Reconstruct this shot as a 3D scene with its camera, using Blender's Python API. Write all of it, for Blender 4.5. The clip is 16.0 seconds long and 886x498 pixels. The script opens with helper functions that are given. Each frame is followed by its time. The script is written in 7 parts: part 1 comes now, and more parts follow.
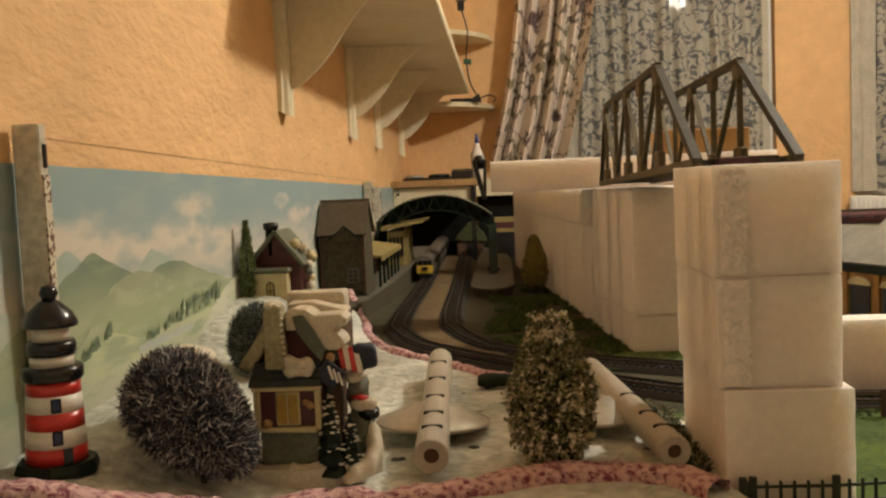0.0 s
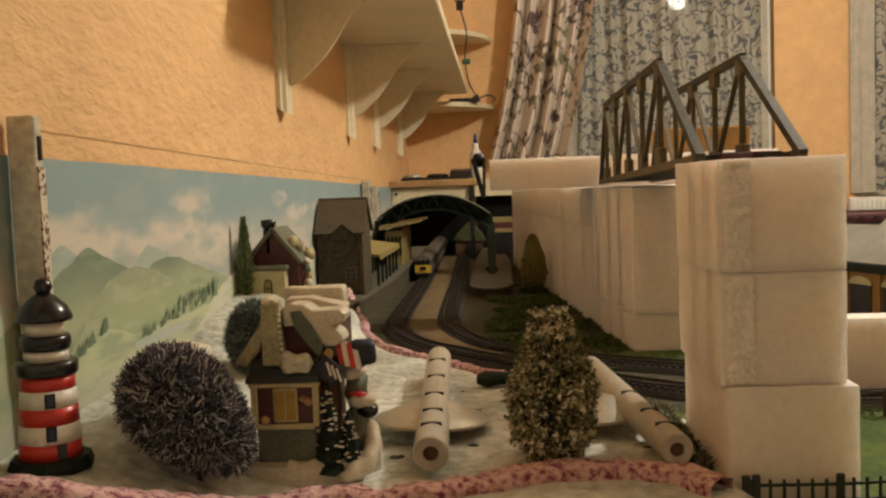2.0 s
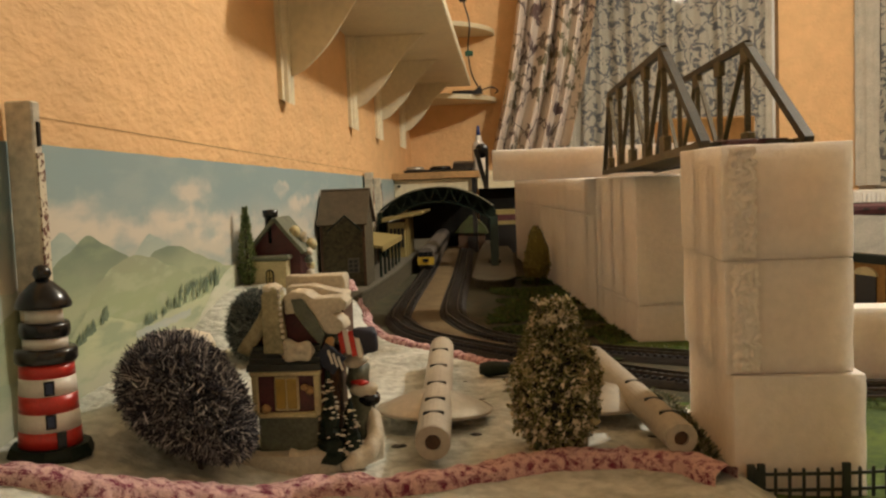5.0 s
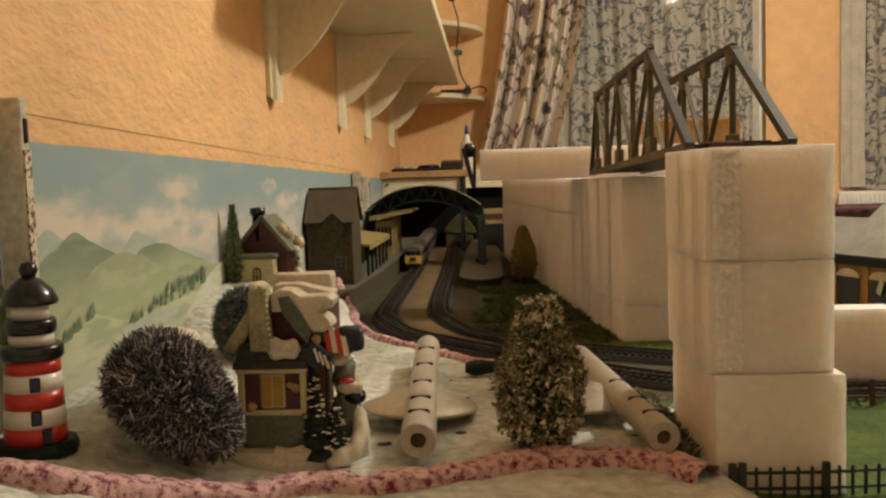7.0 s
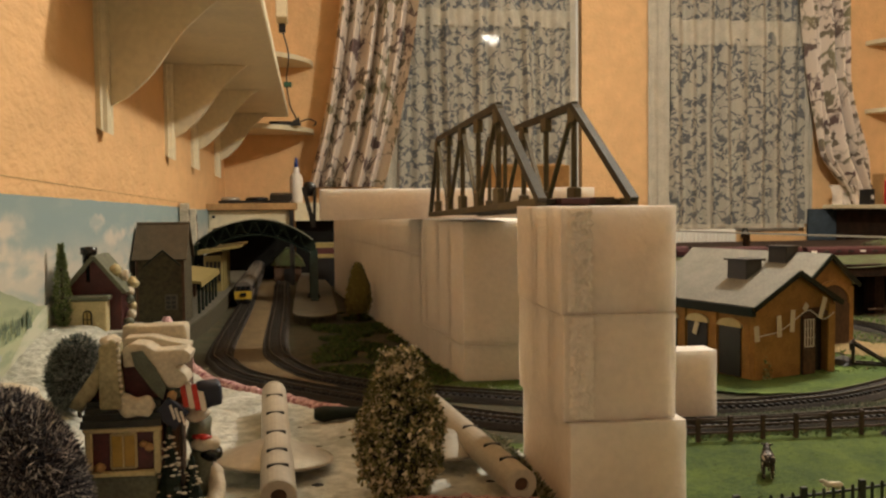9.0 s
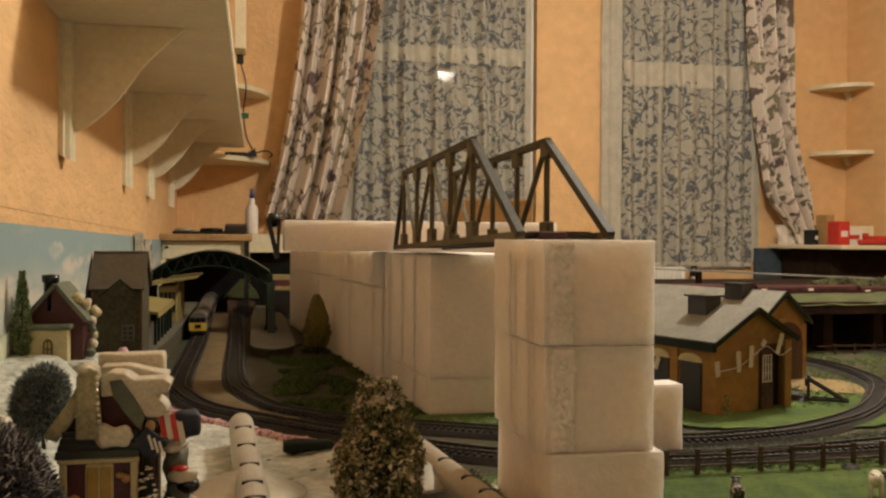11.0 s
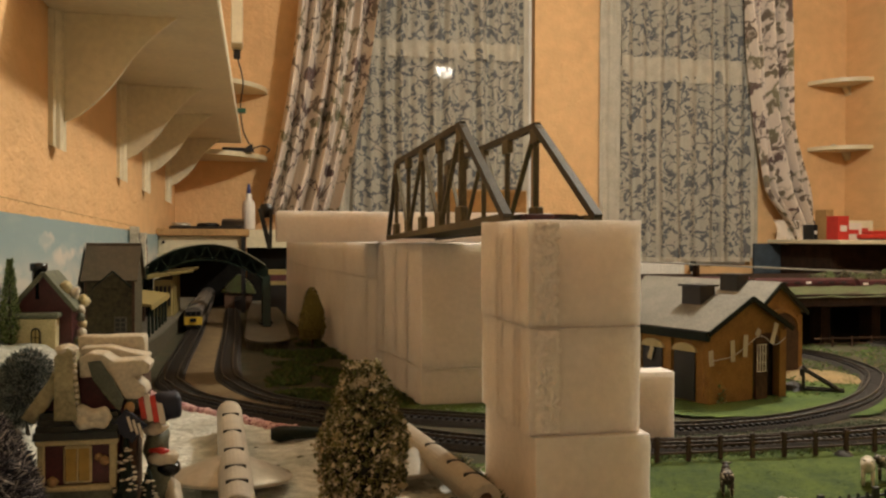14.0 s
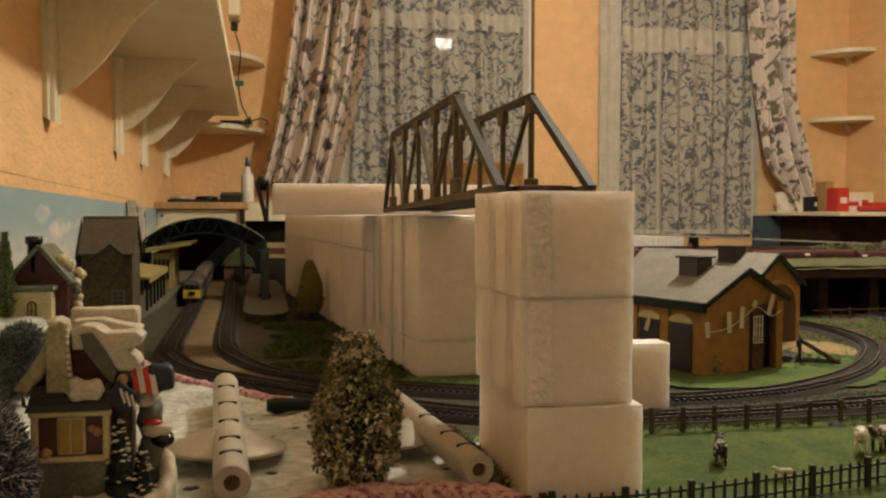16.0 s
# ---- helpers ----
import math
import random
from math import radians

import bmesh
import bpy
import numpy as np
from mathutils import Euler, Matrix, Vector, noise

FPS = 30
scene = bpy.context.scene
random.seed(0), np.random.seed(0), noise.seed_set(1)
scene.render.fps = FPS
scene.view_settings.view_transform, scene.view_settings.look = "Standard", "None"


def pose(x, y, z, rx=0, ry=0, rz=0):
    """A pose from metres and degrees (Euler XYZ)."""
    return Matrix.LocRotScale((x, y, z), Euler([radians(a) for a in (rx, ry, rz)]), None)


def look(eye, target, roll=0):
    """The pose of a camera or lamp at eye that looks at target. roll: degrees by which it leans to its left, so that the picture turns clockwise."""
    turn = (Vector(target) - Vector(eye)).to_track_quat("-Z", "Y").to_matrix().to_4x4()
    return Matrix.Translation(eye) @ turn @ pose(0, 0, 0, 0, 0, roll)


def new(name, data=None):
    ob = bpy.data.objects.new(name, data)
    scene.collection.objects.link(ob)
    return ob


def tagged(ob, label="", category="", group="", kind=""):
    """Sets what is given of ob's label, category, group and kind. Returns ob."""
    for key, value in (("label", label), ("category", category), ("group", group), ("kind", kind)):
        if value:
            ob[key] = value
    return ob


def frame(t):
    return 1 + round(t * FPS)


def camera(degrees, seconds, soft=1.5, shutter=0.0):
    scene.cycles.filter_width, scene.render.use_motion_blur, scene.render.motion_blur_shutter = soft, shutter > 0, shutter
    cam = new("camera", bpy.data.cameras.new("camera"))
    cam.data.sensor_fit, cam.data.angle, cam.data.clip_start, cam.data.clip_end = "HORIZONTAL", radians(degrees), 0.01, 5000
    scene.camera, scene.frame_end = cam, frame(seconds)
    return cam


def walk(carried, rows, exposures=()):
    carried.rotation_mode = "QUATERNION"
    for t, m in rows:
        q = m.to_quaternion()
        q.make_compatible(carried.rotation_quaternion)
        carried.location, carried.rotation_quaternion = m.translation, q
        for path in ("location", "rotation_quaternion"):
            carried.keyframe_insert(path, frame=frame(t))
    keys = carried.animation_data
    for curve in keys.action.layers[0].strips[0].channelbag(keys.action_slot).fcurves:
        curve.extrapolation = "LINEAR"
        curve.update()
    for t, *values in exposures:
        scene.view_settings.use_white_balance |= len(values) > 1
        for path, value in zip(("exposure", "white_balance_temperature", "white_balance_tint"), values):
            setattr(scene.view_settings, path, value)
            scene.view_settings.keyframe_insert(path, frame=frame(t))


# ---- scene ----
cam = camera(52.0, 16.0, soft=2.3)
PATH = [
    (0, (-0.0000, -0.0000, 1.1506), (-0.0646, 0.9954, 1.0803), -2.40),
    (0.5, (-0.0003, 0.0017, 1.1509), (-0.0631, 0.9973, 1.0817), -2.34),
    (1, (-0.0010, 0.0041, 1.1488), (-0.0635, 0.9998, 1.0802), -2.38),
    (1.5, (-0.0003, 0.0031, 1.1479), (-0.0620, 0.9988, 1.0791), -2.29),
    (2, (-0.0020, 0.0064, 1.1461), (-0.0640, 1.0021, 1.0774), -2.22),
    (2.5, (-0.0022, 0.0085, 1.1440), (-0.0652, 1.0041, 1.0744), -2.27),
    (3, (-0.0034, 0.0113, 1.1448), (-0.0669, 1.0068, 1.0743), -2.34),
    (3.5, (-0.0026, 0.0100, 1.1438), (-0.0665, 1.0054, 1.0720), -2.34),
    (4, (-0.0014, 0.0092, 1.1431), (-0.0658, 1.0045, 1.0702), -2.29),
    (6.5, (-0.0036, 0.0143, 1.1402), (-0.0690, 1.0092, 1.0627), -2.14),
    (7, (-0.0009, 0.0076, 1.1423), (-0.0531, 1.0032, 1.0651), -1.79),
    (7.5, (0.0007, 0.0046, 1.1441), (-0.0236, 1.0014, 1.0681), -1.50),
    (8, (-0.0025, -0.0034, 1.1500), (0.0369, 0.9934, 1.0803), -0.92),
    (8.5, (-0.0126, 0.0001, 1.1548), (0.0919, 0.9927, 1.0932), -0.84),
    (9, (-0.0282, 0.0052, 1.1579), (0.1178, 0.9933, 1.1083), -0.57),
    (9.5, (-0.0431, 0.0037, 1.1612), (0.1399, 0.9861, 1.1234), -0.31),
    (12, (-0.0515, 0.0062, 1.1518), (0.1538, 0.9849, 1.1511), 0.24),
    (12.5, (-0.0471, 0.0036, 1.1506), (0.1595, 0.9820, 1.1527), 0.15),
    (13, (-0.0454, 0.0070, 1.1475), (0.1581, 0.9860, 1.1488), 0.10),
    (13.5, (-0.0424, 0.0099, 1.1454), (0.1588, 0.9895, 1.1415), 0.14),
    (14, (-0.0387, 0.0090, 1.1442), (0.1625, 0.9885, 1.1317), 0.22),
    (14.5, (-0.0374, 0.0087, 1.1449), (0.1609, 0.9886, 1.1244), 0.28),
    (15, (-0.0357, 0.0098, 1.1443), (0.1624, 0.9896, 1.1145), 0.24),
    (15.5, (-0.0326, 0.0094, 1.1432), (0.1669, 0.9886, 1.1055), 0.12),
    (16, (-0.0330, 0.0096, 1.1431), (0.1669, 0.9885, 1.1011), 0.08),
]
walk(cam, [(t, look(eye, target, roll)) for t, eye, target, roll in PATH],
     exposures=[(0, 0.12), (6.5, 0.12), (9.0, 0.07), (12.0, 0.01), (16.0, 0.01)])

# world: night, only a trace of light from outside
world = bpy.data.worlds.new("night")
scene.world = world
world.use_nodes = True
world.node_tree.nodes["Background"].inputs[0].default_value = (0.30, 0.36, 0.5, 1)
world.node_tree.nodes["Background"].inputs[1].default_value = 0.02

# the one ceiling bulb
LAMP = (0.93, 1.37, 2.03)
bulb = bpy.data.lights.new("pendant_bulb", "POINT")
bulb.energy, bulb.color, bulb.shadow_soft_size = 45.0, (1.0, 0.92, 0.785), 0.045
bulb_ob = new("pendant_bulb_light", bulb)
bulb_ob.location = LAMP

# ---------------------------------------------------------------- helpers
BOARD = 0.95
WALL_X, FAR_Y, RIGHT_X, BACK_Y, CEIL_Z = -0.29, 2.985, 2.08, -0.8, 2.20


def bm_box(x0, x1, y0, y1, z0, z1, bm=None, bevel=0.0, seg=1):
    bm = bm or bmesh.new()
    m = Matrix.Translation(((x0 + x1) / 2, (y0 + y1) / 2, (z0 + z1) / 2)) @ Matrix.Diagonal((x1 - x0, y1 - y0, z1 - z0, 1))
    g = bmesh.ops.create_cube(bm, size=1, matrix=m)
    if bevel:
        es = {e for v in g["verts"] for e in v.link_edges}
        bmesh.ops.bevel(bm, geom=list(es), offset=bevel, segments=seg, affect="EDGES", profile=0.5)
    return bm


def bm_bar(a, b, w, h, bm=None, up=(0, 0, 1)):
    """A square bar from a to b, w wide and h high."""
    bm = bm or bmesh.new()
    a, b = Vector(a), Vector(b)
    d = b - a
    z = d.normalized()
    u = Vector(up)
    if abs(z.dot(u)) > 0.99:
        u = Vector((0, 1, 0))
    x = u.cross(z).normalized()
    y = z.cross(x)
    m = Matrix((x, y, z)).transposed().to_4x4()
    m.translation = (a + b) / 2
    bmesh.ops.create_cube(bm, size=1, matrix=m @ Matrix.Diagonal((w, h, d.length, 1)))
    return bm


def bm_rod(a, b, r1, r2=None, n=12, bm=None, caps=True):
    bm = bm or bmesh.new()
    a, b = Vector(a), Vector(b)
    d = b - a
    m = d.to_track_quat("Z", "Y").to_matrix().to_4x4()
    m.translation = (a + b) / 2
    bmesh.ops.create_cone(bm, cap_ends=caps, segments=n, radius1=r1, radius2=r1 if r2 is None else r2, depth=d.length, matrix=m)
    return bm


def bm_lathe(profile, n=28, bm=None, at=(0, 0, 0)):
    bm = bm or bmesh.new()
    rings = []
    for r, z in profile:
        if r < 1e-5:
            rings.append([bm.verts.new((at[0], at[1], at[2] + z))])
        else:
            rings.append([bm.verts.new((at[0] + r * math.cos(2 * math.pi * i / n), at[1] + r * math.sin(2 * math.pi * i / n), at[2] + z)) for i in range(n)])
    for p, q in zip(rings, rings[1:]):
        for i in range(n):
            j = (i + 1) % n
            if len(p) == 1 and len(q) > 1:
                bm.faces.new((p[0], q[j], q[i]))
            elif len(q) == 1 and len(p) > 1:
                bm.faces.new((p[i], p[j], q[0]))
            elif len(p) > 1:
                bm.faces.new((p[i], p[j], q[j], q[i]))
    bmesh.ops.recalc_face_normals(bm, faces=bm.faces)
    return bm


def bm_prism(outline, axis, lo, hi, bm=None):
    """Extrude a flat outline of (u, v) pairs along an axis: x gives (y, z), y gives (x, z), z gives (x, y)."""
    bm = bm or bmesh.new()

    def place(u, v, w):
        return {"x": (w, u, v), "y": (u, w, v), "z": (u, v, w)}[axis]
    a = [bm.verts.new(place(u, v, lo)) for u, v in outline]
    b = [bm.verts.new(place(u, v, hi)) for u, v in outline]
    fs = [bm.faces.new(a), bm.faces.new(b[::-1])]
    for i in range(len(a)):
        j = (i + 1) % len(a)
        fs.append(bm.faces.new((a[j], a[i], b[i], b[j])))
    bmesh.ops.recalc_face_normals(bm, faces=fs)
    return bm


def jitter(bm, amount, scale, seed=0.0):
    bm.normal_update()
    for v in bm.verts:
        v.co += v.normal * amount * noise.noise(v.co * scale + Vector((seed, seed * 2, 0)))
    return bm


def mesh_of(name, bm, material, smooth=False):
    me = bpy.data.meshes.new(name)
    bm.to_mesh(me)
    bm.free()
    me.materials.append(material)
    if smooth:
        me.polygons.foreach_set("use_smooth", [True] * len(me.polygons))
        me.update()
    return me


def part(name, bm, material, parent, label="", smooth=False):
    ob = new(name, mesh_of(name, bm, material, smooth))
    ob.parent = parent
    if label:
        tagged(ob, label)
    return ob


def thing(name, label, category, group="", at=(0, 0, 0), kind=""):
    ob = new(name)
    ob.location = at
    ob.empty_display_size = 0.02
    return tagged(ob, label, category, group, kind)


def solo(name, bm, material, label, category, kind="", smooth=False, group=""):
    return tagged(new(name, mesh_of(name, bm, material, smooth)), label, category, group, kind)


# ---------------------------------------------------------------- materials
def material(name, color, rough=0.6, metal=0.0, vary=0.12, scale=30.0, bump=0.0, bump_scale=200.0, second=None, spec=0.5, sub=0.0, stretch=(1, 1, 1)):
    """A surface with a coarse and a fine variation of its colour and a fine relief."""
    m = bpy.data.materials.new(name)
    m.use_nodes = True
    nt = m.node_tree
    b = nt.nodes["Principled BSDF"]
    tc = nt.nodes.new("ShaderNodeNewGeometry")
    if stretch != (1, 1, 1):
        mp_ = nt.nodes.new("ShaderNodeMapping")
        mp_.inputs["Scale"].default_value = stretch
        nt.links.new(tc.outputs["Position"], mp_.inputs["Vector"])
        src = mp_.outputs[0]
    else:
        src = tc.outputs["Position"]
    n1 = nt.nodes.new("ShaderNodeTexNoise")
    n1.inputs["Scale"].default_value, n1.inputs["Detail"].default_value = scale, 5
    nt.links.new(src, n1.inputs["Vector"])
    n2 = nt.nodes.new("ShaderNodeTexNoise")
    n2.inputs["Scale"].default_value, n2.inputs["Detail"].default_value = scale * 9, 3
    nt.links.new(src, n2.inputs["Vector"])
    mix = nt.nodes.new("ShaderNodeMath")
    mix.operation = "ADD"
    nt.links.new(n1.outputs[0], mix.inputs[0])
    nt.links.new(n2.outputs[0], mix.inputs[1])
    ramp = nt.nodes.new("ShaderNodeValToRGB")
    c2 = second or [c * (1 - vary * 2) for c in color]
    ramp.color_ramp.elements[0].position, ramp.color_ramp.elements[1].position = 0.38, 0.62
    ramp.color_ramp.elements[0].color = (*c2, 1)
    ramp.color_ramp.elements[1].color = (*[min(1, c * (1 + (0 if second else vary * 0.5))) for c in color], 1)
    half = nt.nodes.new("ShaderNodeMath")
    half.operation = "MULTIPLY"
    half.inputs[1].default_value = 0.5
    nt.links.new(mix.outputs[0], half.inputs[0])
    nt.links.new(half.outputs[0], ramp.inputs[0])
    nt.links.new(ramp.outputs[0], b.inputs["Base Color"])
    b.inputs["Roughness"].default_value, b.inputs["Metallic"].default_value = rough, metal
    b.inputs["Specular IOR Level"].default_value = spec
    if sub:
        b.inputs["Subsurface Weight"].default_value = sub
        b.inputs["Subsurface Scale"].default_value = 0.03
        b.inputs["Subsurface Radius"].default_value = (1.0, 0.95, 0.85)
    if bump:
        n3 = nt.nodes.new("ShaderNodeTexNoise")
        n3.inputs["Scale"].default_value, n3.inputs["Detail"].default_value = bump_scale, 4
        nt.links.new(src, n3.inputs["Vector"])
        bp = nt.nodes.new("ShaderNodeBump")
        bp.inputs["Strength"].default_value, bp.inputs["Distance"].default_value = bump, 0.6 / bump_scale
        nt.links.new(n3.outputs[0], bp.inputs["Height"])
        nt.links.new(bp.outputs[0], b.inputs["Normal"])
    return m


M_WALL = material("orange_woodchip_paint", (0.76, 0.475, 0.225), 0.75, vary=0.06, scale=3, bump=0.55, bump_scale=95, stretch=(1, 0.45, 1))
M_CEIL = material("cream_ceiling_paint", (0.84, 0.80, 0.70), 0.8, vary=0.04, scale=4, bump=0.2, bump_scale=60)
M_FLOOR = material("beige_carpet", (0.28, 0.23, 0.17), 0.95, vary=0.3, scale=25, bump=0.5, bump_scale=300)
M_CREAM = material("cream_gloss_paint", (0.74, 0.66, 0.46), 0.4, vary=0.06, scale=12, bump=0.08, bump_scale=90)
M_WHITE = material("white_paint", (0.78, 0.76, 0.70), 0.45, vary=0.05, scale=10)
M_FOAM = material("white_polystyrene", (0.86, 0.765, 0.69), 0.7, vary=0.04, scale=20, bump=0.35, bump_scale=420, sub=0.6)
M_TORN = material("torn_polystyrene", (0.92, 0.835, 0.755), 0.75, vary=0.04, scale=20, bump=0.4, bump_scale=420)
M_SNOW = material("dirty_plaster_snow", (0.70, 0.70, 0.63), 0.85, scale=11, second=(0.37, 0.38, 0.33), bump=0.9, bump_scale=75)
M_GRASS = material("green_flock_grass", (0.084, 0.130, 0.014), 0.95, scale=26, second=(0.028, 0.062, 0.007), bump=0.8, bump_scale=500)
M_EARTH = material("brown_scenic_earth", (0.068, 0.050, 0.023), 0.95, scale=35, second=(0.026, 0.03, 0.010), bump=0.8, bump_scale=400)
M_OCHRE = material("ochre_sand_path", (0.15, 0.098, 0.040), 0.95, vary=0.2, scale=40, bump=0.5, bump_scale=500)
M_BALLAST = material("dark_ballast", (0.036, 0.030, 0.024), 0.95, scale=300, second=(0.018, 0.014, 0.012), bump=0.9, bump_scale=900)
M_SLEEPER = material("black_plastic_sleeper", (0.02, 0.017, 0.015), 0.6, vary=0.2, scale=100)
M_RAIL = material("worn_nickel_rail", (0.13, 0.115, 0.095), 0.5, metal=1.0, vary=0.2, scale=60)
M_PINK = material("pink_flocked_foam", (0.68, 0.44, 0.42), 0.95, scale=210, second=(0.17, 0.015, 0.05), bump=0.8, bump_scale=320)
M_PINK.node_tree.nodes["Color Ramp"].color_ramp.elements[0].position = 0.455
M_PINK.node_tree.nodes["Color Ramp"].color_ramp.elements[1].position = 0.49
M_GIRDER = material("olive_grey_girder_plastic", (0.055, 0.047, 0.028), 0.65, vary=0.2, scale=60, bump=0.1)
M_GIRDER_IN = material("dull_brown_girder_plastic", (0.125, 0.098, 0.045), 0.6, vary=0.2, scale=60)
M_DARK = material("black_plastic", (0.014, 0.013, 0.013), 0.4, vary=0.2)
M_BRICK = material("tan_brick_card", (0.38, 0.205, 0.052), 0.85, scale=70, second=(0.25, 0.130, 0.034), bump=0.3, bump_scale=400)
M_SLATE = material("grey_slate_roof", (0.20, 0.185, 0.15), 0.7, vary=0.15, scale=40, bump=0.2)
M_CARD = material("brown_cardboard", (0.42, 0.24, 0.09), 0.85, vary=0.1, scale=15)
M_WOOD = material("bare_pine_board", (0.45, 0.27, 0.11), 0.7, vary=0.15, scale=14)
# timber brown with shade in its colour; also serves plain dark brown parts
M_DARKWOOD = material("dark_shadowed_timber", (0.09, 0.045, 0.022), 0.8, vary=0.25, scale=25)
M_MAROON = material("maroon_coach_plastic", (0.05, 0.008, 0.010), 0.55, vary=0.1)
M_GREENDK = material("dark_green_paint", (0.006, 0.015, 0.008), 0.55, vary=0.25, scale=60, spec=0.25)
M_RED = material("glossy_red_paint", (0.55, 0.035, 0.025), 0.3, vary=0.1, scale=60)
M_GLOSSBLACK = material("glossy_black_paint", (0.010, 0.010, 0.011), 0.22, vary=0.1)
M_LHWHITE = material("glossy_white_paint", (0.72, 0.66, 0.58), 0.35, vary=0.05, scale=60)
M_STONE = material("brown_stone_print", (0.088, 0.070, 0.034), 0.9, scale=160, second=(0.026, 0.022, 0.011), bump=0.4, bump_scale=300)
M_ROOFBROWN = material("brown_roof_card", (0.088, 0.064, 0.034), 0.85, vary=0.15, scale=90, bump=0.2)
M_YELLOW = material("cream_yellow_plastic", (0.30, 0.235, 0.085), 0.55, vary=0.1, scale=60)
M_PLATFORM = material("grey_platform_card", (0.125, 0.110, 0.078), 0.85, vary=0.15, scale=50)
M_SILVER = material("dull_silver_plastic", (0.50, 0.46, 0.38), 0.42, metal=0.55, vary=0.08, scale=20)
M_PIPE = material("cream_grey_tube", (0.48, 0.43, 0.345), 0.45, vary=0.08, scale=30)
M_LEATHER = material("maroon_house_paint", (0.085, 0.018, 0.020), 0.55, vary=0.2, scale=60)
M_STUCCO = material("cream_resin_paint", (0.55, 0.47, 0.26), 0.6, vary=0.12, scale=60)
M_RESINSNOW = material("cream_snow_resin", (0.63, 0.56, 0.43), 0.55, vary=0.12, scale=50, bump=0.25, bump_scale=180)
M_OLIVE = material("grey_green_resin", (0.14, 0.15, 0.10), 0.6, vary=0.2, scale=50)
M_VERGE = material("mossy_verge_flock", (0.062, 0.088, 0.022), 0.95, scale=45, second=(0.05, 0.035, 0.018), bump=0.8, bump_scale=260)
# dark brown board with the shade under deck and shelf in its colour
M_UNDER = material("shade_darkened_board", (0.030, 0.016, 0.009), 0.9, vary=0.3, scale=30, spec=0.2)
# near-black for solids that stand in for deep shade
M_VOID = material("unlit_void_black", (0.012, 0.011, 0.009), 0.95, vary=0.2, spec=0.1)
M_TAPE = material("masking_tape", (0.62, 0.56, 0.42), 0.6, vary=0.06)

# ---------------------------------------------------------------- the room
T_ = 0.1
WIN = ((0.27, 0.890, 1.10, 2.02), (1.135, 1.70, 1.05, 2.02))


def wall_far():
    bm = bmesh.new()
    xs = [WALL_X - T_, WIN[0][0], WIN[0][1], WIN[1][0], WIN[1][1], RIGHT_X + T_]
    for a, b, w in ((xs[0], xs[1], None), (xs[1], xs[2], WIN[0]), (xs[2], xs[3], None), (xs[3], xs[4], WIN[1]), (xs[4], xs[5], None)):
        if w:
            bm_box(a, b, FAR_Y, FAR_Y + T_, 0, w[2], bm)
            bm_box(a, b, FAR_Y, FAR_Y + T_, w[3], CEIL_Z, bm)
        else:
            bm_box(a, b, FAR_Y, FAR_Y + T_, 0, CEIL_Z, bm)
    return solo("wall_north", bm, M_WALL, "orange painted end wall with two tall windows", "wall", "structure")


wall_far()
solo("wall_west", bm_box(WALL_X - T_, WALL_X, BACK_Y, FAR_Y, 0, CEIL_Z), M_WALL, "orange painted woodchip side wall", "wall", "structure")
solo("wall_east", bm_box(RIGHT_X, RIGHT_X + T_, BACK_Y, FAR_Y, 0, CEIL_Z), M_WALL, "orange painted side wall beyond the layout", "wall", "structure")
# unseen back wall and ceiling are kept pale as light reflectors
solo("wall_south", bm_box(WALL_X - T_, RIGHT_X + T_, BACK_Y - T_, BACK_Y, 0, CEIL_Z), M_CEIL, "unseen wall behind the camera, cream added to bounce light", "wall", "structure")
solo("ceiling", bm_box(WALL_X - T_, RIGHT_X + T_, BACK_Y - T_, FAR_Y + T_, CEIL_Z, CEIL_Z + 0.08), M_CEIL, "cream painted ceiling", "ceiling", "structure")
solo("floor", bm_box(WALL_X - T_, RIGHT_X + T_, BACK_Y - T_, FAR_Y + T_, -0.08, 0), M_FLOOR, "beige carpeted floor", "floor", "structure")
cov = bm_prism([(FAR_Y, CEIL_Z), (FAR_Y - 0.12, CEIL_Z), (FAR_Y - 0.11, CEIL_Z - 0.02), (FAR_Y - 0.05, CEIL_Z - 0.06), (FAR_Y - 0.02, CEIL_Z - 0.12), (FAR_Y, CEIL_Z - 0.135)], "x", WALL_X, RIGHT_X)
solo("trim", cov, M_CEIL, "cream plaster coving under the ceiling", "coving", "structure")


def pendant():
    p = thing("pendant_lamp", "bare pendant bulb holder hanging from the ceiling", "lamp", at=(LAMP[0], LAMP[1], CEIL_Z))
    part("ceiling_rose", bm_lathe([(0, 0), (0.045, 0), (0.04, -0.015), (0.012, -0.025), (0, -0.025)]), M_WHITE, p, smooth=True)
    part("cord", bm_rod((0, 0, -0.02), (0, 0, -0.09), 0.003), M_WHITE, p)
    part("bulb_holder", bm_lathe([(0, -0.08), (0.012, -0.08), (0.016, -0.10), (0.016, -0.125), (0, -0.125)]), M_WHITE, p, smooth=True)


pendant()


# ---------------------------------------------------------------- terrain
def smooth01(a, b, v):
    t = max(0.0, min(1.0, (v - a) / (b - a)))
    return t * t * (3 - 2 * t)


PINK_FAR = [(-0.285, 1.48), (-0.236, 1.375), (-0.197, 1.255), (-0.172, 1.122), (-0.138, 1.035), (-0.090, 0.972), (-0.042, 0.912), (0.012, 0.845), (0.105, 0.775), (0.142, 0.70), (0.145, 0.60)]


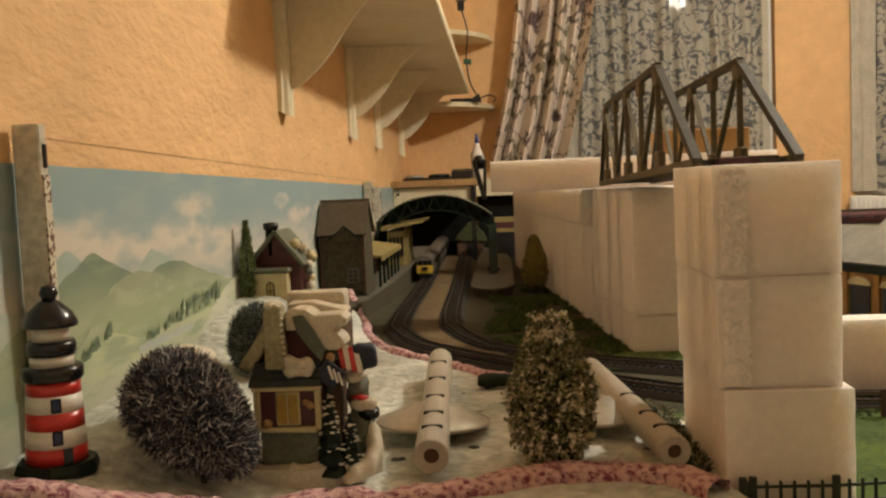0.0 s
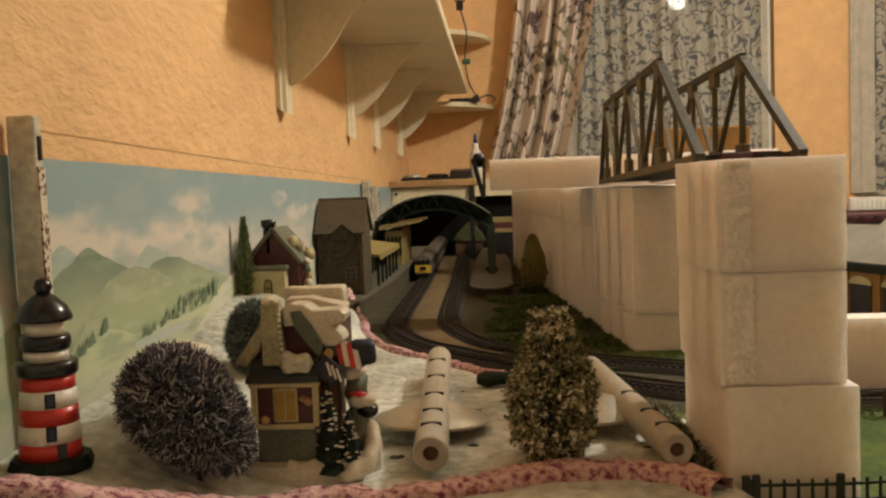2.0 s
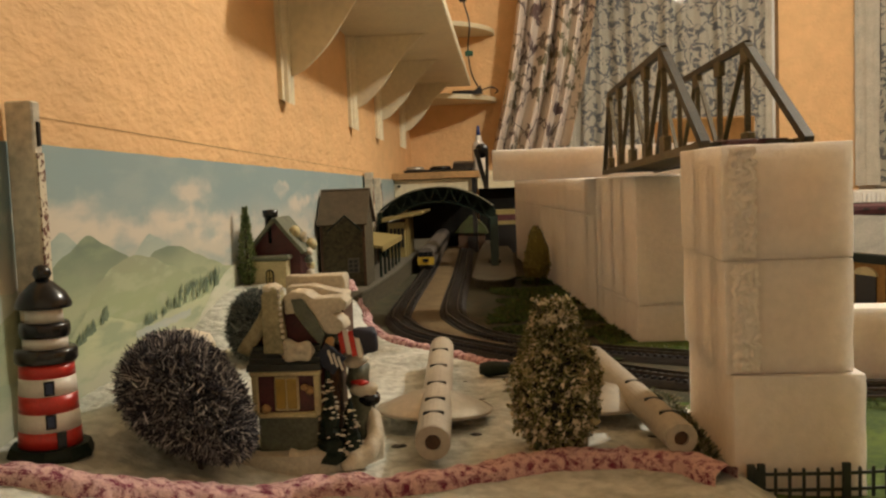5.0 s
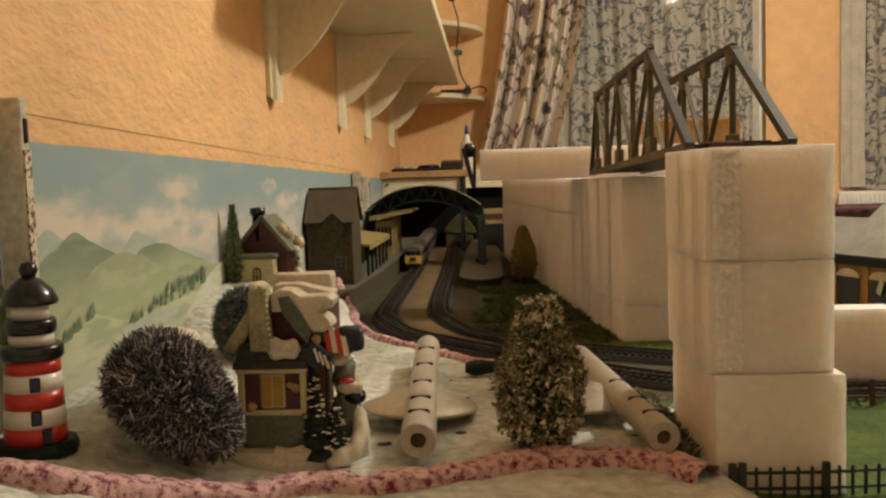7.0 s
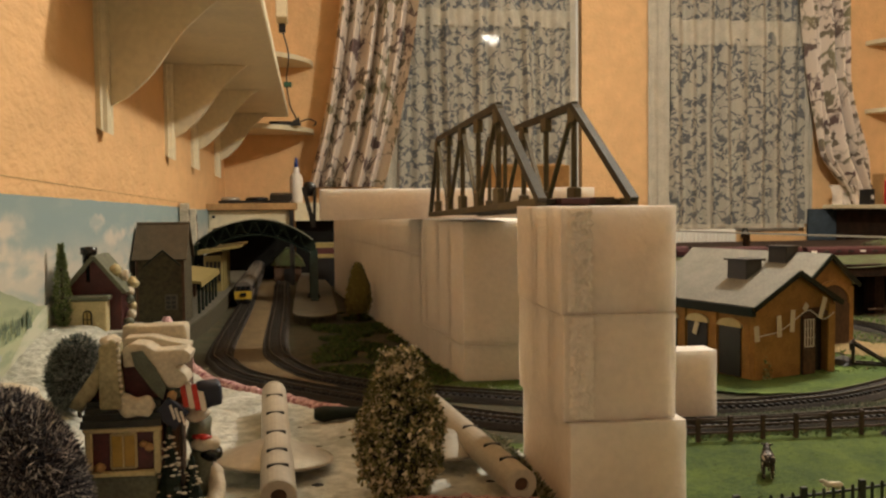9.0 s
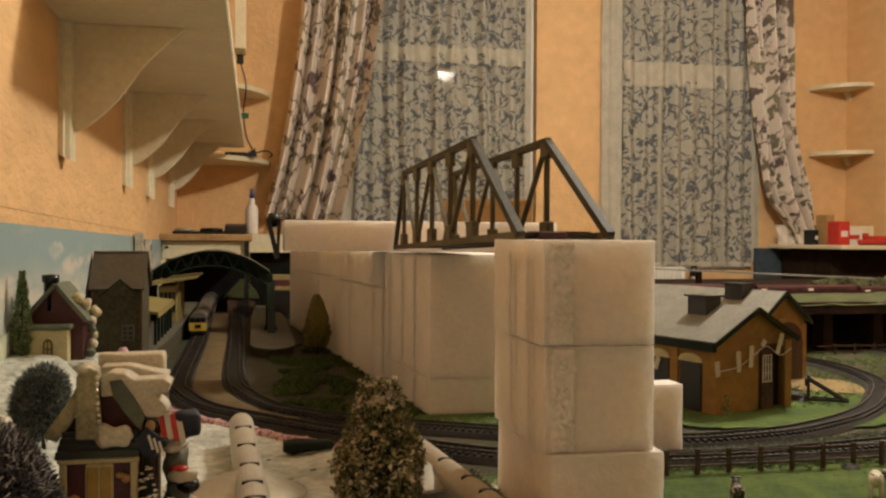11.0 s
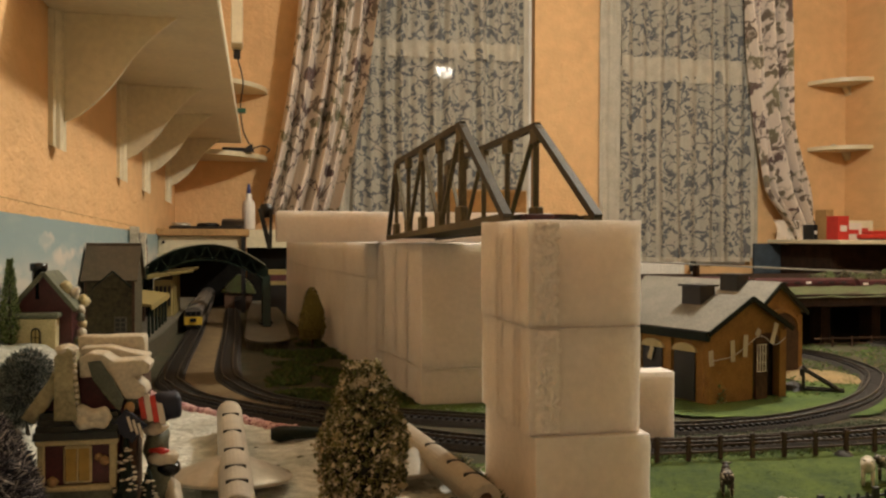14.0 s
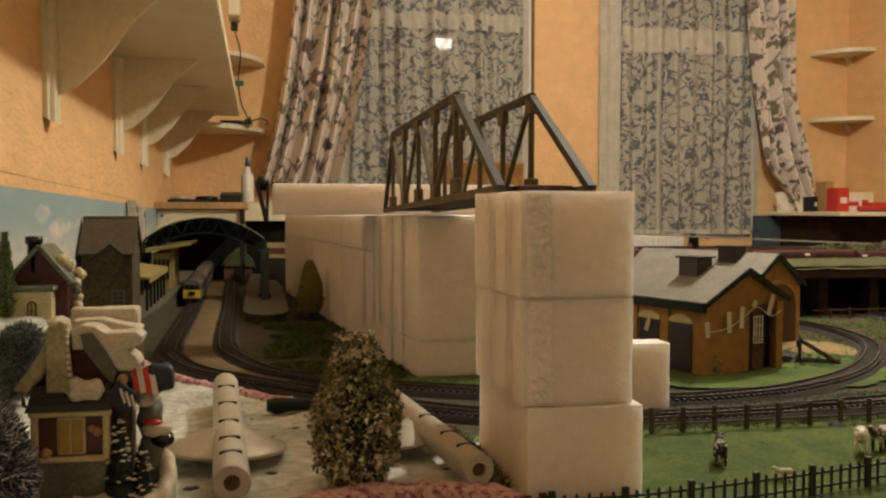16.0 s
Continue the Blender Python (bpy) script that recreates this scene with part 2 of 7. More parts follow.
def snow_side(x, y):
    """How far inside the snow field a place lies: 1 well inside, 0 outside."""
    best = 9.0
    sign = 1
    for (x0, y0), (x1, y1) in zip(PINK_FAR, PINK_FAR[1:]):
        dx, dy = x1 - x0, y1 - y0
        t = max(0, min(1, ((x - x0) * dx + (y - y0) * dy) / (dx * dx + dy * dy)))
        d = math.hypot(x - x0 - t * dx, y - y0 - t * dy)
        if d < best:
            best = d
            sign = 1 if (x - x0) * dy - (y - y0) * dx > 0 else -1
    if y < 0.60:
        return smooth01(0.155, 0.125, x)
    return smooth01(-0.006, 0.012, best * sign)


def ground_z(x, y):
    s = snow_side(x, y)
    rise = 0.042 * smooth01(-0.13, -0.26, x) * (1 - 0.5 * smooth01(1.1, 1.3, y)) + 0.03 * smooth01(-0.18, -0.25, x) * smooth01(0.75, 0.95, y) * smooth01(1.25, 1.05, y)
    rise *= 1 - 0.14 * smooth01(0.62, 0.50, y)
    z = BOARD + s * (0.014 + rise)
    z += (1 - s) * 0.045 * smooth01(-0.20, -0.25, x) * smooth01(1.1, 1.25, y) * smooth01(1.75, 1.45, y)
    p = Vector((x, y, 0))
    z += 0.0035 * s * noise.noise(p * 16) + 0.0018 * s * noise.noise(p * 60)
    z += 0.0012 * (1 - s) * noise.noise(p * 25)
    return z


def grid(x0, x1, y0, y1, step, keep, material_, name, lift=0.0, fn=ground_z):
    bm = bmesh.new()
    nx, ny = int(round((x1 - x0) / step)), int(round((y1 - y0) / step))
    vs = [[bm.verts.new((x0 + i * step, y0 + j * step, fn(x0 + i * step, y0 + j * step) + lift)) for j in range(ny + 1)] for i in range(nx + 1)]
    for i in range(nx):
        for j in range(ny):
            if keep(x0 + (i + .5) * step, y0 + (j + .5) * step):
                bm.faces.new((vs[i][j], vs[i + 1][j], vs[i + 1][j + 1], vs[i][j + 1]))
    for v in [v for v in bm.verts if not v.link_faces]:
        bm.verts.remove(v)
    return bm


solo("baseboard", bm_box(WALL_X, 2.0, 0.1, 2.9, BOARD - 0.06, BOARD - 0.012), M_WOOD, "wooden baseboard under the model railway", "baseboard", "structure")


def spline(pts, step):
    """Even samples along a smooth curve through the points."""
    P = [Vector(p) for p in pts]
    P = [2 * P[0] - P[1]] + P + [2 * P[-1] - P[-2]]
    dense = []
    for i in range(1, len(P) - 2):
        for k in range(40):
            t = k / 40
            a, b, c, d = P[i - 1:i + 3]
            dense.append(0.5 * (2 * b + (c - a) * t + (2 * a - 5 * b + 4 * c - d) * t * t + (3 * b - a - 3 * c + d) * t ** 3))
    dense.append(P[-2])
    out, left = [dense[0]], step
    for a, b in zip(dense, dense[1:]):
        d = (b - a).length
        while d >= left and d > 0:
            a = a + (b - a) * (left / d)
            out.append(a.copy())
            d = (b - a).length
            left = step
        left -= d
    return out


def ribbon(path, offsets, bm=None):
    """Sweep a cross-section of (across, up) pairs along a level path."""
    bm = bm or bmesh.new()
    rows = []
    for i, p in enumerate(path):
        d = (path[min(i + 1, len(path) - 1)] - path[max(i - 1, 0)])
        d.z = 0
        n = Vector((d.y, -d.x, 0)).normalized()
        rows.append([bm.verts.new(p + n * o + Vector((0, 0, u))) for o, u in offsets])
    for a, b in zip(rows, rows[1:]):
        for k in range(len(offsets) - 1):
            bm.faces.new((a[k], a[k + 1], b[k + 1], b[k]))
    bmesh.ops.recalc_face_normals(bm, faces=bm.faces)
    return bm


solo("ground", grid(WALL_X, 2.03, 0.12, 2.94, 0.02, lambda x, y: True, M_EARTH, "ground", -0.002), M_EARTH, "brown and mossy scenic ground of the model railway", "ground", "structure", True)
solo("snow_field", grid(WALL_X, 0.17, 0.30, 1.52, 0.008, lambda x, y: snow_side(x, y) > 0.03, M_SNOW, "snow", 0.001), M_SNOW, "grey-white plaster snow with dark specks", "snow", "stuff", True)


def in_meadow(x, y):
    return x > 0.13 + 0.02 * noise.noise(Vector((x * 9, y * 9, 3))) and y < 0.765 and snow_side(x, y) < 0.05


solo("meadow", grid(0.11, 1.6, 0.30, 0.77, 0.008, in_meadow, M_GRASS, "meadow", 0.0005), M_GRASS, "bright green flock grass meadow", "grass", "stuff", True)


def in_shed_green(x, y):
    w = 0.02 * noise.noise(Vector((x * 14, y * 14, 8)))
    e = ((x - 0.56) / (0.225 + w)) ** 2 + ((y - 1.02) / (0.125 + w)) ** 2
    return e < 1 or (0.10 < x < 0.36 and 0.93 - (x - 0.19) * 0.25 < y < 1.06 + w)


solo("grass_patch", grid(0.08, 0.86, 0.86, 1.20, 0.008, in_shed_green, M_GRASS, "shed green", 0.001), M_GRASS, "green flock grass round the engine shed", "grass", "stuff", True)


def scatter_tufts(name, label, where, count, size, mat, seed):
    rnd = random.Random(seed)
    bm = bmesh.new()
    n = 0
    while n < count:
        x, y, ok = where(rnd)
        if not ok:
            continue
        n += 1
        c = Vector((x, y, ground_z(x, y)))
        for _ in range(3):
            d = Vector((rnd.gauss(0, 0.7), rnd.gauss(0, 0.7), rnd.uniform(0.5, 1.3))) * size * rnd.uniform(0.5, 1.2)
            s = d.orthogonal().normalized() * size * 0.35
            bm.faces.new([bm.verts.new(c - s), bm.verts.new(c + s), bm.verts.new(c + d)])
    return solo(name, bm, mat, label, "scrub", "stuff")


def tuft_material(name, stops):
    m = bpy.data.materials.new(name)
    m.use_nodes = True
    nt = m.node_tree
    g = nt.nodes.new("ShaderNodeNewGeometry")
    ramp = nt.nodes.new("ShaderNodeValToRGB")
    els = ramp.color_ramp.elements
    while len(els) < len(stops):
        els.new(0.5)
    for e, (p, c) in zip(els, stops):
        e.position, e.color = p, (*c, 1)
    nt.links.new(g.outputs["Random Per Island"], ramp.inputs[0])
    nt.links.new(ramp.outputs[0], nt.nodes["Principled BSDF"].inputs["Base Color"])
    nt.nodes["Principled BSDF"].inputs["Roughness"].default_value = 0.95
    return m


M_MOSS = tuft_material("moss_and_scrub_flock", [(0.0, (0.03, 0.035, 0.01)), (0.45, (0.05, 0.09, 0.015)), (0.8, (0.09, 0.15, 0.025)), (1.0, (0.17, 0.12, 0.05))])
M_PALEMOSS = tuft_material("grey_green_moss_flock", [(0.0, (0.05, 0.07, 0.04)), (0.6, (0.10, 0.13, 0.08)), (1.0, (0.26, 0.27, 0.21))])
M_BRIGHT = tuft_material("bright_moss_flock", [(0.0, (0.07, 0.12, 0.02)), (0.8, (0.13, 0.21, 0.04)), (1.0, (0.5, 0.52, 0.40))])
M_SCRUB = tuft_material("frosted_scrub_flock", [(0.0, (0.04, 0.05, 0.02)), (0.5, (0.11, 0.13, 0.05)), (1.0, (0.45, 0.42, 0.34))])


def in_moss(rnd):
    x, y = rnd.uniform(-0.03, 0.16), rnd.uniform(1.03, 1.75)
    k = noise.noise(Vector((x * 18, y * 14, 1))) > -0.08
    return x, y, k and x > -0.025 + 0.45 * max(0, 1.17 - y) and x < 0.145 - 0.1 * (y - 1.04)


scatter_tufts("moss_scrub", "mossy green and brown scrub beside the track", in_moss, 5200, 0.0045, M_MOSS, 1)


def by_stack(rnd):
    x, y = 0.118 + abs(rnd.gauss(0, 0.006)) * -1 + 0.006, rnd.uniform(0.565, 0.80)
    return x, y, True


scatter_tufts("frosted_scrub", "frosted green scrub at the foot of the polystyrene stack", by_stack, 900, 0.0055, M_SCRUB, 2)


def verge(rnd):
    x = rnd.uniform(0.16, 1.0)
    return x, 0.752 + rnd.gauss(0, 0.006) + 0.3 * max(0, x - 0.5) ** 1.5, True


scatter_tufts("track_verge", "brown and green scrub between fence and track", verge, 3000, 0.003, M_MOSS, 3)


def in_loop(rnd):
    x, y = rnd.uniform(0.55, 1.25), rnd.uniform(1.0, 1.49)
    r = math.hypot(x - 0.863, y - 1.36)
    return x, y, noise.noise(Vector((x * 8, y * 8, 5))) > -0.25 and min(math.hypot(x - px, y - py) for px, py in TRACK_POSTS) > 0.024


TRACK_POSTS = [(0.60, 0.915), (0.635, 0.94), (0.69, 0.985), (0.74, 1.04), (0.79, 1.10), (0.83, 1.173), (0.855, 1.26), (0.863, 1.36), (0.845, 1.46), (0.98, 1.02), (1.04, 1.14), (1.07, 1.25), (1.08, 1.37), (1.08, 1.5)]
scatter_tufts("loop_scrub", "brown and green scrub inside the curve of the track", in_loop, 5200, 0.004, M_MOSS, 6)


def meadow_flecks(rnd):
    x, y = rnd.uniform(0.14, 0.9), rnd.uniform(0.5, 0.74)
    return x, y, in_meadow(x, y)


def between_tracks(rnd):
    x = rnd.uniform(0.20, 0.62)
    return x, 0.822 + 0.30 * max(0, x - 0.42) ** 1.3 + rnd.gauss(0, 0.007), True


scatter_tufts("track_moss", "grey-green moss between the two curving tracks", between_tracks, 2600, 0.0024, M_PALEMOSS, 9)


def by_stack_foot(rnd):
    x, y = rnd.uniform(0.12, 0.24), rnd.gauss(0.985, 0.012)
    return x, y, True


scatter_tufts("bright_moss", "bright green moss before the polystyrene wall", by_stack_foot, 700, 0.0032, M_BRIGHT, 10)
scatter_tufts("meadow_tufts", "short flock tufts all over the meadow", meadow_flecks, 2600, 0.0014, M_MOSS, 4)

# ---------------------------------------------------------------- railway
TRACK_A = [(-0.10, 2.45), (-0.10, 2.38), (-0.088, 1.86), (-0.080, 1.35), (-0.060, 1.20), (-0.018, 1.085), (0.05, 1.015), (0.106, 0.978), (0.189, 0.932), (0.28, 0.88), (0.38, 0.852), (0.45, 0.858), (0.523, 0.877), (0.635, 0.94), (0.74, 1.04), (0.83, 1.173), (0.863, 1.36), (0.80, 1.55), (0.62, 1.72)]
TRACK_B = [(-0.175, 2.75), (-0.172, 2.4), (-0.158, 1.87), (-0.153, 1.33), (-0.137, 1.21), (-0.104, 1.115), (-0.048, 1.040), (0.02, 0.965), (0.09, 0.892), (0.152, 0.838), (0.22, 0.800), (0.315, 0.786), (0.40, 0.782), (0.53, 0.795), (0.68, 0.825), (0.83, 0.89), (0.98, 1.02), (1.07, 1.25), (1.08, 1.5)]


def track(name, pts, label):
    th = thing(name, label, "track", "tracks of the model railway")
    fine = [Vector((p.x, p.y, BOARD)) for p in spline([(x, y, 0) for x, y in pts], 0.012)]
    part("ballast", ribbon(fine, [(-0.021, -0.001), (-0.0165, 0.004), (0.0165, 0.004), (0.021, -0.001)]), M_BALLAST, th)
    bm = bmesh.new()
    sl = spline([(x, y, 0) for x, y in pts], 0.0078)
    for i in range(len(sl) - 1):
        d = (sl[i + 1] - sl[i]).normalized()
        n = Vector((d.y, -d.x, 0)) * 0.0145
        c = Vector((sl[i].x, sl[i].y, BOARD + 0.005))
        bm_bar(c - n, c + n, 0.0036, 0.003, bm)
    tagged(part("sleeper_bed", bm, M_SLEEPER, th), kind="stuff")
    for side in (-1, 1):
        o = side * 0.00825
        part("rail", ribbon(fine, [(o - 0.0007, 0.0062), (o - 0.0007, 0.0090), (o + 0.0007, 0.0090), (o + 0.0007, 0.0062)]), M_RAIL, th, "worn metal running rail")
    return th


track("inner_track", TRACK_A, "dark ballasted model track with bright rails, curving past the platform")
track("outer_track", TRACK_B, "dark ballasted model track beside the snow field")
mid = []
for (xa, ya), (xb, yb) in zip(TRACK_A[:7], TRACK_B[:7]):
    mid.append(((xa + xb) / 2, (ya + yb) / 2, 0))
mp = [Vector((p.x, p.y, BOARD)) for p in spline(mid, 0.02)]
solo("sand_path", ribbon(mp, [(-0.022, 0.0015), (-0.017, 0.0035), (0.017, 0.0035), (0.022, 0.0015)]), M_OCHRE, "ochre sand strip between the two tracks", "path", "structure", True)


# pink flocked foam edging
def edging(name, pts, w, h, label, seed):
    path = []
    for i, p in enumerate(spline([(x, y, 0) for x, y in pts], 0.004)):
        path.append(Vector((p.x + 0.002 * noise.noise(p * 40), p.y + 0.002 * noise.noise(p * 40 + Vector((9, 0, 0))), max(ground_z(p.x, p.y) - 0.003, BOARD + 0.002))))
    sec = [(-w, 0), (-w * 0.95, h * 0.8), (-w * 0.55, h), (0, h * 1.05), (w * 0.55, h), (w * 0.95, h * 0.8), (w, 0)]
    bm = ribbon(path, sec)
    jitter(bm, 0.0022, 160, seed)
    return solo(name, bm, M_PINK, label, "edging", smooth=True)


edging("foam_edging", PINK_FAR[1:9], 0.007, 0.015, "pink speckled foam edging round the snow field", 1)
edging("foam_edging", [(-0.285, 0.440), (-0.250, 0.439), (-0.222, 0.441), (-0.200, 0.462), (-0.172, 0.484), (-0.139, 0.503), (-0.115, 0.517), (-0.068, 0.518), (-0.036, 0.527), (-0.003, 0.550), (0.032, 0.561), (0.067, 0.560), (0.099, 0.546), (0.120, 0.520)], 0.011, 0.012, "pink speckled foam edging in front of the snow field", 2)


# ---------------------------------------------------------------- polystyrene
def foam_block(x0, x1, y0, y1, z0, z1, label, name="foam_block", group="polystyrene blocks", shear=0.0):
    bm = bmesh.new()
    bm_box(x0, x1, y0, y1, z0, z1, bm, bevel=0.0006, seg=2)
    bmesh.ops.subdivide_edges(bm, edges=[e for e in bm.edges if e.calc_length() > 0.03], cuts=8, use_grid_fill=True)
    jitter(bm, 0.0004, 90, x0 + z0)
    if shear:
        for v in bm.verts:
            v.co.x += (v.co.y - y0) * shear
    ob = solo(name, bm, M_FOAM, label, "foam block", group=group)
    return ob


def flute(x, y, w, z0, z1, depth=0.00035, slope=0.0):
    """A low rounded rib on a face that looks towards -x."""
    out = [(x + 0.001, y)] + [(x - depth * math.sin(math.pi * i / 6) + slope * w * i / 6, y + w * i / 6) for i in range(7)] + [(x + 0.001 + slope * w, y + w)]
    return bm_prism(out, "z", z0, z1)


def stack():
    y0, y1 = 0.545, 0.665
    for k, (z0, z1, dx0, dx1, dy) in enumerate(((0.945, 1.0214, 0.003, 0.0050, -0.005), (1.0216, 1.0884, 0.0, 0.0, 0.0), (1.0886, 1.1555, -0.001, 0.0005, 0.001))):
        ob = foam_block(0.126 + dx0, 0.199 + dx1, y0 + dy, y1, z0, z1, "white polystyrene block in a stack of three")
        if k:
            bm = bmesh.new()
            # torn strip down the front near the corner: broken beads standing proud and pitted
            n, m = 18, 64
            vs = []
            for i in range(n + 1):
                col = []
                for j in range(m + 1):
                    edge = min(1, i / 2.5, (n - i) / 2.5, j / 2.0, (m - j) / 2.0)
                    q = Vector((i * 0.30, j * 0.26, k * 7.0))
                    d = 0.0030 * (0.5 + noise.noise(q)) + 0.0022 * noise.noise(q * 2.3)
                    wig = 0.0025 * noise.noise(Vector((j * 0.3, k * 5.0, i * 0.05)))
                    col.append(bm.verts.new((0.1300 + dx0 + 0.0155 * i / n + wig, y0 + dy - 0.0003 - max(0.0, d) * edge, z0 + 0.0015 + (z1 - z0 - 0.003) * j / m)))
                vs.append(col)
            for i in range(n):
                for j in range(m):
                    bm.faces.new((vs[i][j], vs[i + 1][j], vs[i + 1][j + 1], vs[i][j + 1]))
            part("torn_strip", bm, M_TORN, ob, "rough torn strip of polystyrene", smooth=True)
        for yy, w in ((0.566, 0.004), (0.576, 0.006), (0.606, 0.005), (0.616, 0.008)):
            if k:
                part("rib", flute(0.1262 + dx0, yy, w, z0 + 0.0005, z1 - 0.0005), M_FOAM, ob)


stack()
foam_block(0.262, 0.349, 0.805, 0.834, 0.9555, 1.0185, "small white polystyrene block behind the stack")


def foam_wall():
    # a long wall of upright sheets and blocks whose left face runs away to the far end
    sh = -0.098
    y = 1.04
    rnd = random.Random(21)
    for i, (d, top, w) in enumerate(((0.22, 1.1375, 0.12), (0.24, 1.1365, 0.12), (0.30, 1.1370, 0.12), (0.42, 1.1360, 0.12))):
        zs = (0.945, 0.992, top) if i == 0 else (0.945, 1.085, top)
        x0 = 0.148 + (y - 1.04) * sh
        for k, (z0, z1) in enumerate(zip(zs, zs[1:])):
            ob = foam_block(x0, x0 + w, y, y + d - 0.0006, z0 + 0.0001, z1 - 0.0001, "tall white polystyrene block in a long wall", shear=sh)
            at = (0.060, 0.118, 0.185) if i == 0 else [d * (q + rnd.uniform(0.05, 0.2)) / 4 for q in range(2)]
            for q in at:
                part("rib", flute(0.148 + (y + q - 1.04) * sh, y + q, 0.012 if i == 0 else rnd.uniform(0.006, 0.014), z0 + 0.001, z1 - 0.001, 0.00035, sh), M_FOAM, ob)
        y += d


foam_wall()
foam_block(-0.012, 0.372, 1.245, 1.335, 1.1377, 1.1795, "long white polystyrene slab lying across the block wall")


# ---------------------------------------------------------------- girder bridge
def girder_bridge():
    g = thing("girder_bridge", "olive grey plastic model truss girder bridge resting on polystyrene", "bridge", at=(0, 0, 0))
    L = [(0.630, 1.1585), (1.220, 1.1435), (1.148, 1.2385), (0.777, 1.2415)]

    def along(t, top):
        (a, b) = ((L[3], L[2]) if top else (L[0], L[1]))
        return (a[0] + (b[0] - a[0]) * t, a[1] + (b[1] - a[1]) * t)
    for x, dy in ((0.135, 0.0), (0.200, -0.008)):
        part("end_post", bm_bar((x, L[0][0] + dy, L[0][1]), (x, L[3][0] + dy, L[3][1]), 0.0066, 0.0062, up=(1, 0, 0)), M_GIRDER, g)
        part("end_post", bm_bar((x, L[1][0] + dy, L[1][1]), (x, L[2][0] + dy, L[2][1]), 0.0064, 0.0050, up=(1, 0, 0)), M_GIRDER, g)
        part("top_chord", bm_bar((x, L[3][0] + dy - 0.004, L[3][1]), (x, L[2][0] + dy + 0.003, L[2][1]), 0.0064, 0.0050, up=(1, 0, 0)), M_GIRDER, g)
        part("bottom_chord", bm_bar((x, L[0][0] + dy, L[0][1]), (x, L[1][0] + dy, L[1][1]), 0.0060, 0.0060, up=(1, 0, 0)), M_GIRDER_IN, g)
        n = 4
        for i in range(n + 1):
            t = i / n
            yt, zt = along(t, True)
            yb = yt
            zb = L[0][1] + (L[1][1] - L[0][1]) * (yb - L[0][0]) / (L[1][0] - L[0][0])
            part("vertical", bm_bar((x, yb + dy, zb), (x, yt + dy, zt), 0.0035, 0.0045, up=(1, 0, 0)), M_GIRDER_IN, g)
            part("gusset_plate", bm_box(x - 0.0032, x + 0.0032, yb + dy - 0.012, yb + dy + 0.012, zb + 0.001, zb + 0.0165, bevel=0.001), M_GIRDER_IN, g)
            part("gusset_plate", bm_box(x - 0.0030, x + 0.0030, yt + dy - 0.011, yt + dy + 0.011, zt - 0.015, zt - 0.001, bevel=0.001), M_GIRDER_IN, g)
            if i < n:
                y2, z2 = along((i + 1) / n, True)
                zb2 = L[0][1] + (L[1][1] - L[0][1]) * (y2 - L[0][0]) / (L[1][0] - L[0][0])
                if i % 2 == 0:
                    part("diagonal", bm_bar((x, yt + dy, zt), (x, y2 + dy, zb2), 0.0032, 0.004, up=(1, 0, 0)), M_GIRDER_IN, g)
                else:
                    part("diagonal", bm_bar((x, yb + dy, zb), (x, y2 + dy, z2), 0.0032, 0.004, up=(1, 0, 0)), M_GIRDER_IN, g)
    part("deck", bm_prism([(0.64, 1.1572), (1.21, 1.1425), (1.21, 1.1455), (0.64, 1.1605)], "x", 0.139, 0.196), M_GIRDER, g, "dark bridge deck")


girder_bridge()
# maroon wagon frame lying on the stack by the bridge
w_ = thing("wagon_underframe", "dark maroon model wagon underframe lying on the polystyrene stack", "wagon", at=(0, 0, 0))
part("frame", bm_box(0.148, 0.170, 0.628, 0.660, 1.1560, 1.1615, bevel=0.001), M_MAROON, w_)
part("frame", bm_bar((0.168, 0.640, 1.1592), (0.193, 0.650, 1.1592), 0.007, 0.005), M_MAROON, w_)
b_ = thing("cardboard_box", "flat brown cardboard box lying on the polystyrene slab", "box", at=(0, 0, 0))
part("box_body", bm_box(0.219, 0.339, 1.255, 1.33, 1.1797, 1.2115, bevel=0.001), M_CARD, b_)
part("box_flap", bm_box(0.226, 0.332, 1.262, 1.325, 1.2117, 1.2129), M_CARD, b_)


# ---------------------------------------------------------------- shelf on brackets
def wall_shelf():
    s = thing("wall_shelf", "cream painted wall shelf on curved plywood brackets", "shelf", at=(0, 0, 0))
    z = 1.4245
    part("shelf_board", bm_box(WALL_X, -0.083, 1.046, 2.80, z, z + 0.018, bevel=0.002), M_CREAM, s)
    for y, zb in ((1.203, 1.2500), (1.760, 1.2445), (2.140, 1.2405), (2.665, 1.2375)):
        # moulded upright: two steps and a rounded nose, its foot cut to a shallow point
        prof = [(WALL_X, y), (WALL_X + 0.006, y), (WALL_X + 0.0075, y + 0.006), (WALL_X + 0.0125, y + 0.008), (WALL_X + 0.0155, y + 0.013), (WALL_X + 0.0155, y + 0.029), (WALL_X + 0.0125, y + 0.034), (WALL_X + 0.0075, y + 0.036), (WALL_X + 0.006, y + 0.042), (WALL_X, y + 0.042)]
        up = bm_prism(prof, "z", zb + 0.008, z - 0.0005)
        for v in up.verts:
            if v.co.z < zb + 0.009:
                v.co.z += (v.co.x - WALL_X) * -0.5
        part("wall_batten", up, M_CREAM, s)
        n = 16
        curve = []
        for i in range(n + 1):
            t = i / n
            curve.append((-0.267 + 0.128 * t + 0.006 * math.sin(t * math.tau), 1.288 + (z - 0.001 - 1.288) * t))
        part("bracket", bm_prism([(WALL_X + 0.0157, 1.288)] + curve[1:] + [(-0.120, z - 0.0005), (WALL_X + 0.0157, z - 0.0005)], "y", y + 0.017, y + 0.025), M_CREAM, s)
    return s


wall_shelf()


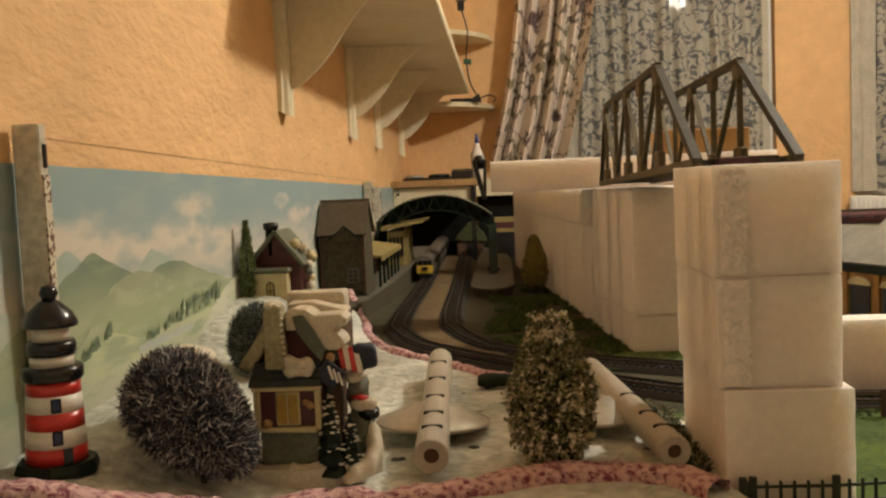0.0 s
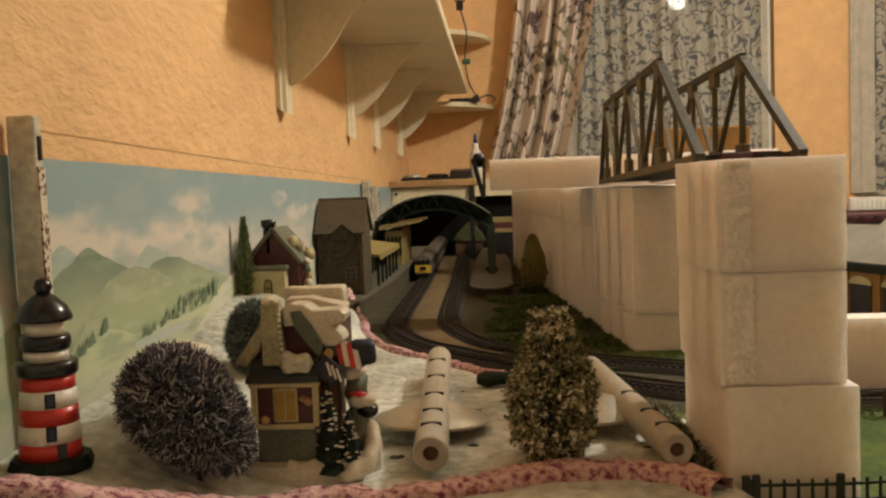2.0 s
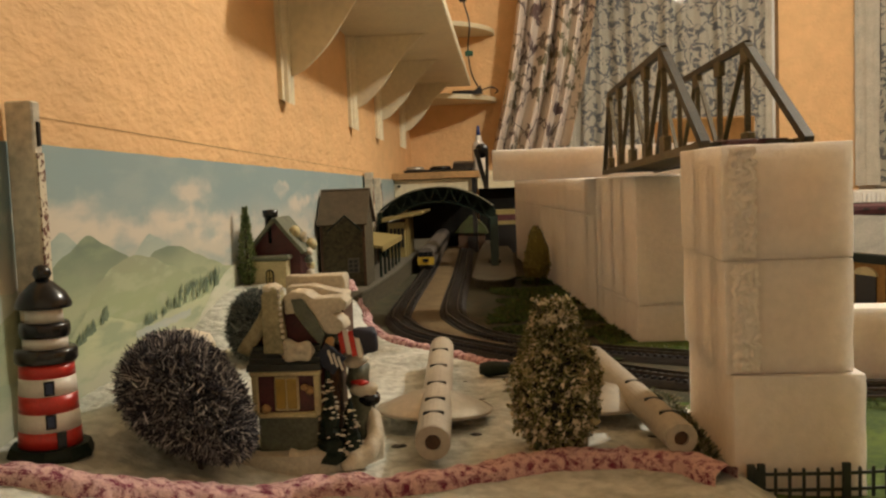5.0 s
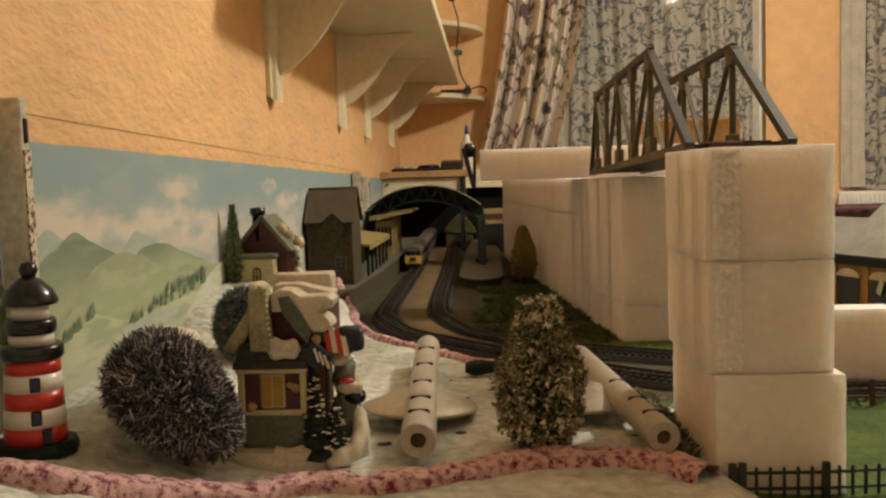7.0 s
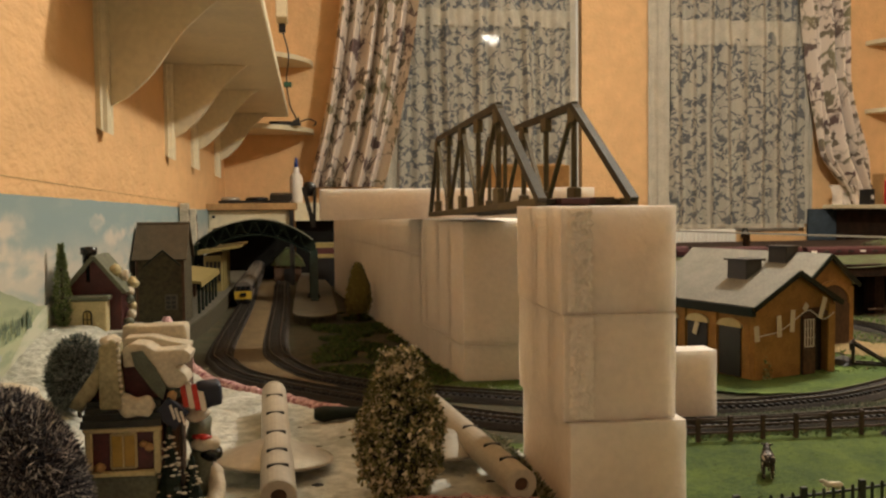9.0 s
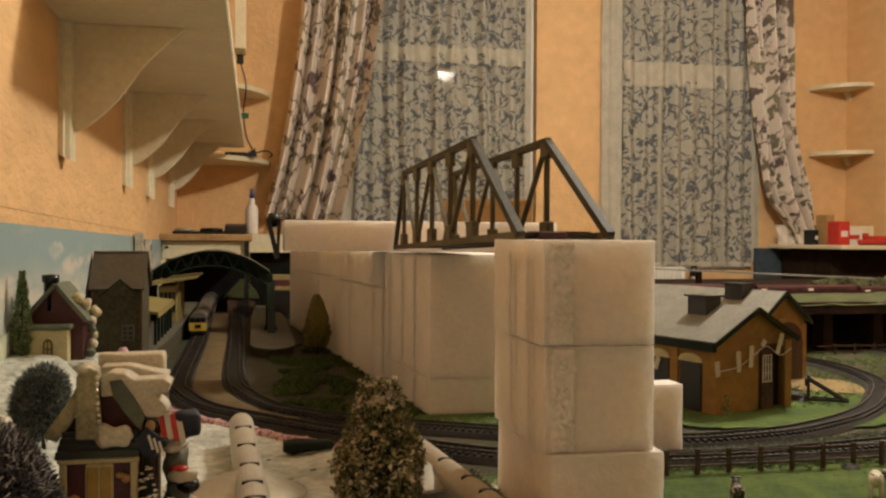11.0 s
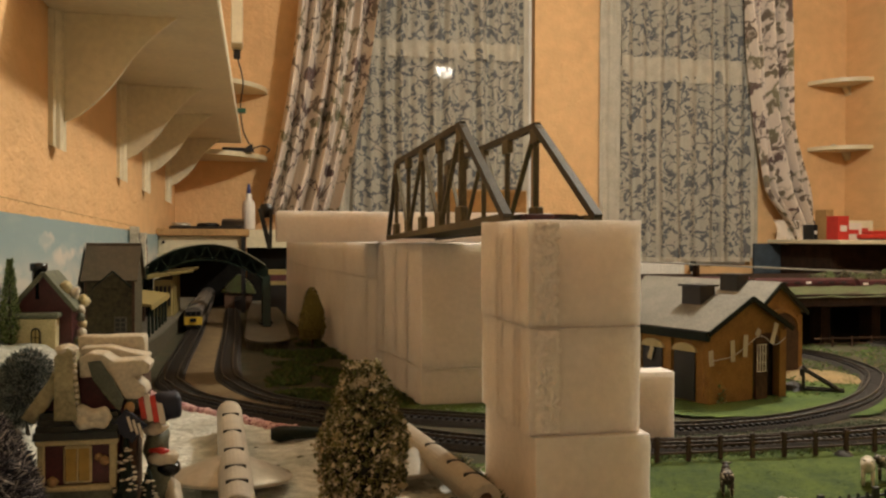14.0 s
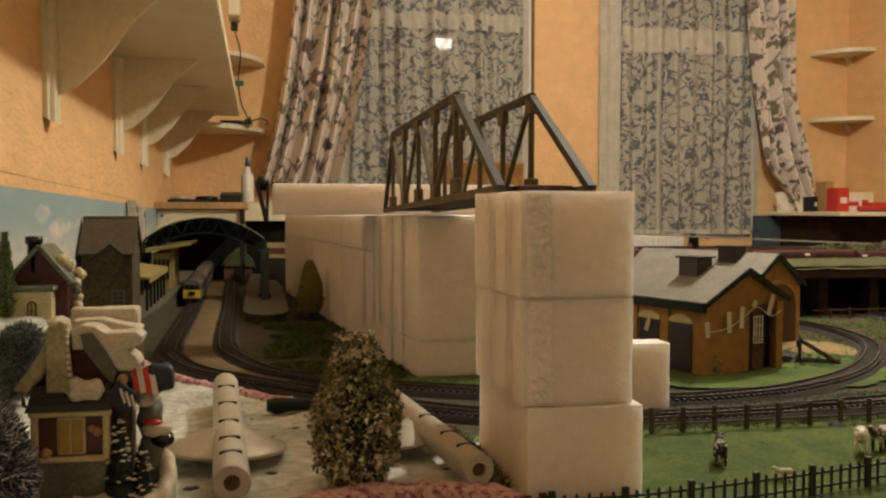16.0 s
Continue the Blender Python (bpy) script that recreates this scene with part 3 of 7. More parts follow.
def corner_shelf(cx, cy, z, r, sx, label):
    n = 14
    out = [(cx, cy)] + [(cx + sx * r * math.cos(a), cy - r * math.sin(a)) for a in [math.pi / 2 * i / n for i in range(n + 1)]]
    return solo("corner_shelf", bm_prism(out, "z", z, z + 0.014), M_CREAM, label, "corner shelf", group="corner shelves")


for z in (1.385, 1.60):
    corner_shelf(WALL_X, FAR_Y, z, 0.285, 1, "cream quarter-round corner shelf by the curtain")
for z in (1.462, 1.70):
    corner_shelf(RIGHT_X, FAR_Y, z, 0.155, -1, "cream quarter-round corner shelf on the orange wall")
for z in (1.462, 1.70):
    solo("shelf_bracket", bm_prism([(RIGHT_X, z), (RIGHT_X - 0.02, z), (RIGHT_X - 0.004, z - 0.03), (RIGHT_X, z - 0.03)], "y", FAR_Y - 0.03, FAR_Y - 0.004), M_CREAM, "small cream bracket under the corner shelf", "bracket")


# ---------------------------------------------------------------- painted backdrop on the wall
def paint(name, low, high, z0, z1, stroke, grain=38.0, clouds=()):
    """Brush-painted colour: a vertical wash, long soft strokes and, for a sky, soft clouds at (along, up, half width, half height)."""
    m = bpy.data.materials.new(name)
    m.use_nodes = True
    nt = m.node_tree
    N, K = nt.nodes, nt.links
    b = N["Principled BSDF"]
    b.inputs["Roughness"].default_value = 0.8
    geo = N.new("ShaderNodeNewGeometry")
    sep = N.new("ShaderNodeSeparateXYZ")
    K.new(geo.outputs["Position"], sep.inputs[0])

    def noise_of(scale, sy, detail):
        mp = N.new("ShaderNodeMapping")
        mp.inputs["Scale"].default_value = (1, sy, 1)
        K.new(geo.outputs["Position"], mp.inputs["Vector"])
        n = N.new("ShaderNodeTexNoise")
        n.inputs["Scale"].default_value, n.inputs["Detail"].default_value = scale, detail
        K.new(mp.outputs[0], n.inputs["Vector"])
        return n.outputs[0]

    def mixed(fac, a, c):
        x = N.new("ShaderNodeMixRGB")
        K.new(fac, x.inputs[0])
        for sock, v in ((x.inputs[1], a), (x.inputs[2], c)):
            if isinstance(v, tuple):
                sock.default_value = (*v, 1)
            else:
                K.new(v, sock)
        return x.outputs[0]

    def ranged(value, lo, hi, out=1.0):
        r = N.new("ShaderNodeMapRange")
        r.interpolation_type = "SMOOTHSTEP"
        r.inputs["From Min"].default_value, r.inputs["From Max"].default_value, r.inputs["To Max"].default_value = lo, hi, out
        K.new(value, r.inputs["Value"])
        return r.outputs[0]
    wob = noise_of(grain, 0.4, 4)
    zz = N.new("ShaderNodeMath")
    zz.operation = "MULTIPLY_ADD"
    zz.inputs[1].default_value = (z1 - z0) * 0.7
    K.new(wob, zz.inputs[0])
    K.new(sep.outputs["Z"], zz.inputs[2])
    shift = (z1 - z0) * 0.35
    col = mixed(ranged(zz.outputs[0], z0 + shift, z1 + shift), low, high)
    for cy, cz, w, h in clouds:
        sub = N.new("ShaderNodeVectorMath")
        sub.operation = "SUBTRACT"
        sub.inputs[1].default_value = (WALL_X, cy, cz)
        K.new(geo.outputs["Position"], sub.inputs[0])
        mul = N.new("ShaderNodeVectorMath")
        mul.operation = "MULTIPLY"
        mul.inputs[1].default_value = (0, 1 / w, 1 / h)
        K.new(sub.outputs[0], mul.inputs[0])
        ln = N.new("ShaderNodeVectorMath")
        ln.operation = "LENGTH"
        K.new(mul.outputs[0], ln.inputs[0])
        ad = N.new("ShaderNodeMath")
        ad.operation = "MULTIPLY_ADD"
        ad.inputs[1].default_value = 1.7
        K.new(noise_of(48.0, 0.5, 5), ad.inputs[0])
        K.new(ln.outputs["Value"], ad.inputs[2])
        inv = N.new("ShaderNodeMath")
        inv.operation = "SUBTRACT"
        inv.inputs[0].default_value = 2.4
        K.new(ad.outputs[0], inv.inputs[1])
        col = mixed(ranged(inv.outputs[0], 0.45, 1.25, 0.9), col, (0.60, 0.545, 0.45))
    col = mixed(ranged(noise_of(grain * 2.4, 0.25, 3), 0.46, 0.68, 0.8), col, stroke)
    K.new(col, b.inputs["Base Color"])
    return m


CLOUDS = ((0.850, 1.140, 0.070, 0.016), (0.80, 1.120, 0.10, 0.016), (1.19, 1.139, 0.050, 0.013), (1.29, 1.120, 0.070, 0.014), (0.60, 1.126, 0.09, 0.018), (0.93, 1.102, 0.13, 0.020), (0.70, 1.110, 0.16, 0.014), (1.50, 1.122, 0.16, 0.014))
M_SKY = paint("painted_sky", (0.52, 0.49, 0.41), (0.245, 0.335, 0.345), 1.075, 1.140, (0.30, 0.37, 0.365), 20.0, CLOUDS)
M_FARHILL = paint("painted_far_mountain", (0.46, 0.49, 0.40), (0.31, 0.38, 0.34), 1.075, 1.110, (0.38, 0.44, 0.38))
M_MIDHILL = paint("painted_green_mountain", (0.36, 0.40, 0.25), (0.165, 0.215, 0.155), 1.060, 1.104, (0.24, 0.30, 0.19))
M_NEARHILL = paint("painted_pale_hill", (0.32, 0.38, 0.22), (0.29, 0.32, 0.21), 1.050, 1.092, (0.39, 0.43, 0.28))
M_FIELD = paint("painted_meadow", (0.40, 0.41, 0.31), (0.46, 0.50, 0.31), 1.000, 1.045, (0.27, 0.33, 0.22), 34.0)
M_SNOWHILL = paint("painted_snowy_slope", (0.50, 0.50, 0.41), (0.56, 0.57, 0.44), 1.010, 1.060, (0.40, 0.46, 0.32))
M_RIVER = paint("painted_river", (0.42, 0.46, 0.42), (0.34, 0.40, 0.38), 1.028, 1.040, (0.50, 0.50, 0.42))
M_PINE = paint("painted_pines", (0.17, 0.23, 0.15), (0.13, 0.18, 0.12), 1.03, 1.06, (0.21, 0.27, 0.17))
rng = random.Random(4)


def flat_shape(name, pts, lift, mat, parent):
    bm = bmesh.new()
    vs = [bm.verts.new((WALL_X + lift, y, z)) for y, z in pts]
    f = bm.faces.new(vs)
    bmesh.ops.triangulate(bm, faces=[f])
    bmesh.ops.recalc_face_normals(bm, faces=bm.faces)
    return part(name, bm, mat, parent)


def ridge(keys, low, rough, seed):
    pts = []
    y = keys[0][0]
    while y <= keys[-1][0] + 1e-6:
        z = keys[0][1]
        for (a, za), (b, zb) in zip(keys, keys[1:]):
            if a <= y <= b:
                t = (y - a) / (b - a)
                t = t * t * (3 - 2 * t) * 0.5 + t * 0.5
                z = za + (zb - za) * t
        pts.append((y, z + rough * noise.noise(Vector((y * 60, seed, 0))), low))
        y += 0.006
    return pts


def flat_strip(name, pts, lift, mat, parent):
    bm = bmesh.new()
    cols = [(bm.verts.new((WALL_X + lift, y, lo)), bm.verts.new((WALL_X + lift, y, hi))) for y, hi, lo in pts]
    for (a, b), (c, d) in zip(cols, cols[1:]):
        bm.faces.new((a, c, d, b))
    return part(name, bm, mat, parent)


def backdrop():
    b = thing("painted_backdrop", "painted landscape backdrop with blue sky, clouds and green mountains", "backdrop painting")
    top = []
    y = -0.5
    while y < 2.03:
        top.append((y, 1.181 - 0.0125 * max(0, y) + 0.0012 * noise.noise(Vector((y * 30, 0, 0)))))
        y += 0.03
    flat_strip("sky", [(y, z, 0.94) for y, z in top], 0.0010, M_SKY, b)
    flat_strip("far_mountain", ridge([(-0.3, 1.09), (0.42, 1.10), (0.52, 1.085), (0.583, 1.118), (0.64, 1.090), (0.69, 1.090), (0.731, 1.108), (0.80, 1.089), (0.86, 1.078), (0.93, 1.062), (1.05, 1.05)], 0.97, 0.001, 1), 0.0019, M_FARHILL, b)
    flat_strip("mountain", ridge([(-0.3, 1.05), (0.46, 1.052), (0.53, 1.078), (0.589, 1.103), (0.622, 1.114), (0.646, 1.105), (0.680, 1.095), (0.72, 1.08), (0.80, 1.06), (0.9, 1.045)], 0.97, 0.0012, 2), 0.0023, M_MIDHILL, b)
    flat_strip("mountain", ridge([(0.70, 1.07), (0.735, 1.092), (0.762, 1.095), (0.793, 1.0935), (0.843, 1.082), (0.885, 1.073), (0.93, 1.063), (1.05, 1.05)], 0.97, 0.001, 3), 0.0025, M_MIDHILL, b)
    flat_strip("mountain", ridge([(0.55, 1.02), (0.60, 1.055), (0.63, 1.078), (0.655, 1.088), (0.695, 1.0935), (0.73, 1.089), (0.77, 1.078), (0.83, 1.064), (0.92, 1.055), (1.0, 1.05)], 0.97, 0.001, 6), 0.0028, M_NEARHILL, b)
    flat_strip("meadow", ridge([(-0.3, 1.03), (0.45, 1.036), (0.56, 1.034), (0.61, 1.046), (0.645, 1.052), (0.70, 1.040), (0.80, 1.040), (0.90, 1.042), (1.02, 1.045), (1.15, 1.05)], 0.96, 0.002, 4), 0.0031, M_FIELD, b)
    flat_strip("river", [(0.69 + 0.004 * i, 1.0345 + 0.002 * noise.noise(Vector((i * 0.3, 2, 0))), 1.0285 + 0.002 * noise.noise(Vector((i * 0.35, 7, 0)))) for i in range(32)], 0.0033, M_RIVER, b)
    flat_strip("snowy_slope", ridge([(0.80, 0.995), (0.85, 1.030), (0.89, 1.047), (0.93, 1.058), (0.976, 1.066), (1.1, 1.075), (1.22, 1.07), (1.4, 1.06)], 0.96, 0.001, 5), 0.0035, M_SNOWHILL, b)
    for i in range(86):
        if i < 16:
            y = 0.592 + 0.052 * rng.random()
            base = 1.040 + (y - 0.592) * 0.26 + 0.003 * (rng.random() - 0.5)
        else:
            y = 0.685 + 0.215 * math.sqrt(rng.random())
            base = 1.034 + (y - 0.685) * 0.055 + 0.013 * rng.random() * smooth01(0.68, 0.80, y)
        h = 0.005 + 0.006 * rng.random()
        w = 0.0022 + 0.0013 * rng.random()
        flat_shape("painted_pine", [(y - w, base), (y - w * 0.35, base + h * 0.5), (y - w * 0.5, base + h * 0.5), (y, base + h), (y + w * 0.5, base + h * 0.5), (y + w * 0.35, base + h * 0.5), (y + w, base)], 0.0037 + 0.00001 * i, M_PINE, b)
    part("pencil_line", bm_bar((WALL_X + 0.0004, 0.57, 1.191), (WALL_X + 0.0004, 2.08, 1.164), 0.0005, 0.0007), M_WOOD, b, "thin pencil line on the wall above the painting")


backdrop()
M_POST = material("grey_batten_wood", (0.62, 0.57, 0.45), 0.7, vary=0.2, scale=20, bump=0.15)
M_FLAKE = material("flaking_batten_face", (0.60, 0.54, 0.40), 0.7, scale=40, second=(0.13, 0.05, 0.03))
M_FLAKE.node_tree.nodes["Color Ramp"].color_ramp.elements[0].position = 0.475
M_FLAKE.node_tree.nodes["Color Ramp"].color_ramp.elements[1].position = 0.495


def batten(y, top, w, label):
    p = thing("batten", label, "batten", "battens on the wall")
    part("post", bm_box(WALL_X + 0.0045, WALL_X + 0.021, y, y + w, 0.955, top, bevel=0.001), M_POST, p)
    part("painted_face", bm_box(WALL_X + 0.0212, WALL_X + 0.0222, y + 0.001, y + w - 0.001, 0.99, top - 0.03), M_FLAKE, p, "flaking cream and brown paint")
    part("slot", bm_box(WALL_X + 0.0211, WALL_X + 0.0224, y + w * 0.35, y + w * 0.65, top - 0.026, top - 0.012), M_DARK, p)


batten(0.521, 1.1965, 0.0095, "grey wooden batten standing against the painted backdrop")
batten(1.90, 1.164, 0.022, "pale wooden batten at the end of the backdrop")
batten(2.02, 1.152, 0.03, "pale wooden batten beside the end of the backdrop")
solo("blue_panel", bm_box(WALL_X + 0.001, WALL_X + 0.004, 2.05, 2.5, 0.95, 1.15), M_SKY, "pale blue painted panel at the end of the wall", "panel")

# ---------------------------------------------------------------- windows, nets and curtains
M_PANE = material("night_window_glass", (0.010, 0.013, 0.02), 0.03, vary=0.05, spec=0.9)


def net_material(name, thread, gap, leaf, alpha, cover=1.04, tall=0.8, plain=0.0, tint=None):
    m = bpy.data.materials.new(name)
    m.use_nodes = True
    nt = m.node_tree
    N, K = nt.nodes, nt.links
    b = N["Principled BSDF"]
    b.inputs["Roughness"].default_value = 0.9
    geo = N.new("ShaderNodeTexCoord")

    def math_(op, a, c, d=None):
        x = N.new("ShaderNodeMath")
        x.operation = op
        for k, v in enumerate((a, c, d)):
            if v is None:
                continue
            if isinstance(v, (int, float)):
                x.inputs[k].default_value = v
            else:
                K.new(v, x.inputs[k])
        return x.outputs[0]

    def ranged(v, lo, hi):
        r = N.new("ShaderNodeMapRange")
        r.inputs["From Min"].default_value, r.inputs["From Max"].default_value = lo, hi
        K.new(v, r.inputs["Value"])
        return r.outputs[0]

    def tex(kind, vec, scale, detail=2):
        n = N.new(kind)
        n.inputs["Scale"].default_value = scale
        if kind == "ShaderNodeTexNoise":
            n.inputs["Detail"].default_value = detail
        K.new(vec, n.inputs["Vector"])
        return n
    wob = tex("ShaderNodeTexNoise", geo.outputs["Object"], leaf * 0.55)
    add = N.new("ShaderNodeMixRGB")
    add.blend_type = "ADD"
    add.inputs[0].default_value = 2.2 / leaf
    K.new(geo.outputs["Object"], add.inputs[1])
    K.new(wob.outputs["Color"], add.inputs[2])
    flat = N.new("ShaderNodeMapping")
    flat.inputs["Scale"].default_value = (1, 0.0, tall)
    K.new(add.outputs[0], flat.inputs["Vector"])
    # leaf clusters strung along curling stems
    vor = tex("ShaderNodeTexVoronoi", flat.outputs[0], leaf)
    spot = tex("ShaderNodeTexNoise", flat.outputs[0], leaf * 1.9, 3)
    leafy = ranged(math_("MULTIPLY_ADD", spot.outputs[0], 1.5, vor.outputs["Distance"]), cover, cover + 0.09)
    stem = tex("ShaderNodeTexVoronoi", flat.outputs[0], leaf * 0.52)
    stem.feature = "DISTANCE_TO_EDGE"
    gate = tex("ShaderNodeTexNoise", flat.outputs[0], leaf * 0.8)
    thin = ranged(math_("MULTIPLY_ADD", ranged(gate.outputs[0], 0.42, 0.58), -0.06, math_("ADD", stem.outputs["Distance"], 0.02)), 0.0, 0.045)
    figure = math_("MINIMUM", leafy, thin)
    if plain:
        # plain stripes down the cloth
        strip = N.new("ShaderNodeMapping")
        strip.inputs["Scale"].default_value = (1, 0, 0.03)
        K.new(geo.outputs["Object"], strip.inputs["Vector"])
        bare = ranged(tex("ShaderNodeTexNoise", strip.outputs[0], plain, 1).outputs[0], 0.57, 0.63)
        figure = math_("MAXIMUM", figure, math_("MULTIPLY", bare, 0.9))
    weave = tex("ShaderNodeTexNoise", geo.outputs["Object"], 420, 2)
    col = N.new("ShaderNodeMixRGB")
    col.inputs[1].default_value, col.inputs[2].default_value = (*gap, 1), (*thread, 1)
    if tint:
        other = N.new("ShaderNodeMixRGB")
        other.inputs[1].default_value, other.inputs[2].default_value = (*gap, 1), (*tint, 1)
        K.new(ranged(tex("ShaderNodeTexNoise", flat.outputs[0], leaf * 0.3).outputs[0], 0.40, 0.62), other.inputs[0])
        K.new(other.outputs[0], col.inputs[1])
    K.new(figure, col.inputs[0])
    fleck = N.new("ShaderNodeMixRGB")
    fleck.blend_type = "MULTIPLY"
    K.new(ranged(weave.outputs[0], 0.35, 0.75), fleck.inputs[0])
    K.new(col.outputs[0], fleck.inputs[1])
    fleck.inputs[2].default_value = (0.82, 0.82, 0.82, 1)
    K.new(fleck.outputs[0], b.inputs["Base Color"])
    K.new(math_("MULTIPLY_ADD", figure, 0.12, alpha), b.inputs["Alpha"])
    return m


M_NET = net_material("patterned_net", (0.47, 0.44, 0.365), (0.16, 0.17, 0.18), 46, 0.76, 1.02, 0.9)
M_NET_STRIPED = net_material("patterned_net_with_plain_stripes", (0.47, 0.44, 0.365), (0.15, 0.16, 0.17), 46, 0.76, 1.04, 0.9, 17.0)
M_NETBAND = material("plain_net_band", (0.50, 0.46, 0.37), 0.9, vary=0.1, scale=30)
M_PRINT = net_material("printed_curtain_cloth", (0.78, 0.68, 0.58), (0.17, 0.115, 0.11), 34, 0.93, 1.0, 0.55, 0.0, (0.26, 0.24, 0.15))


def cloth(x_of, z0, z1, y, amp, waves, nz=50, nx=120, seed=0.0):
    """A hanging sheet: x_of(u, t) gives the place across for u along the width and t from top to bottom."""
    bm = bmesh.new()
    rows = []
    for j in range(nz + 1):
        t = j / nz
        row = []
        for i in range(nx + 1):
            u = i / nx
            ph = u * waves * 2 * math.pi + 1.5 * noise.noise(Vector((u * 5, t * 1.5, seed)))
            yy = y - amp * (0.5 + 0.5 * math.sin(ph)) * (0.75 + 0.25 * math.sin(ph * 0.37 + 1)) - 0.006 * noise.noise(Vector((u * 9, t * 6, seed + 3)))
            row.append(bm.verts.new((x_of(u, t), yy, z1 + (z0 - z1) * t)))
        rows.append(row)
    for a, b in zip(rows, rows[1:]):
        for i in range(nx):
            bm.faces.new((a[i], b[i], b[i + 1], a[i + 1]))
    return bm


def window(k, x0, x1, z0, z1, rail_z):
    w = thing("window_%d" % k, "tall sash window with white frame, dark at night", "window", kind="structure")
    y = FAR_Y + 0.035
    for a, b in ((x0, x0 + 0.035), (x1 - 0.035, x1)):
        part("window_frame", bm_box(a, b, y, y + 0.04, z0, z1, bevel=0.003), M_WHITE, w)
    for a, b in ((z0, z0 + 0.04), (rail_z, rail_z + 0.055), (z1 - 0.03, z1)):
        part("window_frame", bm_box(x0 + 0.0352, x1 - 0.0352, y + 0.002, y + 0.038, a, b, bevel=0.003), M_WHITE, w)
    if k == 1:
        part("window_sill", bm_box(x0 - 0.02, x1 + 0.02, FAR_Y - 0.04, y + 0.001, z0 - 0.02, z0 - 0.001, bevel=0.003), M_WHITE, w)
    for a, b in ((z0 + 0.04, rail_z), (rail_z + 0.055, z1 - 0.03)):
        part("pane", bm_box(x0 + 0.035, x1 - 0.035, y + 0.018, y + 0.022, a, b), M_PANE, w)
    part("backing", bm_box(x0, x1, y + 0.055, y + 0.06, z0, z1), M_GLOSSBLACK, w)


window(1, *WIN[0], 1.735)
window(2, *WIN[1], 1.70)


def net(name, x0, x1, z0, z1, band, waves, seed, inset, fabric):
    n = thing(name, "grey-white patterned net curtain hanging in folds before the window", "net curtain", "net curtains")
    part("patterned_cloth", cloth(lambda u, t: x0 + inset + (x1 - x0 - inset * 1.5) * u, z0, z1, FAR_Y - 0.004, 0.030, waves, seed=seed), fabric, n, smooth=True)
    # plain bands along the side hems and across the window's cross rail
    part("side_band", cloth(lambda u, t: x0 + inset * u * 1.04, z0, z1, FAR_Y - 0.005, 0.010, 1.2, 30, 14, seed + 1), M_NETBAND, n, smooth=True)
    part("side_band", cloth(lambda u, t: x1 - inset * 0.52 * (1 - u), z0, z1, FAR_Y - 0.005, 0.010, 0.8, 30, 14, seed + 2), M_NETBAND, n, smooth=True)
    part("cross_band", cloth(lambda u, t: x0 + inset + (x1 - x0 - inset * 1.5) * u, band[0], band[1], FAR_Y - 0.008, 0.030, waves, 4, 100, seed=seed), M_NETBAND, n, smooth=True)
    part("hem", cloth(lambda u, t: x0 + inset + (x1 - x0 - inset * 1.5) * u, z0 - 0.012, z0 + 0.004, FAR_Y - 0.008, 0.030, waves, 2, 100, seed=seed), M_NETBAND, n, smooth=True)


net("net_curtain", 0.215, 0.868, 1.09, 2.04, (1.738, 1.795), 11, 2.0, 0.05, M_NET)
net("net_curtain", 1.120, 1.725, 1.075, 2.04, (1.69, 1.775), 8, 7.0, 0.075, M_NET_STRIPED)


def printed_curtain(side):
    c = thing("printed_curtain", "cream curtain printed with mauve-brown leaves, gathered to the side", "curtain", "printed curtains")
    if side < 0:
        def xs(u, t):
            left = 0.098 - 0.02 * t - 0.105 * t * t
            right = 0.36 - 0.10 * t - 0.05 * t ** 3
            return left + (right - left) * u
        part("cloth", cloth(xs, 1.215, 2.06, FAR_Y - 0.03, 0.095, 5.2, 60, 130, 12.0), M_PRINT, c, smooth=True)
    else:
        def xs(u, t):
            left = 1.625 + 0.095 * t + 0.10 * smooth01(0.80, 1.0, t)
            right = 1.835 + 0.02 * t + 0.075 * smooth01(0.5, 0.9, t)
            return left + (right - left) * u
        part("cloth", cloth(xs, 1.155, 2.06, FAR_Y - 0.03, 0.075, 4.8, 60, 130, 15.0), M_PRINT, c, smooth=True)
        part("tieback_fold", cloth(lambda u, t: 1.745 + 0.185 * u + 0.02 * t, 1.125 , 1.21, FAR_Y - 0.05, 0.05, 2.5, 14, 50, 18.0), M_PRINT, c, smooth=True)


printed_curtain(-1)
printed_curtain(1)


def radiator():
    r = thing("radiator", "white ribbed panel radiator under the window", "radiator")
    part("panel", bm_box(1.10, 1.42, FAR_Y - 0.055, FAR_Y - 0.035, 0.55, 1.062, bevel=0.004), M_WHITE, r)
    for i in range(22):
        x = 1.108 + i * 0.0142
        part("rib", bm_box(x, x + 0.008, FAR_Y - 0.060, FAR_Y - 0.0552, 0.57, 1.052, bevel=0.002), M_WHITE, r)
    part("valve", bm_lathe([(0, 0), (0.012, 0), (0.014, 0.02), (0.010, 0.035), (0, 0.035)], at=(1.455, FAR_Y - 0.045, 1.03)), M_DARK, r, smooth=True)
    part("pipe", bm_rod((1.455, FAR_Y - 0.045, 0.6), (1.455, FAR_Y - 0.045, 1.03), 0.007), M_WHITE, r)


radiator()


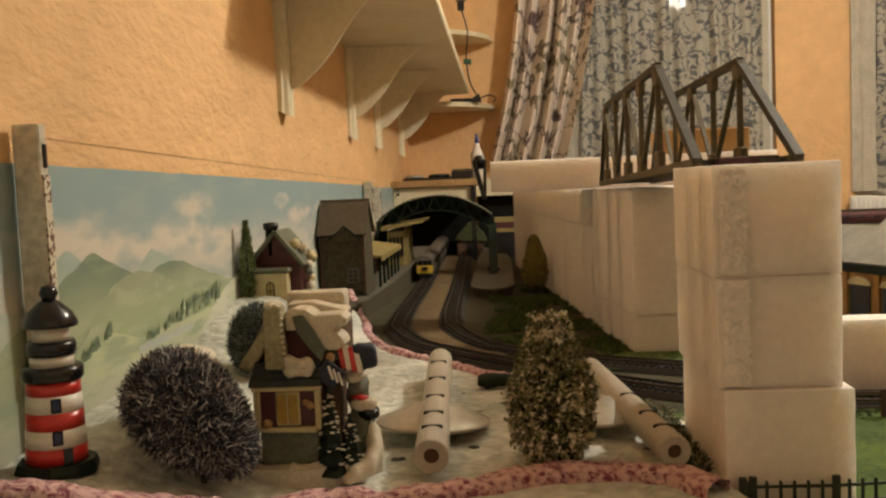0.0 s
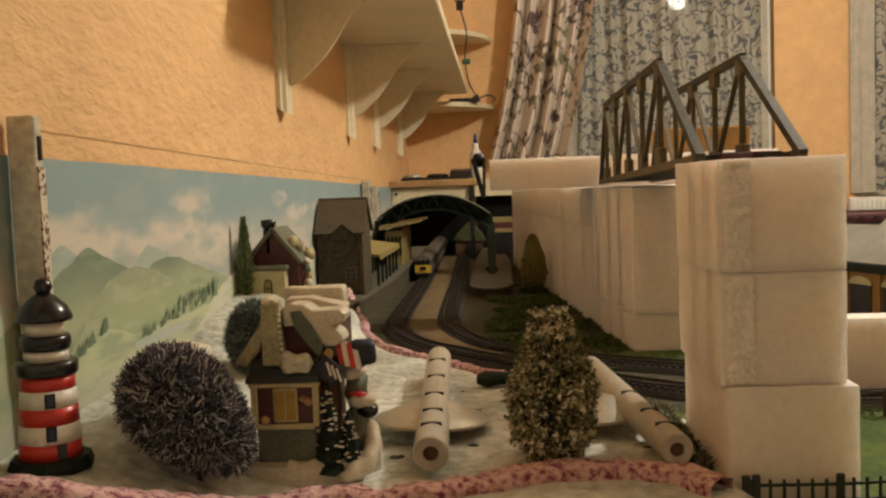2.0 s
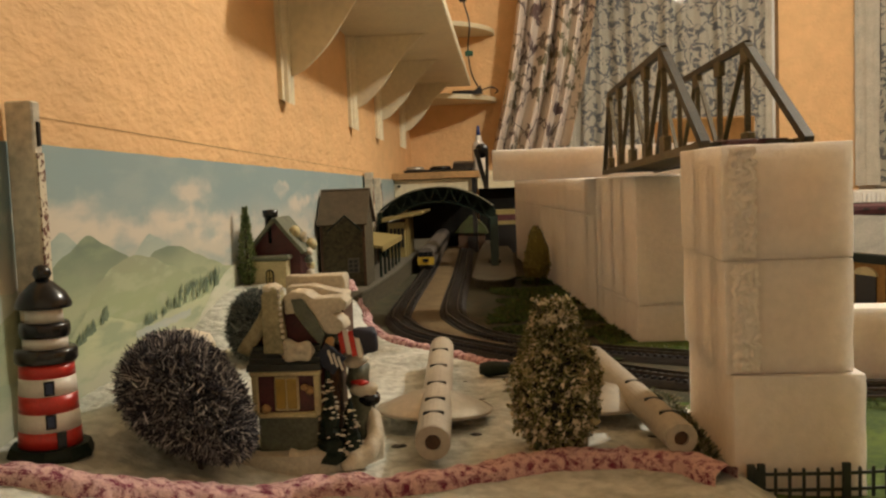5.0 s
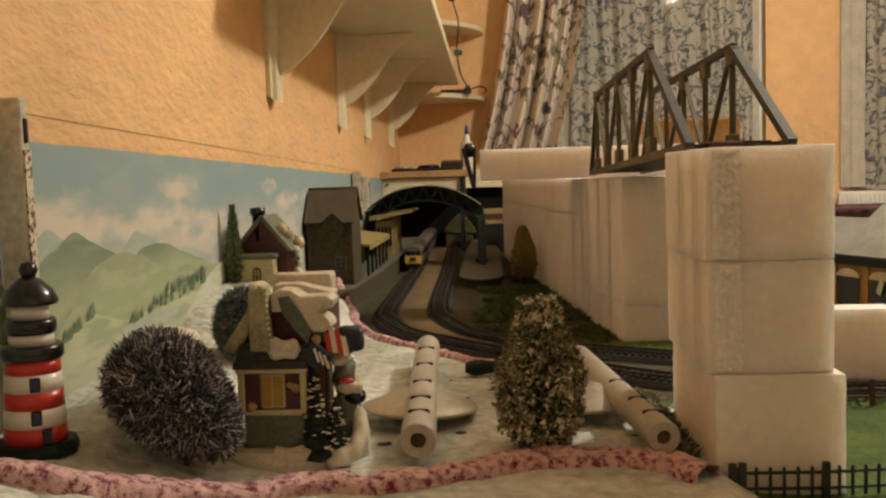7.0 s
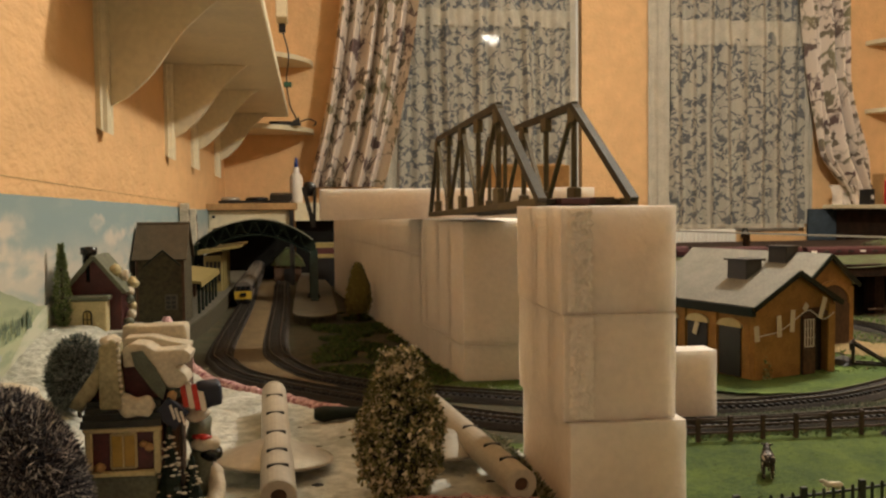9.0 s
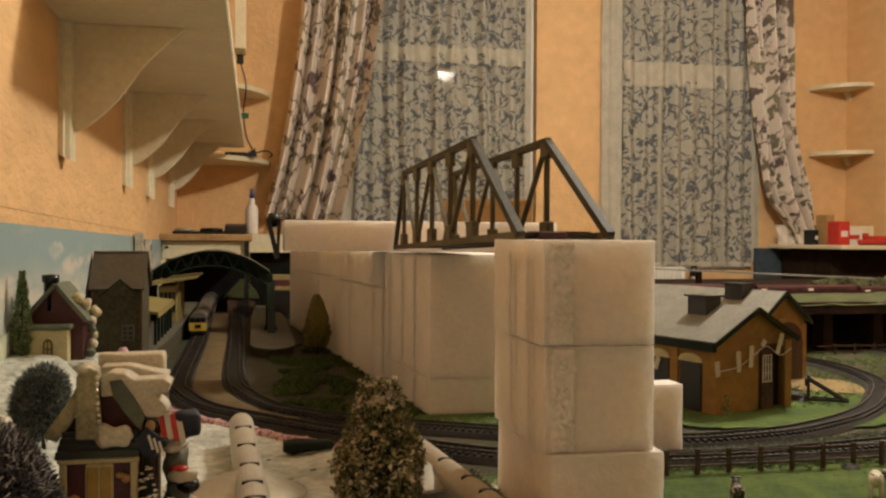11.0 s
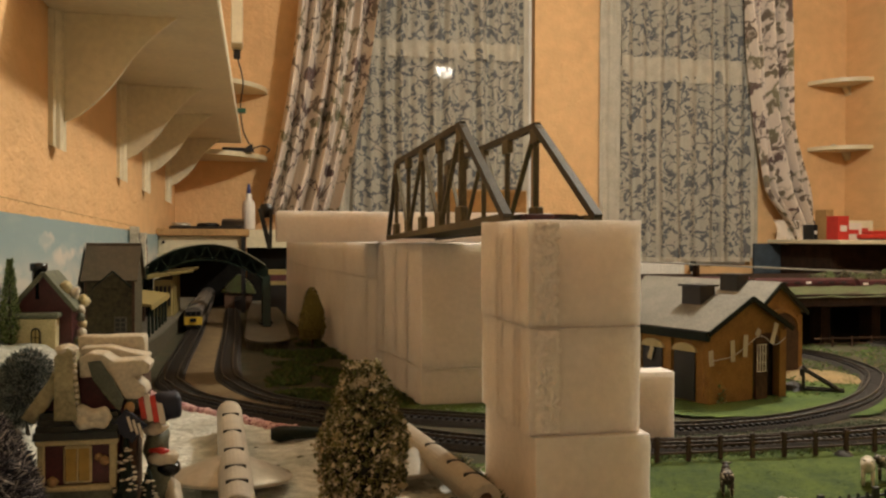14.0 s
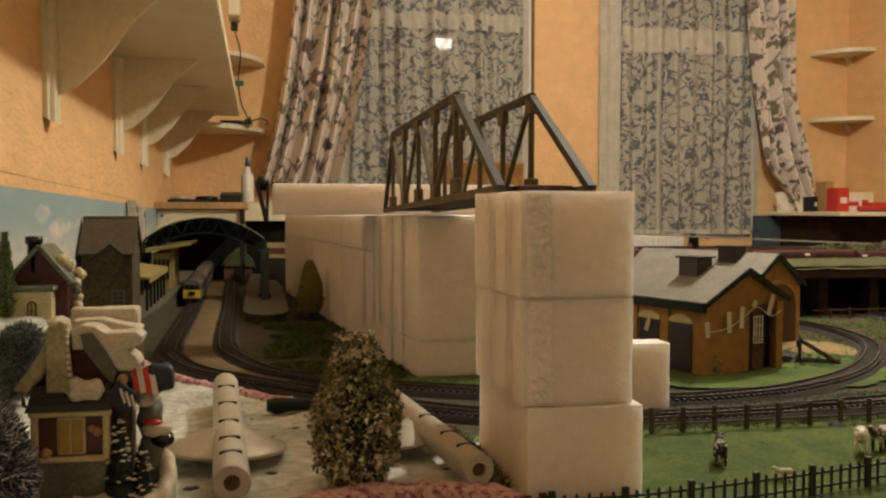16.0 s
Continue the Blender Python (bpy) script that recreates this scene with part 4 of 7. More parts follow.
# ---------------------------------------------------------------- snow village
def lighthouse():
    z0 = ground_z(-0.255, 0.49)
    L = thing("toy_lighthouse", "red and white striped wooden toy lighthouse with black gallery", "lighthouse", at=(-0.2555, 0.49, z0 - 0.002))
    part("base", bm_lathe([(0, 0), (0.0225, 0), (0.0228, 0.003), (0.021, 0.0075), (0, 0.0075)], 10), M_GREENDK, L, "dark green base")

    def r(z):
        return 0.0168 - (z - 0.0075) * 0.055
    zs = [0.0075, 0.0165, 0.0265, 0.036, 0.0455, 0.053]
    for i, (a, b) in enumerate(zip(zs, zs[1:])):
        part("band", bm_lathe([(0, a), (r(a), a), (r(b), b), (0, b)]), M_RED if i % 2 == 0 else M_LHWHITE, L, "red band" if i % 2 == 0 else "white band", True)
    part("gallery", bm_lathe([(0, 0.053), (0.0155, 0.053), (0.0165, 0.0545), (0.0165, 0.0595), (0.0155, 0.061), (0, 0.061)]), M_GLOSSBLACK, L, "black gallery", True)
    part("lantern_band", bm_lathe([(0, 0.061), (0.0118, 0.061), (0.0115, 0.067), (0, 0.067)]), M_LHWHITE, L, "white band", True)
    part("gallery", bm_lathe([(0, 0.067), (0.0125, 0.067), (0.0133, 0.069), (0.0133, 0.073), (0.0125, 0.075), (0, 0.075)]), M_GLOSSBLACK, L, "black gallery", True)
    part("lantern_band", bm_lathe([(0, 0.075), (0.0098, 0.075), (0.0096, 0.083), (0, 0.083)]), M_LHWHITE, L, "white band", True)
    part("cap", bm_lathe([(0, 0.083), (0.0145, 0.083), (0.0148, 0.085), (0.012, 0.091), (0.006, 0.0965), (0.003, 0.0985), (0, 0.0985)]), M_GLOSSBLACK, L, "black cap", True)
    part("knob", bm_lathe([(0, 0.0965), (0.0035, 0.0978), (0.0052, 0.1015), (0.0035, 0.1055), (0, 0.1065)], 20), M_GLOSSBLACK, L, "black knob", True)
    blue = material("blue_window_paint", (0.02, 0.035, 0.09), 0.4)
    for z, c in ((0.0225, blue), (0.0405, blue)):
        a = -1.05
        w = part("painted_window", bm_box(-0.0027, 0.0027, -0.0006, 0.0006, -0.004, 0.004, bevel=0.0003), M_GLOSSBLACK, L)
        w.matrix_local = Matrix.Translation((r(z) * math.cos(a), r(z) * math.sin(a), z)) @ Matrix.Rotation(a + math.pi / 2, 4, "Z")
        g = part("pane", bm_box(-0.0018, 0.0018, -0.0009, -0.0005, -0.003, 0.003), c, w)
    a = -0.75
    d = part("painted_door", bm_box(-0.0025, 0.0025, -0.0006, 0.0006, -0.0045, 0.0045), M_GLOSSBLACK, L)
    d.matrix_local = Matrix.Translation((r(0.012) * math.cos(a), r(0.012) * math.sin(a), 0.012)) @ Matrix.Rotation(a + math.pi / 2, 4, "Z")
    L.rotation_euler = (0, math.radians(1.0), 0)


lighthouse()


def bristles(center, axes, count, length, r, rnd, bm_t, taper=0.25, jitter_=0.35, rot=None, thin=0.0):
    """Short tapered bristles standing out all over an ellipsoid."""
    rot = rot or Matrix.Identity(3)
    for _ in range(count):
        u = rnd.uniform(-1, 1)
        a = rnd.uniform(0, 2 * math.pi)
        s = math.sqrt(1 - u * u)
        n = Vector((s * math.cos(a), s * math.sin(a), u))
        k = rnd.uniform(0.82, 1.0)
        th = 1 - thin * n.x
        p = rot @ Vector((n.x * axes[0], n.y * axes[1] * th, n.z * axes[2] * th)) * k
        d = (rot @ Vector((n.x / axes[0], n.y / axes[1], n.z / axes[2]))).normalized()
        d = (d + Vector((rnd.gauss(0, jitter_), rnd.gauss(0, jitter_), rnd.gauss(0, jitter_)))).normalized()
        b0 = Vector(center) + p - d * length * 0.6
        b1 = Vector(center) + p + d * length * rnd.uniform(0.25, 0.6)
        x = d.orthogonal().normalized() * r
        y = d.cross(x)
        vs = [bm_t.verts.new(b0 + x), bm_t.verts.new(b0 - x * 0.5 + y * 0.87), bm_t.verts.new(b0 - x * 0.5 - y * 0.87)]
        ws = [bm_t.verts.new(b1 + (v.co - b0) * taper) for v in vs]
        for i in range(3):
            j = (i + 1) % 3
            bm_t.faces.new((vs[i], vs[j], ws[j], ws[i]))
        bm_t.faces.new(ws)


def island_material(name, stops, rough=0.9):
    m = bpy.data.materials.new(name)
    m.use_nodes = True
    nt = m.node_tree
    g = nt.nodes.new("ShaderNodeNewGeometry")
    ramp = nt.nodes.new("ShaderNodeValToRGB")
    els = ramp.color_ramp.elements
    while len(els) < len(stops):
        els.new(0.5)
    for e, (p, c) in zip(els, stops):
        e.position, e.color = p, (*c, 1)
    nt.links.new(g.outputs["Random Per Island"], ramp.inputs[0])
    b = nt.nodes["Principled BSDF"]
    nt.links.new(ramp.outputs[0], b.inputs["Base Color"])
    b.inputs["Roughness"].default_value = rough
    return m


M_BRUSH = island_material("frosted_dark_bristles", [(0.0, (0.012, 0.012, 0.020)), (0.52, (0.038, 0.036, 0.048)), (0.74, (0.20, 0.18, 0.19)), (1.0, (0.78, 0.72, 0.66))])
M_BRUSH2 = island_material("frosted_green_bristles", [(0.0, (0.03, 0.04, 0.035)), (0.5, (0.09, 0.11, 0.10)), (1.0, (0.36, 0.37, 0.34))])
M_FLOWER = island_material("olive_tufts_with_pale_tips", [(0.0, (0.05, 0.058, 0.018)), (0.40, (0.17, 0.165, 0.055)), (0.68, (0.38, 0.33, 0.17)), (0.92, (0.78, 0.68, 0.52))])
M_PETAL = island_material("cream_petals", [(0.0, (0.30, 0.22, 0.10)), (0.4, (0.50, 0.42, 0.27)), (1.0, (0.80, 0.72, 0.58))])
M_NEEDLE = island_material("olive_green_needles", [(0.0, (0.05, 0.06, 0.02)), (0.5, (0.13, 0.145, 0.045)), (0.88, (0.28, 0.27, 0.11)), (1.0, (0.55, 0.50, 0.36))])
M_CONIFER = island_material("green_flock_needles", [(0.0, (0.05, 0.09, 0.03)), (0.5, (0.16, 0.23, 0.08)), (1.0, (0.42, 0.45, 0.22))])
M_OLIVETREE = island_material("olive_yellow_flock", [(0.0, (0.09, 0.075, 0.012)), (0.6, (0.19, 0.155, 0.03)), (1.0, (0.28, 0.225, 0.055))])
# near-black solid fill inside the bushes and the flowering tree
M_CORE = material("dark_core_fill", (0.02, 0.02, 0.018), 0.95, vary=0.2)
M_TRUNK = material("brown_twig", (0.06, 0.04, 0.022), 0.9, vary=0.2)


def brush_bush(at, axes, tilt, count, mat, label, length=0.010, r=0.0009, thin=0.0):
    rnd = random.Random(int(at[0] * 1000) + 7)
    b = thing("bottle_brush_bush", label, "bush", at=at)
    rot = Matrix.Rotation(tilt, 3, "Y")
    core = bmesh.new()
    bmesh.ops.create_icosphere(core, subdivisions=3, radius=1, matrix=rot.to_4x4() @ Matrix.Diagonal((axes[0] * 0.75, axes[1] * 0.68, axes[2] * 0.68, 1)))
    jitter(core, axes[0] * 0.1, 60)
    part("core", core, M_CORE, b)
    br = bmesh.new()
    bristles((0, 0, 0), axes, count, length, r, rnd, br, rot=rot, jitter_=0.45, thin=thin)
    bristles((0, 0, 0), [a * 0.9 for a in axes], count // 2, length, r, rnd, br, rot=rot, thin=thin)
    tagged(part("bristles", br, mat, b), kind="stuff")
    low = Vector((0, 0, -axes[2] * 0.6))
    part("stem", bm_rod(low, low + Vector((0.004, 0.002, -0.028)), 0.0016, n=6), M_TRUNK, b)


brush_bush((-0.1865, 0.522, 1.019), (0.0465, 0.032, 0.031), math.radians(44), 12500, M_BRUSH, "large dark bottle-brush bush with frosted tips lying on the snow", 0.0068, 0.00055, 0.24)
brush_bush((-0.212, 0.75, 1.028), (0.021, 0.021, 0.030), math.radians(12), 4200, M_BRUSH2, "grey-green frosted bottle-brush bush behind the snowy cottage", 0.008, 0.0005)
solo("snow_boulder", jitter(bm_lathe([(0, 0), (0.024, 0.003), (0.027, 0.014), (0.02, 0.028), (0.008, 0.034), (0, 0.035)], 20, at=(-0.212, 0.575, 1.02)), 0.004, 40), M_RESINSNOW, "cream snow boulder behind the bottle-brush bush", "boulder", smooth=True)


def tuft_tree(at, h, w, label):
    t = thing("flowering_tree", label, "tree", at=at)
    rnd = random.Random(11)
    part("trunk", bm_rod((0, 0, -0.004), (0, 0, h * 0.5), 0.003, 0.0015, 8), M_TRUNK, t)

    def rad(z):
        return w * (0.62 + 0.38 * smooth01(0, 0.3, z)) * (1 - 0.62 * smooth01(0.45, 1.05, z))
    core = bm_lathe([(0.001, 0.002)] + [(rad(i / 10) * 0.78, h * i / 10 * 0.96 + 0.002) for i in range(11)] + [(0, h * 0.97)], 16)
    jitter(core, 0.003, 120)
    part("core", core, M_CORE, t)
    bm = bmesh.new()
    for _ in range(3400):
        z = rnd.random() ** 0.9
        a = rnd.uniform(0, 2 * math.pi)
        R_ = rad(z) * rnd.uniform(0.80, 1.05) * (1 + 0.10 * noise.noise(Vector((math.cos(a) * 2, math.sin(a) * 2, z * 5))))
        c = Vector((R_ * math.cos(a), R_ * math.sin(a), h * z * 0.98 + 0.002))
        s = 0.0007 + 0.0024 * rnd.random() ** 2.2
        m = Matrix.Translation(c) @ Euler((rnd.uniform(0, 6), rnd.uniform(0, 6), 0)).to_matrix().to_4x4() @ Matrix.Diagonal((s, s * rnd.uniform(0.4, 1), s * rnd.uniform(0.7, 1.5), 1))
        bmesh.ops.create_icosphere(bm, subdivisions=1, radius=1, matrix=m) if len(bm.verts) < 2600 else None
        o = [Vector((rnd.gauss(0, 1), rnd.gauss(0, 1), rnd.gauss(0.3, 1))).normalized() * s * 1.9 for _ in range(5)]
        for k in range(5):
            bm.faces.new([bm.verts.new(c), bm.verts.new(c + o[k]), bm.verts.new(c + (o[k] + o[(k + 1) % 5]) * 0.55)])
    tagged(part("foliage", bm, M_FLOWER, t), kind="stuff")
    # larger five-petalled pale flowers, thickest at the top
    bm = bmesh.new()
    for k in range(150):
        z = rnd.random() if k < 105 else 0.84 + 0.16 * rnd.random()
        a = rnd.uniform(0, 2 * math.pi)
        out = Vector((math.cos(a), math.sin(a), 0.25 + 1.2 * smooth01(0.7, 1.0, z))).normalized()
        c = Vector((math.cos(a) * rad(z) * 1.03 * (1 if z < 0.96 else 0.6), math.sin(a) * rad(z) * 1.03 * (1 if z < 0.96 else 0.6), h * z * 0.985 + 0.003))
        u = out.orthogonal().normalized()
        v = out.cross(u)
        s = rnd.uniform(0.0020, 0.0038)
        mid_ = bm.verts.new(c)
        ring = [bm.verts.new(c + (u * math.cos(q) + v * math.sin(q)) * s * (1 if j % 2 else 0.45) + out * s * 0.35 * rnd.random()) for j, q in enumerate(2 * math.pi * i / 10 for i in range(10))]
        for i in range(10):
            bm.faces.new((mid_, ring[i], ring[(i + 1) % 10]))
    tagged(part("blossom", bm, M_PETAL, t), kind="stuff")
    bm = bmesh.new()
    bristles((0, 0, h * 0.5), (w * 0.92, w * 0.92, h * 0.5), 2600, 0.006, 0.0004, rnd, bm)
    tagged(part("needles", bm, M_NEEDLE, t), kind="stuff")


tuft_tree((0.029, 0.592, ground_z(0.029, 0.592) - 0.002), 0.101, 0.028, "cone-shaped olive model tree with pale flower tufts")


def conifer(at, h, w, mat, label, flat=0.0):
    t = thing("conifer", label, "tree", at=at)
    rnd = random.Random(int(h * 1e4))
    part("trunk", bm_rod((0, 0, -0.004), (0, 0, h * 0.9), 0.0022, 0.0008, 6), M_TRUNK, t)
    bm = bmesh.new()
    n = 1500
    for _ in range(n):
        z = 0.06 + 0.94 * rnd.random()
        env = w * (0.35 + 0.65 * smooth01(0.0, 0.25, z)) * (1 - flat * smooth01(0.3, 1.0, z)) * (1.0 if z < 0.9 else 0.55)
        env *= 0.72 + 0.5 * abs(noise.noise(Vector((z * 14, 0, h * 100))))
        a = rnd.uniform(0, 2 * math.pi)
        r_ = env * math.sqrt(rnd.uniform(0.15, 1))
        c = Vector((r_ * math.cos(a), r_ * math.sin(a), h * z))
        d = Vector((math.cos(a), math.sin(a), rnd.uniform(0.2, 1.4))).normalized() * rnd.uniform(0.0018, 0.0040)
        s = d.orthogonal().normalized() * 0.0011
        bm.faces.new([bm.verts.new(c - s), bm.verts.new(c + s), bm.verts.new(c + d)])
        s = s.cross(d.normalized())
        bm.faces.new([bm.verts.new(c - s), bm.verts.new(c + s), bm.verts.new(c + d)])
    tagged(part("foliage", bm, mat, t), kind="stuff")


conifer((-0.2755, 0.966, ground_z(-0.2755, 0.966) - 0.004), 0.088, 0.0105, M_CONIFER, "slim green model conifer beside the maroon cottage", 0.72)


def round_tree(at, h, w):
    t = thing("olive_tree", "rounded olive-yellow flock model tree by the polystyrene wall", "tree", at=at)
    rnd = random.Random(5)
    part("trunk", bm_rod((0, 0, -0.004), (0, 0, h * 0.4), 0.003, 0.002, 8), M_TRUNK, t)
    bm = bmesh.new()
    core = bm_lathe([(0, 0.010), (w * 0.7, 0.016), (w * 0.92, h * 0.3), (w * 0.85, h * 0.6), (w * 0.5, h * 0.88), (0, h * 0.98)], 16)
    jitter(core, 0.004, 70)
    part("crown", core, M_OLIVETREE, t)
    for _ in range(1500):
        z = rnd.random()
        r_ = w * (0.75 + 0.25 * math.sin(math.pi * min(1, z * 1.6))) * math.sqrt(max(0.02, 1 - z ** 3)) * rnd.uniform(0.88, 1.05)
        a = rnd.uniform(0, 2 * math.pi)
        c = Vector((r_ * math.cos(a), r_ * math.sin(a), 0.012 + (h - 0.012) * z))
        o = [Vector((rnd.gauss(0, 1), rnd.gauss(0, 1), rnd.gauss(0, 1))).normalized() * 0.003 for _ in range(3)]
        bm.faces.new([bm.verts.new(c + q) for q in o])
    tagged(part("leaves", bm, M_OLIVETREE, t), kind="stuff")


round_tree((0.058, 1.64, BOARD), 0.104, 0.024)


M_CHIM = material("mossy_cream_stone", (0.42, 0.37, 0.22), 0.7, scale=45, second=(0.22, 0.20, 0.11), bump=0.3, bump_scale=200)


def snow_cottage():
    """The glazed cottage with the deep snow roof."""
    c = thing("snow_cottage", "glazed ceramic christmas cottage, maroon walls under thick cream snow", "ornament house", at=(-0.1390, 0.575, 0.9655))
    # local axes: x along the front, y back, z up
    def P(name, bm, mat, label="", smooth=False, parent=None):
        return part(name, bm, mat, parent or c, label, smooth)
    base = [(-0.030, -0.020), (0.010, -0.024), (0.034, -0.014), (0.050, 0.004), (0.048, 0.030), (0.030, 0.052), (-0.025, 0.050)]
    P("base_slab", jitter(bm_prism([(x * 1.12, y * 1.2 if y < 0 else y) for x, y in base], "z", -0.004, 0.0115), 0.0015, 60), M_RESINSNOW, "cream snow base")
    rim = [Vector((x, y, 0.008)) for x, y in ((0.002, -0.021), (0.018, -0.020), (0.032, -0.012), (0.043, 0.002), (0.045, 0.020))]
    P("snow_bank", jitter(ribbon(spline(rim, 0.003), [(-0.006, -0.004), (-0.004, 0.004), (0, 0.006), (0.004, 0.004), (0.006, -0.004)]), 0.003, 110), M_RESINSNOW, smooth=True)
    P("plinth", bm_box(-0.019, 0.019, -0.014, 0.040, 0.006, 0.034, bevel=0.001), M_OLIVE, "grey-green plinth")
    P("wall", bm_box(-0.0205, 0.0205, -0.0150, 0.040, 0.0345, 0.0605, bevel=0.0008), M_LEATHER, "maroon wall")
    for x in (-0.0205, 0.0185):
        P("corner_post", bm_box(x - 0.001, x + 0.003, -0.0175, -0.0135, 0.034, 0.0602, bevel=0.0006), M_STUCCO, "cream corner post")
    for z, e in ((0.0330, 0.0185), (0.0595, 0.0225)):
        P("trim_board", jitter(bm_box(-e, e, -0.0185, -0.0135, z, z + 0.0032, bevel=0.0008), 0.0006, 200), M_STUCCO, "cream trim board")
    P("shutter_window", bm_box(-0.0075, 0.0080, -0.0172, -0.0145, 0.0372, 0.0588, bevel=0.001), M_STUCCO, "tan shuttered window")
    amber = material("amber_window_paint", (0.34, 0.22, 0.035), 0.4)
    for x in (-0.0062, 0.0008):
        P("pane", bm_box(x, x + 0.0060, -0.0180, -0.0165, 0.0388, 0.0574, bevel=0.0004), amber, "amber painted pane")
    for q in ((-0.0135, 0.0385, 0.0035), (0.0115, 0.0520, 0.0022), (0.0150, 0.0500, 0.0026)):
        P("ornament", jitter(bm_lathe([(0, -q[2]), (q[2] * 0.8, -q[2] * 0.5), (q[2], 0), (q[2] * 0.8, q[2] * 0.5), (0, q[2])], 12, at=(q[0], -0.0165, q[1])), 0.0012, 300), M_WOOD, "tan ornament", True)
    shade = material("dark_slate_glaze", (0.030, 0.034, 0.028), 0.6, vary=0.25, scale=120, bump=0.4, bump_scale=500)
    for k in range(4):
        z = 0.0628 + k * 0.0033
        P("porch_course", jitter(bm_prism([(-0.0235 + k * 0.0007, z), (0.0225 - k * 0.0003, z), (0.0222 - k * 0.0003, z + 0.0042), (-0.0230 + k * 0.0007, z + 0.0042)], "y", -0.0195 + k * 0.0026, 0.030), 0.0005, 400, k), shade, "dark slate shingles")
    # gable, slopes, chimney
    P("gable", bm_prism([(-0.0225, 0.0745), (0.0260, 0.0745), (0.0020, 0.1060)], "y", -0.004, 0.042), M_LEATHER, "maroon gable")
    barge = bm_bar((-0.0275, -0.008, 0.0730), (-0.0105, -0.008, 0.0995), 0.0075, 0.0075, up=(0, 1, 0))
    bmesh.ops.subdivide_edges(barge, edges=barge.edges[:], cuts=4, use_grid_fill=True)
    P("barge_board", jitter(barge, 0.0022, 130), M_CHIM, "tan snow-edged barge board", True)
    P("roof_slope", bm_prism([(0.002, 0.104), (0.031, 0.076), (0.033, 0.079), (0.003, 0.108)], "y", -0.006, 0.05), M_OLIVE, "grey-green shingle roof")
    P("roof_slope", bm_prism([(0.000, 0.104), (-0.026, 0.075), (-0.029, 0.078), (-0.001, 0.108)], "y", -0.004, 0.05), M_OLIVE, "grey-green shingle roof")
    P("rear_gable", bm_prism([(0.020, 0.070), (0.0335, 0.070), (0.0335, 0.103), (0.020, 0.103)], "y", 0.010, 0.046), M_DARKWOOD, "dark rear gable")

    def snow_sheet(outline, y0, y1, seed, label):
        b = bm_prism(outline, "y", y0, y1)
        bmesh.ops.triangulate(b, faces=[f for f in b.faces if len(f.verts) > 4])
        bmesh.ops.bevel(b, geom=b.edges[:], offset=0.0012, segments=2, affect="EDGES", profile=0.6)
        return P("roof_snow", jitter(b, 0.0010, 220, seed), M_RESINSNOW, label, True)
    snow_sheet([(-0.008, 0.1025), (0.012, 0.1015), (0.032, 0.1025), (0.0325, 0.1125), (0.031, 0.1165), (0.010, 0.1160), (-0.007, 0.1168)], 0.028, 0.046, 1, "thick cream snow on the rear roof")
    snow_sheet([(0.0000, 0.0965), (0.0080, 0.0975), (0.0055, 0.1040), (0.0125, 0.1030), (0.0175, 0.0960), (0.0225, 0.0880), (0.0255, 0.0835), (0.0330, 0.0830), (0.0375, 0.0865), (0.0360, 0.0915), (0.0300, 0.0965), (0.0385, 0.0985), (0.0400, 0.1035), (0.0360, 0.1065), (0.0190, 0.1060), (0.0130, 0.1100), (0.0050, 0.1110), (-0.0005, 0.1080)], -0.0105, 0.012, 2, "ragged cream snow on the front roof slope")
    snow_sheet([(-0.004, 0.1000), (0.034, 0.0985), (0.036, 0.1060), (0.012, 0.1120), (-0.003, 0.1115)], 0.011, 0.030, 3, "cream snow on the roof")
    P("bare_shingles", jitter(bm_prism([(0.0050, 0.1060), (0.0115, 0.1065), (0.0185, 0.0965), (0.0250, 0.0840), (0.0225, 0.0765), (0.0150, 0.0855), (0.0075, 0.0965)], "y", -0.0125, -0.009), 0.0006, 200), material("grey_green_shingle_glaze", (0.105, 0.118, 0.085), 0.6, vary=0.15, scale=90, bump=0.5, bump_scale=420), "bare grey-green shingles")
    lump = bmesh.new()
    bmesh.ops.create_icosphere(lump, subdivisions=4, radius=1, matrix=Matrix.Translation((0.008, -0.016, 0.0745)) @ Matrix.Diagonal((0.0120, 0.0055, 0.0058, 1)))
    P("snow_lump", jitter(lump, 0.0035, 170, 4), M_RESINSNOW, "cream snow lump", True)
    ch = bm_prism([(-0.0125, 0.0735), (0.0010, 0.0735), (-0.0012, 0.0950), (-0.0005, 0.1120), (-0.0045, 0.1150), (-0.0085, 0.1145), (-0.0120, 0.1100)], "y", -0.019, -0.005)
    bmesh.ops.bevel(ch, geom=ch.edges[:], offset=0.0016, segments=2, affect="EDGES", profile=0.6)
    P("chimney", jitter(ch, 0.0008, 260), M_CHIM, "mossy cream stone chimney", True)
    for k in range(11):
        b = bmesh.new()
        t = k / 10
        bmesh.ops.create_icosphere(b, subdivisions=2, radius=0.0013, matrix=Matrix.Translation((0.0012 - 0.0022 * math.sin(t * 1.5), -0.0185, 0.0765 + 0.036 * t)))
        P("quoin", jitter(b, 0.0005, 400, k), M_RESINSNOW, smooth=True)
    cap = bmesh.new()
    bmesh.ops.create_icosphere(cap, subdivisions=3, radius=1, matrix=Matrix.Translation((-0.0062, -0.012, 0.1135)) @ Matrix.Diagonal((0.0062, 0.0075, 0.0035, 1)))
    P("chimney_snow", jitter(cap, 0.002, 160), M_RESINSNOW, "snow cap on the chimney", True)
    P("ornament", jitter(bm_box(0.0250, 0.0305, -0.014, -0.010, 0.0755, 0.0820, bevel=0.0015), 0.0012, 200), M_WOOD, "tan ornament", True)
